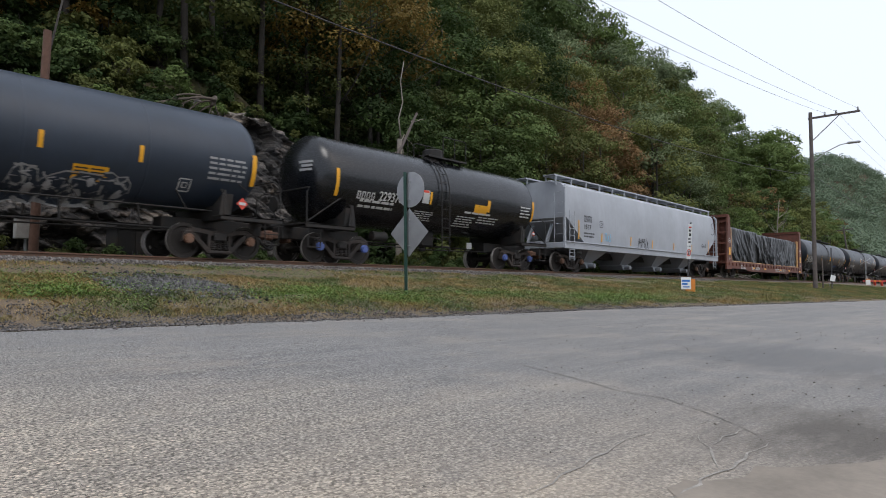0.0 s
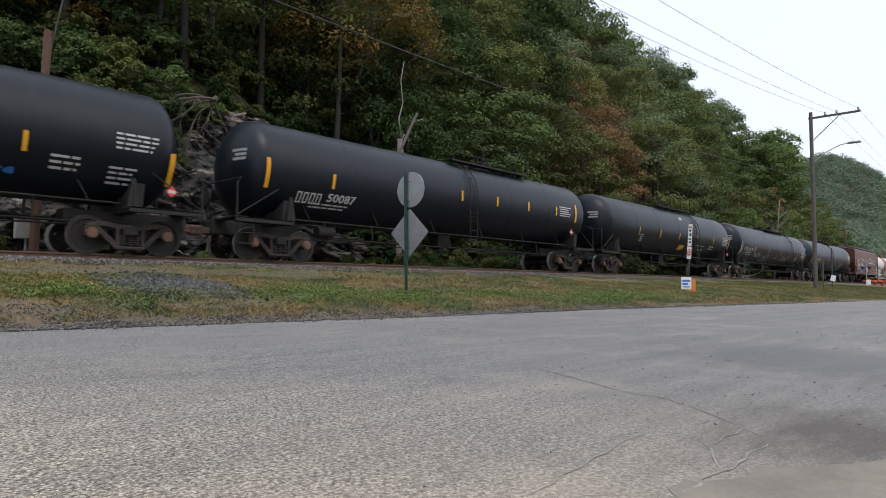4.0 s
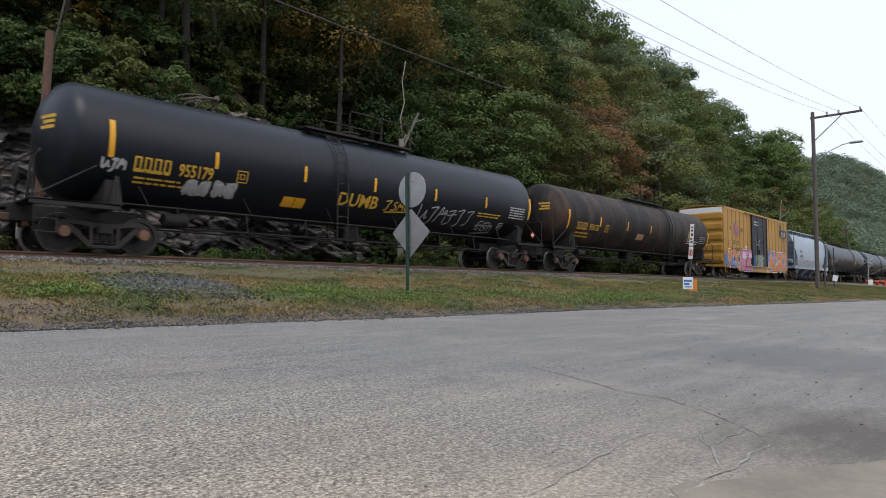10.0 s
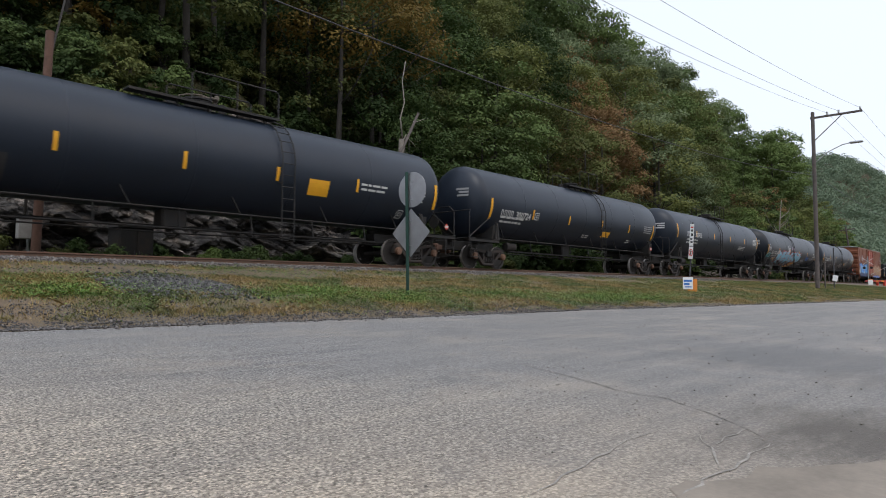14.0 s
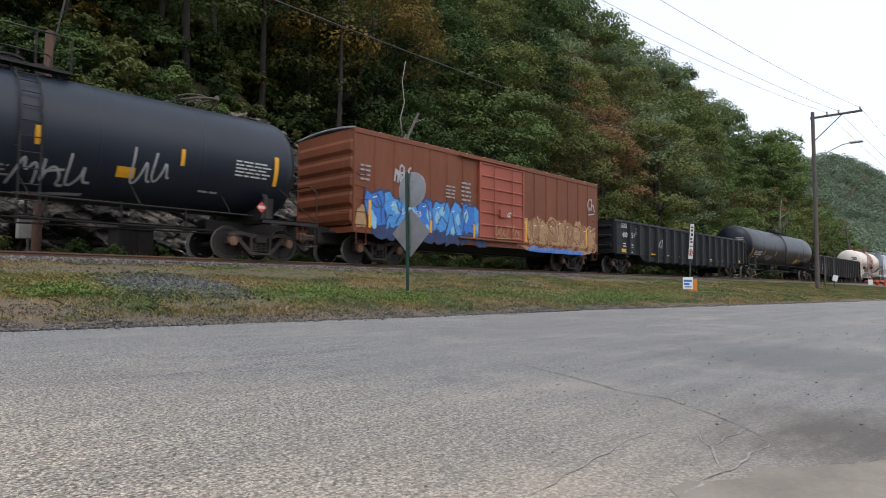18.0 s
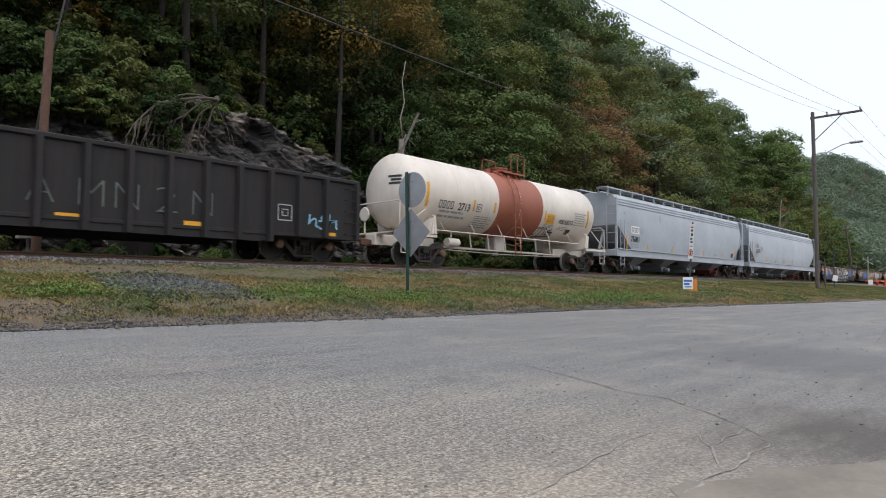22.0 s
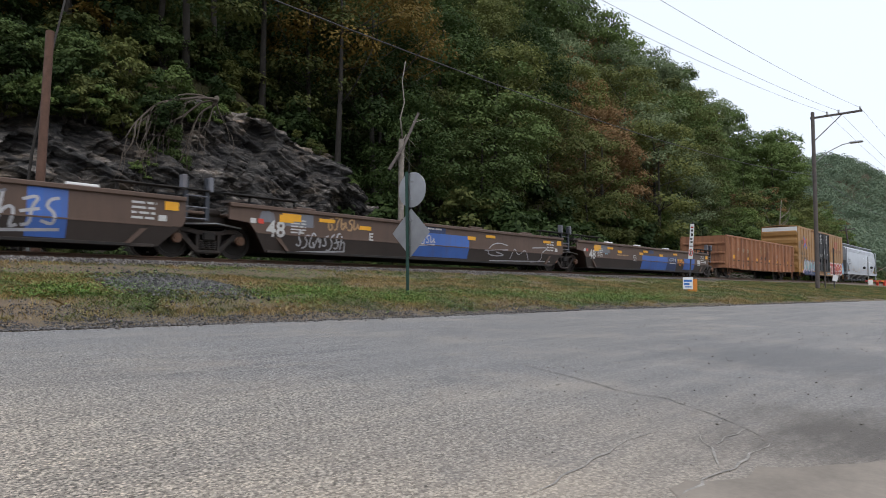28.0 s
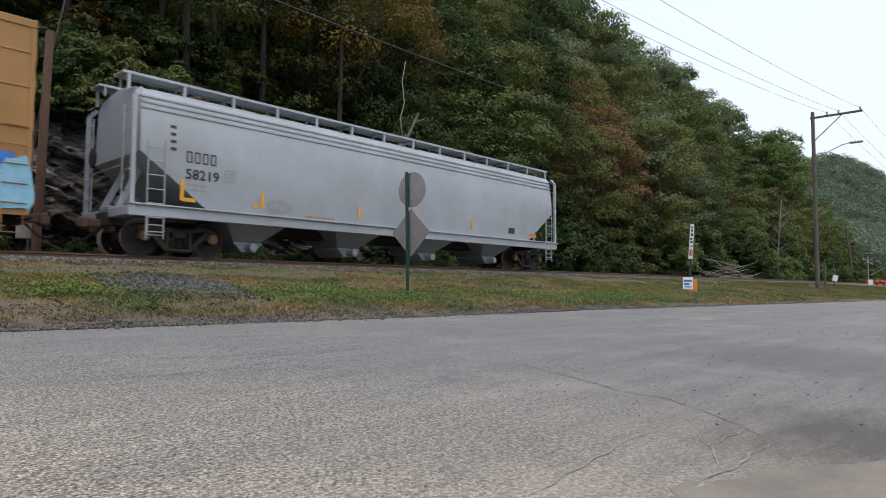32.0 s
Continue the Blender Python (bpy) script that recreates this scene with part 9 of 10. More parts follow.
c.strip(0.79, 1.97, 2.40, 0.1)
c.strip(4.49, 1.97, 2.41, 0.1)
c.strip(8.58, 1.71, 2.41, 0.13)
c.glyphs(4, -8.07, -7.24, 1.96, 0.26, M_WHITE)
c.letters("80222", -6.70, 1.93, 0.30, M_WHITE, width=0.92)
c.bars("data_lines", -7.97, -6.41, 1.62, 1.97, 2, M_WHITE, seed=69, words=1, ragged=.15)
c.bars("data_lines", -4.88, -3.04, 1.58, 1.96, 4, M_GREYINK, seed=13, words=1, ragged=.15)
c.patch("warning_panel", 4.12, 4.93, 1.54, 1.90, M_YELLOW)
c.bars("data_lines", 5.04, 5.84, 1.64, 1.90, 3, M_GREYINK, seed=16, words=1, ragged=.15)
c.bars("data_lines", 6.94, 8.03, 1.72, 2.18, 4, M_GREYINK, seed=86, words=1, ragged=.15)
c.diamond(9.64, 1.43, 0.13)
c = gondola_car(435.2, 452.1, "worn black gondola with chalked and sprayed marks", M_GONBRN, top=2.62, floor=.72, belly=.5, over=2.25, wavy=False, ribs=21, post_at=-5.6)
c.glyphs(2, -6.01, -5.65, 1.78, 0.26, M_WHITE)
c.glyphs(2, -5.43, -5.11, 1.79, 0.22, M_WHITE)
c.letters("360", -5.89, 1.33, 0.26, M_WHITE, width=0.51)
c.letters("164", -5.21, 1.29, 0.24, M_WHITE, width=0.47)
c.bars("data_lines", -6.13, -5.73, 0.86, 1.09, 2, M_TAN, seed=83, words=1, ragged=.15)
c.bars("data_lines", -5.40, -4.95, 0.84, 1.08, 2, M_GREYINK, seed=43, words=1, ragged=.15)
c.patch("reflective_strip", -9.98, -9.50, 1.31, 1.47, M_YELLOW)
c.patch("reflective_strip", -10.00, -9.51, 0.79, 0.92, M_YELLOW)
c.patch("reflective_strip", -7.97, -7.48, 0.75, 0.90, M_YELLOW)
c.patch("reflective_strip", -4.41, -3.91, 0.71, 0.86, M_YELLOW)
c.patch("reflective_strip", -1.64, -1.10, 0.73, 0.87, M_YELLOW)
c.patch("reflective_strip", 1.50, 2.04, 0.70, 0.86, M_YELLOW)
c.patch("reflective_strip", 4.42, 4.89, 0.73, 0.90, M_YELLOW)
c.patch("reflective_strip", 8.77, 9.24, 0.72, 0.89, M_YELLOW)
c.scrawl("graffiti", -7.08, -6.56, 0.75, 2.07, M_LILAC, 46, .06, 2, "pinkish vertical tag")
c.bubble(-9.39, -8.94, 1.22, 1.72, 2, M_TAN, M_GREYINK, 20, "faded buff letters")
c.scrawl("graffiti", -8.99, -8.41, 1.09, 1.83, M_SKYBLUE, 44, .06, 3, "pale blue and white scrawl")
c.scrawl("graffiti", -4.51, -1.83, 0.97, 1.82, M_CHALK, 68, .03, 5, "chalk-grey letters")
for ch, xc in zip("AMN2N", (1.2, 2.23, 3.02, 3.97, 4.91)):
    c.letters(ch, xc, 1.05, .72, M_CHALK, "thin chalk-grey drawn letter", width=.55, bold=-.035, name="graffiti")
box_mark(c, 7.18, 1.15, .45, M_SILVER)
c.scrawl("graffiti", 8.21, 9.31, 0.96, 1.52, M_SKYBLUE, 38, .06, 3, "pale blue tag")
c.patch("paint_mark", -6.34, -6.18, 2.54, 2.70, M_TEAL)
c.patch("label", -8.97, -8.77, 0.87, 1.07, M_TAN)
c = tank_car(457.4, 468.4, "cream acid tank car with a red-brown middle band", M_CREAMTANK, R=1.42, zc=2.82, dome=.05, platform=.8, frame_mat=M_CREAMTANK, band=(-1.5, 1.7), fit_mat=M_BANDRED)
head_stencil(c, M_BLACKINK)
c.strip(-5.71, 2.18, 3.07, 0.13)
c.strip(-3.05, 2.24, 2.68, 0.1)
c.strip(-1.73, 2.26, 2.70, 0.1)
c.strip(1.95, 2.25, 2.69, 0.1)
c.strip(5.61, 2.17, 3.01, 0.13)
c.glyphs(4, -5.03, -4.18, 2.20, 0.29, M_BLACKINK)
c.letters("2713", -3.62, 2.20, 0.29, M_BLACKINK, width=0.68)
c.bars("data_lines", -4.93, -3.40, 1.79, 2.13, 2, M_GREYINK, seed=24, words=1, ragged=.15)
box_mark(c, -2.86, 2.24, .28, M_BLACKINK)
c.bars("data_lines", -2.83, -1.69, 1.61, 2.08, 6, M_GREYINK, seed=0, words=1, ragged=.15)
c.patch("warning_panel", 2.09, 2.73, 2.13, 2.57, M_YELLOW)
c.bars("data_lines", 2.13, 2.70, 2.18, 2.48, 4, M_TAN, seed=39, words=1, ragged=.15)
c.scrawl("graffiti", 1.69, 3.06, 1.59, 1.97, M_BLACKINK, 68, .05, 5, "black scrawl")
c.bars("data_lines", 4.41, 5.45, 2.16, 2.80, 6, M_GREYINK, seed=55, words=1, ragged=.15)
c.patch("label", 3.98, 4.37, 1.77, 2.00, M_BLACKINK)
c.letters("HYDROCHLORIC ACID", 3.74, 2.21, 0.21, M_BLACKINK, width=1.20)
c.bars("data_lines", 3.21, 4.03, 1.88, 2.08, 3, M_GREYINK, seed=73, words=1, ragged=.15)
c.bars("data_lines", 2.05, 2.93, 1.94, 2.10, 3, M_GREYINK, seed=72, words=1, ragged=.15)
c = hopper_car(472.5, 489.2, "pale grey four-bay covered hopper with dark number", M_HOPWHITE, over=2.0, bays=4, sill=(.88, 1.26), bulge=.18, ends_red=True)
c.patch("mark_panel", -8.04, -7.09, 2.18, 2.59, M_SIGNWHITE)
c.glyphs(4, -7.95, -7.16, 2.25, 0.27, M_BLACKINK)
c.letters("75081", -7.60, 1.72, 0.34, M_BLACKINK, width=0.99)
box_mark(c, -6.92, 2.23, .25, M_GREYINK)
c.bars("data_lines", -8.11, -7.12, 1.36, 1.61, 2, M_GREYINK, seed=6, words=1, ragged=.15)
c.strip(-8.52, 1.27, 2.18, 0.1)
c.strip(-6.05, 1.22, 1.68, 0.1)
c.strip(-2.69, 1.25, 1.70, 0.1)
c.strip(-0.20, 1.23, 1.65, 0.1)
c.strip(2.25, 1.26, 1.68, 0.1)
c.strip(5.70, 1.27, 1.70, 0.1)
c.strip(8.35, 1.47, 2.15, 0.1)
c.patch("label", 7.41, 7.84, 1.43, 1.71, M_BLACKINK)
c.bars("data_lines", 4.12, 4.54, 1.35, 1.51, 1, M_GREYINK, seed=6, words=1, ragged=.15)
c.patch("scrape", -4.37, -4.20, 3.05, 3.46, M_GREYINK)
c.bars("data_lines", -8.88, -8.70, 3.17, 3.24, 1, M_BLACKINK, seed=68, words=1, ragged=.15)
c = hopper_car(493.5, 510.6, "light grey four-bay covered hopper with spaced black letters", M_HOPWHITE, over=2.0, bays=4, sill=(.88, 1.26), tank_end=1, bulge=.18, ends_red=True)
c.glyphs(4, -8.16, -7.40, 2.44, 0.29, M_BLACKINK)
c.letters("620356", -7.63, 2.02, 0.31, M_BLACKINK, width=1.10)
box_mark(c, -6.83, 2.22, .3, M_BLACKINK)
c.bars("data_lines", -8.19, -7.67, 1.63, 1.89, 2, M_GREYINK, seed=6, words=1, ragged=.15)
c.strip(-8.42, 1.38, 2.30, 0.1)
c.strip(-5.50, 1.37, 1.85, 0.1)
c.strip(-2.81, 1.36, 1.83, 0.1)
c.strip(-0.47, 1.35, 1.82, 0.1)
c.strip(2.14, 1.40, 1.84, 0.1)
c.strip(5.26, 1.39, 1.81, 0.1)
c.patch("label", -9.01, -8.82, 0.92, 1.10, M_REDSIGN)
c.patch("label", -8.94, -8.85, 1.04, 1.17, M_BLACKINK)
c.scrawl("graffiti", -7.47, -7.19, 0.97, 1.16, M_GREYINK, 20, .03, 1, "stencil")
WELLS = [(514.8, 533.0), (533.0, 551.2), (551.2, 569.25), (569.25, 587.15), (587.15, 605.1)]
c = well_unit(*WELLS[0], "rusty brown articulated well car with bold black-and-white sprayed letters", 5, True, False, 40)
c.letters("48", -7.16, 0.64, 0.48, M_WHITE, width=0.77)
c.blob("spray_field", -6.12, -5.24, 0.24, 1.48, M_WELLBLUE, seed=6)
c.blob("spray_field", -5.29, -4.13, 0.20, 1.08, M_NAVY, seed=2)
c.patch("mark_panel", -5.13, -4.46, 0.74, 1.05, M_SIGNWHITE)
c.glyphs(3, -5.03, -4.53, 0.78, 0.23, M_BLACKINK)
c.patch("reflective_strip", -5.31, -4.84, 1.08, 1.21, M_YELLOW)
c.scrawl("graffiti", -4.10, -2.55, 0.72, 1.14, M_TAN, 42, .05, 6, "tan scrawl")
c.blob("spray_field", -2.07, -1.34, 0.19, 0.76, M_GREEN, seed=12)
c.blob("spray_field", 3.48, 3.97, 0.22, 0.94, M_GREEN, seed=4)
c.letters("STRANGE", 1.03, 0.20, 1.29, M_BLACKINK, width=5.43, halo=M_SIGNWHITE,bold=.04)
c.blob("spray_field", 4.04, 5.59, 0.60, 1.43, M_WELLBLUE, seed=29)
c.patch("paint_patch", -8.59, -8.05, 0.67, 0.88, M_WELLBLUE)
c.patch("reflective_panel", -8.55, -8.11, 1.11, 1.34, M_YELLOW)
c.bubble(-6.69, -6.17, 0.47, 1.15, 2, M_TAN, M_GREYINK, 14, "faded letters")
c = well_unit(*WELLS[1], "rusty brown articulated well car with blue and buff patches", 5, False, False, 41)
c.blob("spray_field", -5.0, -3.0, .5, 1.4, M_WELLBLUE, seed=3)
c.bubble(-2.6, 2.0, .35, 1.45, 5, [M_TAN, M_SILVER], M_NAVY, 7, "buff and grey graffiti letters")
c.bubble(3.0, 5.8, .35, 1.45, 3, M_SILVER, M_CRIMSON, 9, "silver graffiti letters")
c = well_unit(*WELLS[2], "rusty brown articulated well car with buff bubble graffiti", 5, False, False, 42)
c.bubble(-5.92, -3.95, 0.33, 1.45, 4, [M_TAN,M_SILVER,M_TAN], M_SIGNWHITE, 1, "buff and grey bubble letters")
c.scrawl("graffiti", -3.62, -1.03, 0.27, 1.49, M_TAN, 9, .09, 5, "broad buff strokes")
c.patch("paint_patch", -1.36, 1.42, 0.24, 0.95, M_WELLBLUE)
c.patch("reflective_strip", -4.00, -3.52, 1.07, 1.20, M_YELLOW)
c.patch("mark_panel", -0.82, -0.14, 1.19, 1.38, M_SIGNWHITE)
c.scrawl("graffiti", 0.99, 4.25, 0.33, 1.51, M_WELLGREY, 53, .06, 6, "faded pink-grey scrawl")
c.patch("paint_patch", 4.64, 5.44, 0.3, 1.46, M_WELLBLUE)
c.scrawl("graffiti", 3.7, 5.3, 0.45, 1.3, M_SILVER, 17, .07, 4, "pale grey sprayed scrawl")
c.patch("label", -3.57, -3.42, 0.79, 0.99, M_WHITE)
c.scrawl("graffiti", -0.64, -0.03, 0.73, 1.19, M_SILVER, 19, .06, 2, "silver scrawl")
c.patch("reflective_strip", 0.50, 0.94, 1.05, 1.18, M_YELLOW)
c.patch("reflective_strip", 3.07, 3.55, 1.04, 1.17, M_YELLOW)
c = well_unit(*WELLS[3], "rusty brown articulated well car with a blue rectangle and wavy line", 5, False, False, 43)
c.patch("paint_patch", -1.81, 1.40, 0.32, 1.18, M_WELLBLUE)
c.scrawl("graffiti", -6.45, -4.57, 0.31, 0.91, M_SILVER, 87, .05, 8, "silver scrawl")
c.letters("E", -3.56, 0.75, 0.25, M_WHITE, width=0.17)
c.scrawl("graffiti", -5.34, -4.06, 0.95, 1.46, M_TAN, 34, .06, 5, "tan scrawl")
c.scrawl("graffiti", -1.74, -0.53, 0.74, 1.11, M_SILVER, 85, .05, 5, "silver scrawl")
c.patch("mark_panel", -0.97, 0.06, 1.19, 1.41, M_NAVY)
c.bars("data_lines", -0.90, -0.09, 1.24, 1.37, 1, M_WHITE, seed=1, words=1, ragged=.15)
c.patch("reflective_strip", -4.06, -3.58, 1.07, 1.20, M_YELLOW)
c.patch("reflective_strip", -1.58, -1.14, 1.04, 1.16, M_YELLOW)
c.patch("reflective_strip", 1.30, 1.77, 1.05, 1.19, M_YELLOW)
c.scrawl("graffiti", 2.31, 7.14, 0.36, 1.11, M_SILVER, 80, .04, 3, "wavy white line")
c.patch("reflective_panel", -7.04, -6.56, 1.09, 1.31, M_YELLOW)
c.blob("spray_field", -7.69, -7.17, 1.05, 1.39, M_WELLGREY, seed=26)
c = well_unit(*WELLS[4], "brown end unit of the well cars with wide blue paint field", 5, False, True, 44)
c.patch("paint_patch", -1.71, 1.63, 0.25, 1.04, M_WELLBLUE)
c.patch("reflective_strip", -4.57, -4.10, 1.04, 1.18, M_YELLOW)
c.patch("reflective_strip", -2.06, -1.60, 1.04, 1.18, M_YELLOW)
c.patch("reflective_strip", 0.50, 0.99, 1.04, 1.18, M_YELLOW)
c.patch("reflective_panel", -7.02, -6.56, 1.06, 1.29, M_YELLOW)
box_mark(c, -2.75, 0.70, .28, M_WHITE)
c.patch("mark_panel", -0.83, -0.26, 1.17, 1.36, M_NAVY)
c.patch("mark_panel", 1.63, 3.00, 0.23, 1.09, M_NAVY)
c.patch("mark_panel", 1.97, 2.83, 0.68, 1.00, M_SIGNWHITE)
c.glyphs(3, 2.09, 2.73, 0.74, 0.21, M_BLACKINK)
c.scrawl("graffiti", 3.09, 4.06, 0.58, 1.05, M_ORANGE, 38, .06, 3, "orange sprayed letters")
c.patch("paint_patch", 4.11, 5.75, 0.37, 1.06, M_WELLBLUE)
c.bars("data_lines", 3.07, 3.88, 0.73, 0.98, 1, M_YINK, seed=45, words=1, ragged=.15)
c.patch("label", 6.21, 6.69, 0.68, 1.02, M_WHITE)
c.bars("data_lines", -4.62, -3.34, 0.85, 0.98, 1, M_TAN, seed=55, words=1, ragged=.15)
c.bars("data_lines", -5.89, -5.61, 0.85, 0.98, 1, M_SKYBLUE, seed=42, words=1, ragged=.15)
c = gondola_car(609.05, 622.75, "salmon-orange rusty gondola with yellow reflectors", M_GONORG, top=3.03, floor=.68, belly=.6, over=2.1, wavy=False, ribs=16, post_at=-5.52, seam=1.3)
c.letters("937", -6.01, 1.96, 0.24, M_TANINK, width=0.53)
c.letters("542", -4.93, 1.92, 0.29, M_TANINK, width=0.71)
c.glyphs(2, -6.29, -5.82, 2.42, 0.21, M_TAN)
c.patch("reflective_strip", -7.15, -6.68, 1.38, 1.64, M_YELLOW)
c.patch("reflective_strip", -4.09, -3.60, 1.38, 1.55, M_YELLOW)
c.patch("reflective_strip", -1.89, -1.40, 1.38, 1.54, M_YELLOW)
c.patch("reflective_strip", 1.35, 1.84, 1.36, 1.53, M_YELLOW)
c.patch("reflective_strip", 3.62, 4.07, 1.36, 1.54, M_YELLOW)
c.patch("reflective_strip", 6.77, 7.13, 1.35, 1.58, M_YELLOW)
c.scrawl("graffiti", -4.23, -3.59, 1.95, 2.22, M_TANINK, 83, .05, 2, "pale faded tag")
c.scrawl("graffiti", -4.2, -3.62, 1.58, 1.95, M_BLACKINK, 84, .025, 5, "black spray burst")
c.bars("faded_stripes", -0.85, .05, 1.86, 2.5, 6, M_TAN, "pale stripes of a worn emblem", seed=16, ragged=.5)
c.bars("faded_stripes", .2, .62, 1.9, 2.5, 5, M_TAN, "pale stripes of a worn emblem", seed=18, ragged=.5)
for x in (-.42, .55):
    for k in range(7):
        a = radians(-72 + 24 * k)
        u, w = Vector((math.sin(a), math.cos(a))), Vector((math.cos(a), -math.sin(a)))
        p = [Vector((x, 1.4)) + u * d + w * o for d, o in ((.14, -.012), (.36, -.03), (.38, .02), (.14, .012))]
        c.add("fan_stroke", Build().prism([(q.x, q.y) for q in p], c.side(2) - .008, c.side(2) + .01), M_BLACKINK)
c.scrawl("graffiti", 3.55, 4.23, 1.46, 2.15, M_SILVER, 48, .05, 2, "silver tag")
c.scrawl("graffiti", -5.32, -4.68, 0.79, 1.03, M_BLACKINK, 3, .05, 3, "dark tag")
c.scrawl("graffiti", -3.96, -3.72, 0.88, 1.08, M_BLACKINK, 11, .05, 1, "dark tag")
c.patch("label", 5.73, 6.19, 1.47, 1.74, M_BLACKINK)
c.letters("8", 1.22, 2.12, .34, M_TAN, "worn pale emblem letter")
c.bars("data_lines", -6.26, -5.67, 1.52, 1.68, 2, M_TAN, seed=68, words=1, ragged=.15)
c = box_car(628.7, 642.8, "golden yellow boxcar with twin black doors and graffiti", M_BOXYEL, 2.95, ends=2.25, doors=[(-2.6, -.1, .95, 4.88), (-.07, 2.4, .95, 4.88)], door_mat=M_DOORBLK, end_top=M_SIGNWHITE, sillz=.56, vribs=19)
cross_emblem(c, -7.05, 3.62, 1.2, 1.1)
c.letters("next", -8.20, 3.63, 0.20, M_BLACKINK, width=0.56)
c.letters("load", -8.21, 3.40, 0.25, M_BLACKINK, width=0.53)
c.letters("any", -5.67, 3.60, 0.24, M_BLACKINK, width=0.49)
c.letters("road", -5.62, 3.40, 0.24, M_BLACKINK, width=0.62)
c.glyphs(2, -8.46, -7.99, 2.40, 0.29, M_BLACKINK)
c.glyphs(2, -7.65, -7.10, 2.43, 0.28, M_BLACKINK)
c.letters("64", -8.21, 1.97, 0.26, M_BLACKINK, width=0.51)
c.letters("34", -7.38, 1.97, 0.27, M_BLACKINK, width=0.50)
c.letters("62", -6.50, 1.97, 0.28, M_BLACKINK, width=0.52)
box_mark(c, -6.60, 2.45, .32, M_BLACKINK)
c.patch("reflective_panel", -8.54, -8.32, 1.09, 1.56, M_YELLOW)
c.patch("reflective_panel", -8.40, -7.94, 0.86, 1.03, M_YELLOW)
c.bars("data_lines", -8.29, -8.05, 1.11, 1.55, 3, M_BLACKINK, seed=64, words=1, ragged=.15)
c.blob("spray_field", -7.96, -2.59, 0.61, 1.43, M_LILAC, seed=70)
c.bubble(-7.60, -2.76, 0.45, 2.04, 8, [M_SILVER,M_GREYINK,M_TEAL], M_NAVY, 6, "grey and teal graffiti letters")
c.strip(-6.26, 1.06, 1.60, 0.1)
c.strip(-3.04, 0.97, 1.59, 0.1)
c.scrawl("graffiti", -9.32, -8.60, 2.93, 3.71, M_WELLGREY, 78, .05, 3, "faded grey-blue spray")
c.blob("spray_field", 1.52, 2.75, 0.71, 1.40, M_SKYBLUE, seed=73)
c.blob("spray_field", 8.66, 9.39, 0.86, 2.03, M_SKYBLUE, seed=27)
c.letters("TIEMPO", 5.70, 0.84, 1.06, M_CRIMSON, width=5.78, halo=M_SIGNWHITE,bold=.085)
c.patch("reflective_panel", 6.34, 6.57, 1.17, 1.71, M_YELLOW)
c.patch("reflective_panel", 8.21, 8.47, 1.24, 1.81, M_YELLOW)
c.bars("data_lines", -1.90, -0.81, 4.27, 4.69, 3, M_WHITE, seed=69, words=1, ragged=.15, off=.085)
c.bars("data_lines", -1.93, -0.81, 3.74, 4.24, 4, M_WHITE, seed=67, words=1, ragged=.15, off=.085)
c.bars("data_lines", 0.49, 1.56, 4.25, 4.73, 3, M_WHITE, seed=3, words=1, ragged=.15, off=.085)
c.bars("data_lines", 0.50, 1.57, 3.80, 4.25, 4, M_WHITE, seed=3, words=1, ragged=.15, off=.085)
c.patch("label", -1.47, -1.26, 2.43, 2.74, M_WHITE, off=.085)
c.patch("label", -0.86, -0.60, 2.51, 2.75, M_WHITE, off=.085)
c.patch("label", -1.56, -1.35, 1.79, 2.01, M_WHITE, off=.085)
c.patch("label", -1.94, -1.80, 1.70, 1.83, M_REDSIGN, off=.085)
c.bars("data_lines", 0.05, 0.29, 2.72, 3.23, 4, M_WHITE, seed=77, words=1, ragged=.15, off=.085)
c.bars("data_lines", 1.24, 1.80, 2.65, 2.83, 2, M_WHITE, seed=38, words=1, ragged=.15, off=.085)
c.glyphs(3, 4.97, 6.65, 3.57, 0.70, M_CRIMSON)
c.letters("RAILCAR POOLING EXPERTS", 5.79, 3.12, 0.31, M_BOXRED, width=4.85)
c.strip(0.19, 1.36, 1.92, 0.08)
c.patch("paint_patch", 8.60, 8.99, 1.41, 2.07, M_BLUE)
c = hopper_car(648.6, 664.2, "pale grey covered hopper at the tail of the train", M_HOPWHITE, over=2.0, bays=4, sill=(.93, 1.22), bulge=.18)
c.glyphs(4, -7.89, -7.02, 2.42, 0.30, M_BLACKINK)
c.letters("58219", -7.45, 2.00, 0.27, M_BLACKINK, width=0.92)
box_mark(c, -6.82, 2.05, .3, M_GREYINK)
c.bars("data_lines", -7.89, -7.27, 1.61, 1.87, 2, M_GREYINK, seed=43, words=1, ragged=.15)
c.strip(-7.98, 1.42, 1.96, 0.1)
c.patch("reflective_strip", -7.97, -7.61, 1.40, 1.50, M_YELLOW)
c.strip(-5.66, 1.42, 1.87, 0.1)
c.strip(-2.14, 1.42, 1.82, 0.1)
c.strip(0.46, 1.47, 1.83, 0.1)
c.strip(3.47, 1.48, 1.83, 0.1)
c.scrawl("graffiti", -5.51, -4.68, 1.39, 1.72, M_GREYINK, 34, .1, 3, "grey repaint smear")
c.patch("label", -5.92, -5.78, 1.43, 1.53, M_YELLOW)
c.bars("data_lines", -6.12, -5.09, 1.00, 1.13, 1, M_GREYINK, seed=55, words=1, ragged=.15)
c.patch("label", 5.83, 6.26, 1.47, 1.70, M_BLACKINK)
c.patch("rust_mark", 7.33, 7.84, 1.39, 1.54, M_ORANGE)
c.bars("data_lines", -4.21, -3.05, 1.22, 1.35, 1, M_TAN, seed=60, words=1, ragged=.15)
c.bars("data_lines", -8.31, -8.14, 2.56, 3.33, 4, M_BLACKINK, seed=17, words=1, ragged=.15)
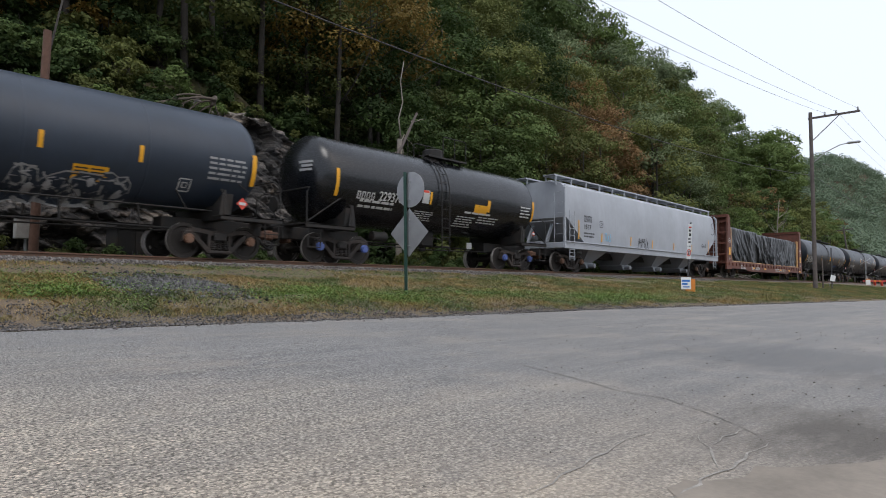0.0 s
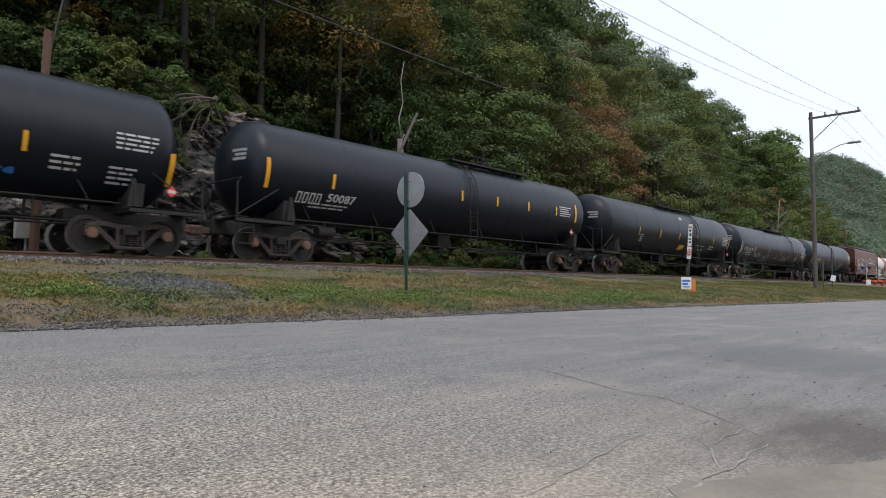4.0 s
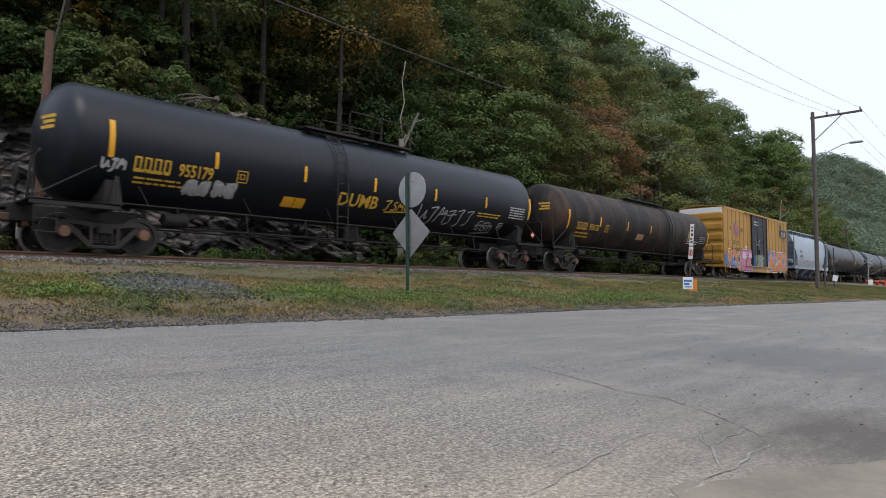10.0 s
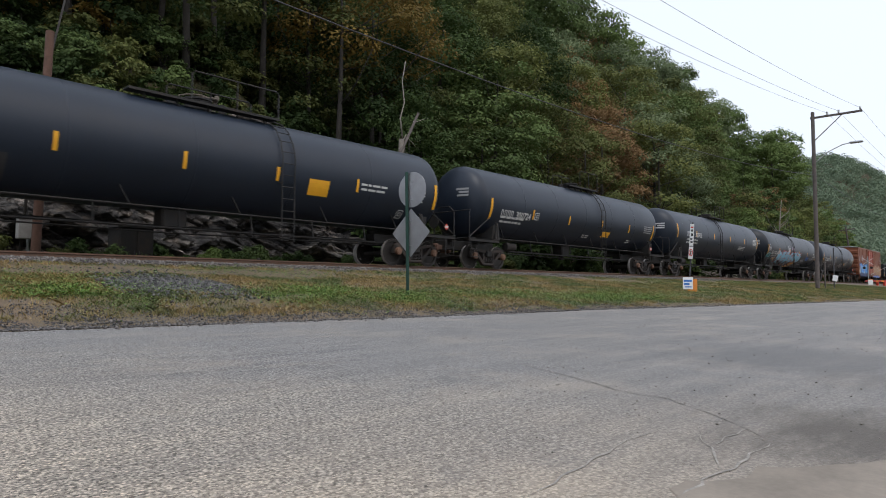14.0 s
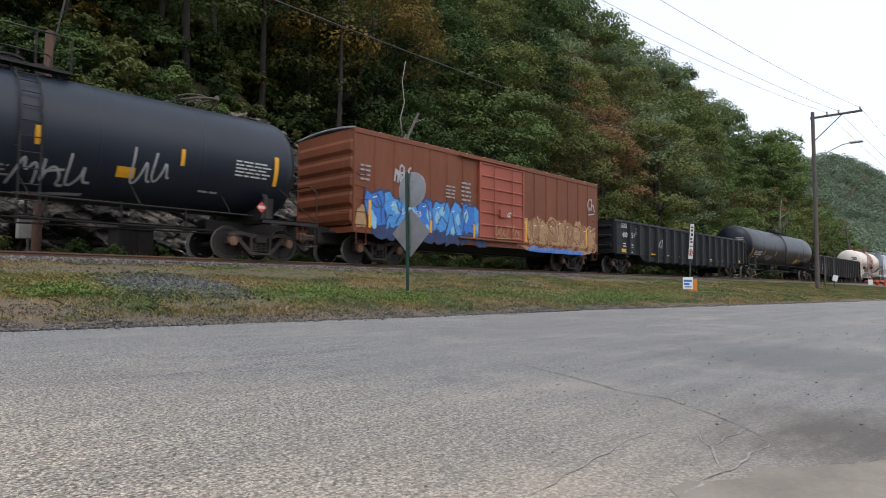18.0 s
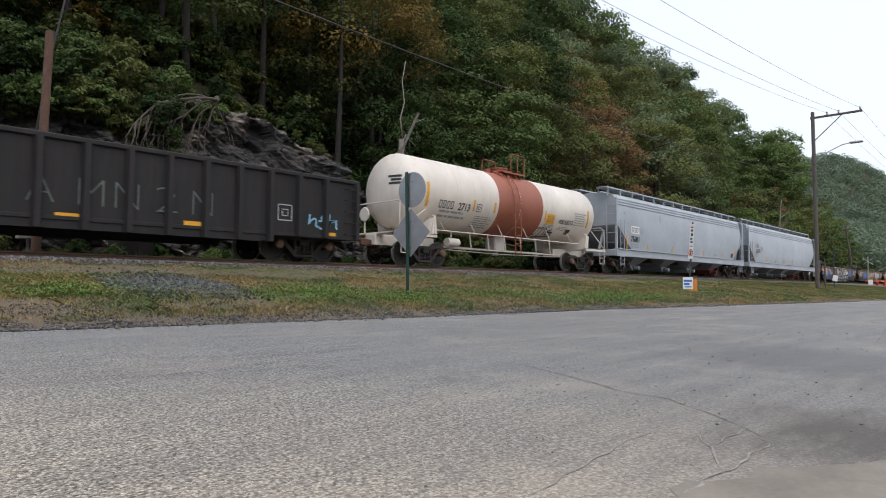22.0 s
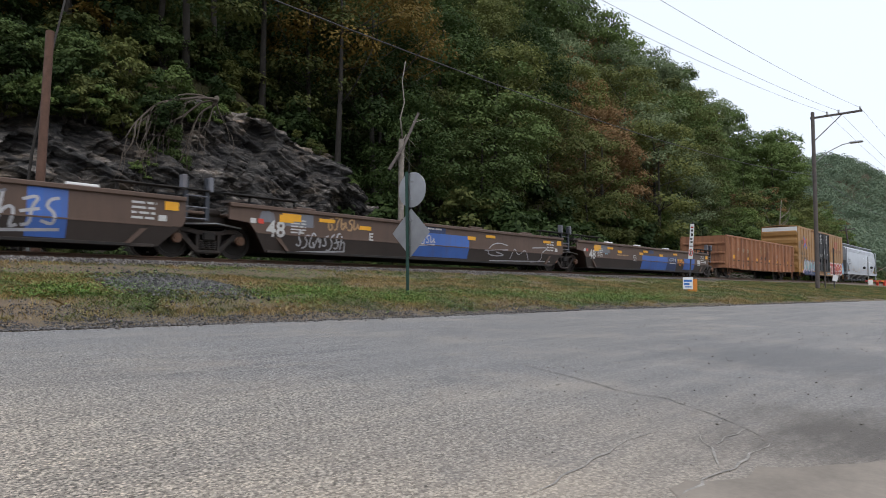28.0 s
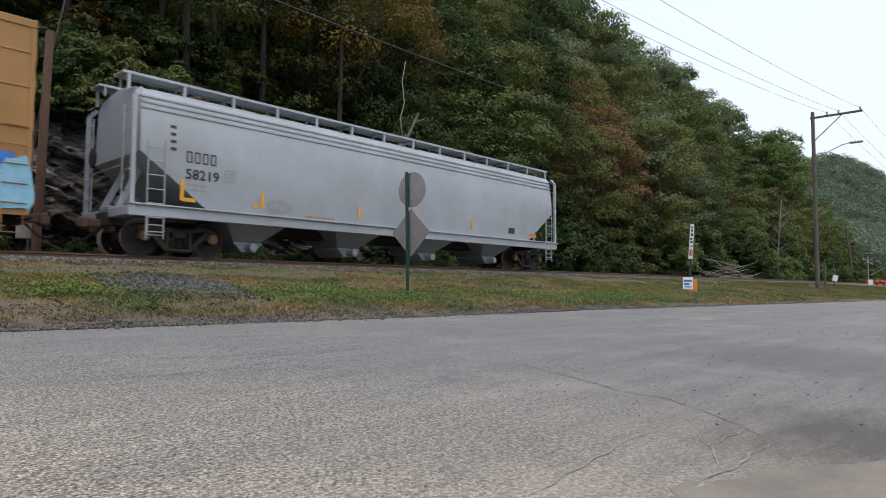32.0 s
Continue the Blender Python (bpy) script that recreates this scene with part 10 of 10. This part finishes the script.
# ================= roadside things =================
def road_signs():
    t = thing("road_sign", pose(9.47, 9.9, float(ground_z(9.47, 9.9)), 0, 0, 6), "round and diamond signs seen from behind on a green post", "road sign")
    b = Build()
    b.prism([(-.04, -.012), (.04, -.012), (.04, .0), (.018, .0), (.018, .028), (-.018, .028), (-.018, 0), (-.04, 0)], -.3, 2.72, 0, "xy")
    b.v = [(y, x, z) for x, y, z in b.v]
    post = part("post", b, M_GREENPOST, t)
    post.rotation_euler = (radians(-1.5), 0, 0)
    n = 40
    d = Build().lathe([(.03, .0), (.03, .385), (.033, .388), (.034, .385), (.034, 0)], "x", n, (0, 0, 0))
    part("round_panel", d, M_SIGNBACK, t, "bare aluminium back of a round sign", at=(.0, -.06, 2.32), smooth=30)
    dd = Build().prism([(-.53, 0), (-.5, -.035), (-.03, -.5), (0, -.53), (.03, -.5), (.5, -.035), (.53, 0), (.5, .035), (.03, .5), (0, .53), (-.03, .5), (-.5, .035)], .03, .034, 0, "yz")
    part("diamond_panel", dd, M_SIGNBACK, t, "bare aluminium back of a diamond sign", at=(0, -.035, 1.38))
    for z in (1.1, 1.65, 2.1, 2.5):
        part("bolt", Build().lathe([(-.03, .0), (-.03, .012), (.03, .012)], "x", 6), M_GALV, t, at=(0, -.03 - z * .015, z))


road_signs()


def street_pole():
    x, y = 43.2, 9.5
    z = float(ground_z(x, y))
    t = thing("utility_pole", pose(x, y, z), "weathered wooden utility pole with crossarm and street lamp", "utility pole")
    part("pole", Build().tube([(0, 0, -1), (0, 0, 5), (-.1, 0, 10.75)], .13, 12, taper=.78), M_POLEGREY, t, smooth=40)
    # the arm stands square to the wires
    arm = part("crossarm", Build().box(-.05, .05, -2.55, .15, 10.35, 10.47, .01), M_POLEGREY, t)
    part("arm_brace", Build().bar((0, -.05, 9.0), (0, -1.5, 10.35), .05, .04), M_POLEGREY, t)
    for yy in (-2.45, -1.35, -.75):
        part("insulator", Build().lathe([(10.47, .03), (10.55, .06), (10.6, .05), (10.64, .06), (10.7, .02)], "z", 10, (0, yy, 0)), M_GALV, t)
    b = Build().tube([(0, -.1, 7.7), (0, -.7, 8.2), (0, -1.5, 8.55), (0, -1.9, 8.6)], .03, 7)
    lamp = part("lamp_arm", b, M_GALV, t)
    part("lamp_head", Build().box(-.13, .13, -2.55, -1.85, 8.54, 8.66, .05), M_GALV, t, "grey cobra-head lamp")
    return x, y, z


PX, PY, PZ = street_pole()


def wire(p, q, sag, r=.0065, name="overhead_wire", label="thin dark overhead power wire"):
    p, q = Vector(p), Vector(q)
    pts = [p.lerp(q, k / 24) - Vector((0, 0, sag * 4 * (k / 24) * (1 - k / 24))) for k in range(25)]
    solo(name, Build().tube(pts, r, 5), M_WIRE, label, "wire", "overhead wires", smooth=True)


for yy in (-2.45, -1.35, -.75):
    wire((PX, PY + yy, PZ + 10.6), (-14, PY + yy + .6, 7.3), .8)
    wire((PX, PY + yy, PZ + 10.6), (115, PY + yy - 1, 10.6), .8)
wire((PX, PY, PZ + 6.9), (-10, 10.4, 6.6), 1.2, .014, "overhead_cable", "thick dark sagging overhead cable")
wire((PX, PY, PZ + 6.9), (115, PY - 1, 7.0), .8, .014, "overhead_cable", "thick dark sagging overhead cable")

# pole behind the track, its stub bracket and a bare stem leaning past it
part("trunk", Build().tube([(0, 0, -.5), (.25, 0, 3.6), (.62, 0, 6.6), (1.25, .1, 10.2)], .05, 6, taper=.5), M_BARK,
     thing("leaning_sapling", pose(4.75, 21.0, .55), "thin dark bare stem leaning beside the pole", "tree"), smooth=True)
solo("track_pole", Build().tube([(0, 0, -1), (.16, 0, 7.05)], .13, 10, taper=.85), M_POLE, "reddish brown wooden pole behind the track", "pole", m=pose(5.08, 20.6, .8), smooth=40)


def parking_sign():
    t = thing("parking_sign", pose(23.87, 9.55, float(ground_z(23.87, 9.55)), 4, 0, 0), "narrow white sign with red marks on a dark post", "road sign")
    part("post", Build().box(-.02, .02, -.025, .025, -.3, 2.62, .006), M_WIRE, t)
    up = part("upper_panel", Build().box(-.034, -.03, -.075, .075, 1.72, 2.55, 0), M_SIGNWHITE, t, "white strip with dark bars")
    for i, (z, h) in enumerate(((2.42, .06), (2.3, .08), (2.14, .1), (1.98, .06), (1.86, .06))):
        part("line", Build().box(-.038, -.0345, -.05 + .015 * (i % 2), .05 - .012 * (i % 3), z - h / 2, z + h / 2), M_CRIMSON if i == 0 else M_BLACKINK, up)
    lo = part("lower_panel", Build().box(-.034, -.03, -.085, .085, 1.22, 1.69, 0), M_SIGNWHITE, t, "white panel with a circle and slash")
    b = Build()
    pts = [(-.036, .068 * math.cos(a), 1.46 + .12 * math.sin(a)) for a in (6.2832 * k / 24 for k in range(25))]
    part("circle", Build().tube(pts, .013, 4), M_REDSIGN, lo)
    part("slash", Build().bar((-.037, -.055, 1.54), (-.037, .055, 1.38), .022, .006), M_REDSIGN, lo)
    part("symbol", Build().box(-.0375, -.0345, -.02, .02, 1.38, 1.54), M_BLACKINK, lo)


parking_sign()


def yard_placard(x, y, yaw, w, h, z0, label, panels, tilt=0.0):
    """A sheet of board on two wire legs; panels: x0, x1, z0, z1 as shares, material."""
    t = thing("yard_sign", pose(x, y, float(ground_z(x, y)), 0, 0, yaw) @ pose(0, 0, 0, 0, tilt, 0), label, "yard sign", "small signs on the verge")
    bd = part("board", Build().box(-w / 2, w / 2, -.004, .004, z0, z0 + h, .002), M_SIGNWHITE, t)
    for u0, u1, v0, v1, mt in panels:
        part("print", Build().box(-w / 2 + u0 * w, -w / 2 + u1 * w, -.007, -.0045, z0 + v0 * h, z0 + v1 * h), mt, bd)
    for s in (-1, 1):
        part("stake", Build().tube([(s * w * .3, .008, -.15), (s * w * .3, .008, z0 + h * .6)], .005, 5), M_GALV, t)


yard_placard(22.9, 9.2, -50, .36, .44, .1, "white board with blue lettering bars on wire legs", [(.1, .9, .62, .78, M_BLUE), (.1, .65, .36, .52, M_BLUE), (.2, .85, .15, .24, M_BLUE)])
yard_placard(23.45, 9.25, -50, .34, .5, .0, "bright orange board standing behind a white one", [(0, 1, 0, 1, M_ORANGE)])
yard_placard(44.55, 9.0, -60, .28, .36, .5, "tilted plain white board beside a thin post", [], 14)
yard_placard(57.0, 9.0, -65, .3, .46, .3, "white board with an orange strip on top", [(0, 1, .86, 1, M_ORANGE)])
t_ = thing("marker_post", pose(45.06, 9.0, float(ground_z(45.06, 9.0))), "thin dark steel post on the grass verge", "post")
part("post", Build().tube([(0, 0, -.3), (.01, 0, 2.55)], .035, 6), M_WIRE, t_)
t_ = thing("marker_post", pose(44.4, 9.35, float(ground_z(44.4, 9.35))), "short weathered wooden post on the verge", "post")
part("post", Build().tube([(0, 0, -.3), (0, 0, 1.85)], .045, 8, taper=.92), M_POLEGREY, t_)


def crossing():
    """Level-crossing equipment far down the line."""
    z = float(ground_z(87.4, 14.0))
    t = thing("crossing_signal", pose(87.4, 14.0, z, 0, 0, 0), "white crossbuck on a mast with lights and arm", "crossing signal")
    part("mast", Build().tube([(0, 0, -.3), (0, 0, 3.3)], .06, 8), M_GALV, t)
    for s in (-1, 1):
        part("crossbuck_blade", Build().bar((-.07 - .01 * s, -.5, 2.75 - .35 * s), (-.07 - .01 * s, .5, 2.75 + .35 * s), .16, .012), M_SIGNWHITE, t)
        part("signal_lamp", Build().lathe([(-.16, .0), (-.16, .14), (-.1, .16), (-.06, .12)], "x", 14, (0, s * .35, 2.0)), M_HOSE, t)
    arm = part("gate_arm", Build().bar((-.15, -.3, 1.2), (-.15, -2.2, 2.3), .1, .03), M_SIGNWHITE, t, "slanted white gate arm")
    for k in range(3):
        part("stripe", Build().bar((-.17, -.6 - .55 * k, 1.38 + .318 * k), (-.17, -.85 - .55 * k, 1.524 + .318 * k), .1, .012), M_REDSIGN, arm)
    bz = float(ground_z(91.0, 13.7))
    q = thing("barrier", pose(91.0, 13.7, bz, 0, 0, -60), "low red and orange traffic barrier on the verge", "barrier")
    part("rail", Build().box(-1.3, 1.3, -.05, .05, .45, .65, .02), M_CRIMSON, q)
    for s in (-1, 0, 1):
        part("stripe", Build().box(s * .55 - .12, s * .55 + .12, -.056, -.051, .45, .65), M_ORANGE, q)
        part("foot", Build().box(s * .75 - .06, s * .75 + .06, -.25, .25, -.05, .45, .02), M_REDSIGN, q)


crossing()

# far pole that leans, with its crossarm
t_ = thing("utility_pole", pose(119.7, 21.0, float(ground_z(119.7, 21.0)) - .3, -6, 0, 0), "far leaning wooden utility pole with short crossarm", "utility pole")
part("pole", Build().tube([(0, 0, -1), (0, 0, 10.2)], .16, 8, taper=.75), M_POLEGREY, t_)
part("crossarm", Build().box(-.06, .06, -1.3, 1.3, 9.7, 9.87, .01), M_POLEGREY, t_)

# bare pale sapling on the slope
sap = thing("bare_sapling", pose(78.5, 21.2, float(ground_z(78.5, 21.2)) - .3), "pale leafless sapling with upswept branches", "tree")
rq = random.Random(19)
part("trunk", Build().tube([(0, 0, -.3), (.05, 0, 3.6), (-.1, -.3, 7.2), (.1, -.5, 10.2)], .11, 6, taper=.3), M_DEADWOOD, sap, smooth=True)
for k in range(11):
    h, a = rq.uniform(4.0, 8.4), rq.uniform(0, 6.28)
    L = rq.uniform(.8, 2.0)
    dx, dy = math.cos(a) * L, math.sin(a) * L
    part("branch", Build().tube([(-.05, -.04 * h, h), (dx * .5, dy * .5 - .04 * h, h + L * .45), (dx * .85, dy * .85 - .04 * h, h + L * 1.2)], .05, 4, taper=.3), M_DEADWOOD, sap)


def relay_cabinet():
    z = float(ground_z(7.8, 20.9))
    t = thing("relay_cabinet", pose(7.8, 20.9, z, 0, 0, 3), "dark steel relay cabinet behind the track", "cabinet")
    part("body", Build().box(-.54, .54, -.4, .4, -.1, 1.72, .02), M_UNDER, t)
    part("roof", Build().prism([(-.6, 1.72), (.6, 1.72), (.5, 1.84), (-.5, 1.84)], -.46, .46), M_UNDER, t)
    for s in (-1, 1):
        d = part("door", Build().box(s * .26 - .24, s * .26 + .24, -.425, -.402, .1, 1.62, .006), M_UNDER, t)
        part("handle", Build().tube([(s * .07, -.45, .8), (s * .07, -.45, 1.0)], .012, 5), M_WIRE, d)
    q = thing("equipment_box", pose(5.0, 20.95, float(ground_z(5.0, 20.95))), "pale grey equipment box on a short post", "box")
    part("post", Build().tube([(0, 0, -.2), (0, 0, 1.2)], .045, 6), M_GALV, q)
    part("body", Build().box(-.28, .28, -.15, .15, 1.2, 1.78, .015), M_CONCRETE, q)
    part("lid", Build().box(-.3, .3, -.18, .16, 1.78, 1.82, .008), M_CONCRETE, q)


relay_cabinet()
# ================= the train's run =================
def motions():
    step_deg = math.degrees(SPEED / WHEEL_R) / FPS
    for e, s in MOVERS:
        walk(e, [(t, pose(s - SPEED * t, TRACK_Y, RAIL_Z)) for t in (0.0, 8.0, 16.0, 24.0, 32.0)])
    for ws, x, s in WHEELSETS:
        f0 = max(0, int((s - 32) / SPEED * FPS))
        f1 = min(32 * FPS, int((s - 2) / SPEED * FPS))
        if f1 <= f0:
            f0, f1 = (0, 1) if f1 <= 0 else (32 * FPS - 1, 32 * FPS)
        rows = [(0.0, 0)] if f0 > 0 else []
        rows += [(k / FPS, k - f0) for k in range(f0, f1 + 1)]
        if f1 < 32 * FPS:
            rows.append((32.0, f1 - f0))
        walk(ws, [(t, pose(x, 0, WHEEL_R, 0, -step_deg * k, 0)) for t, k in rows])


motions()
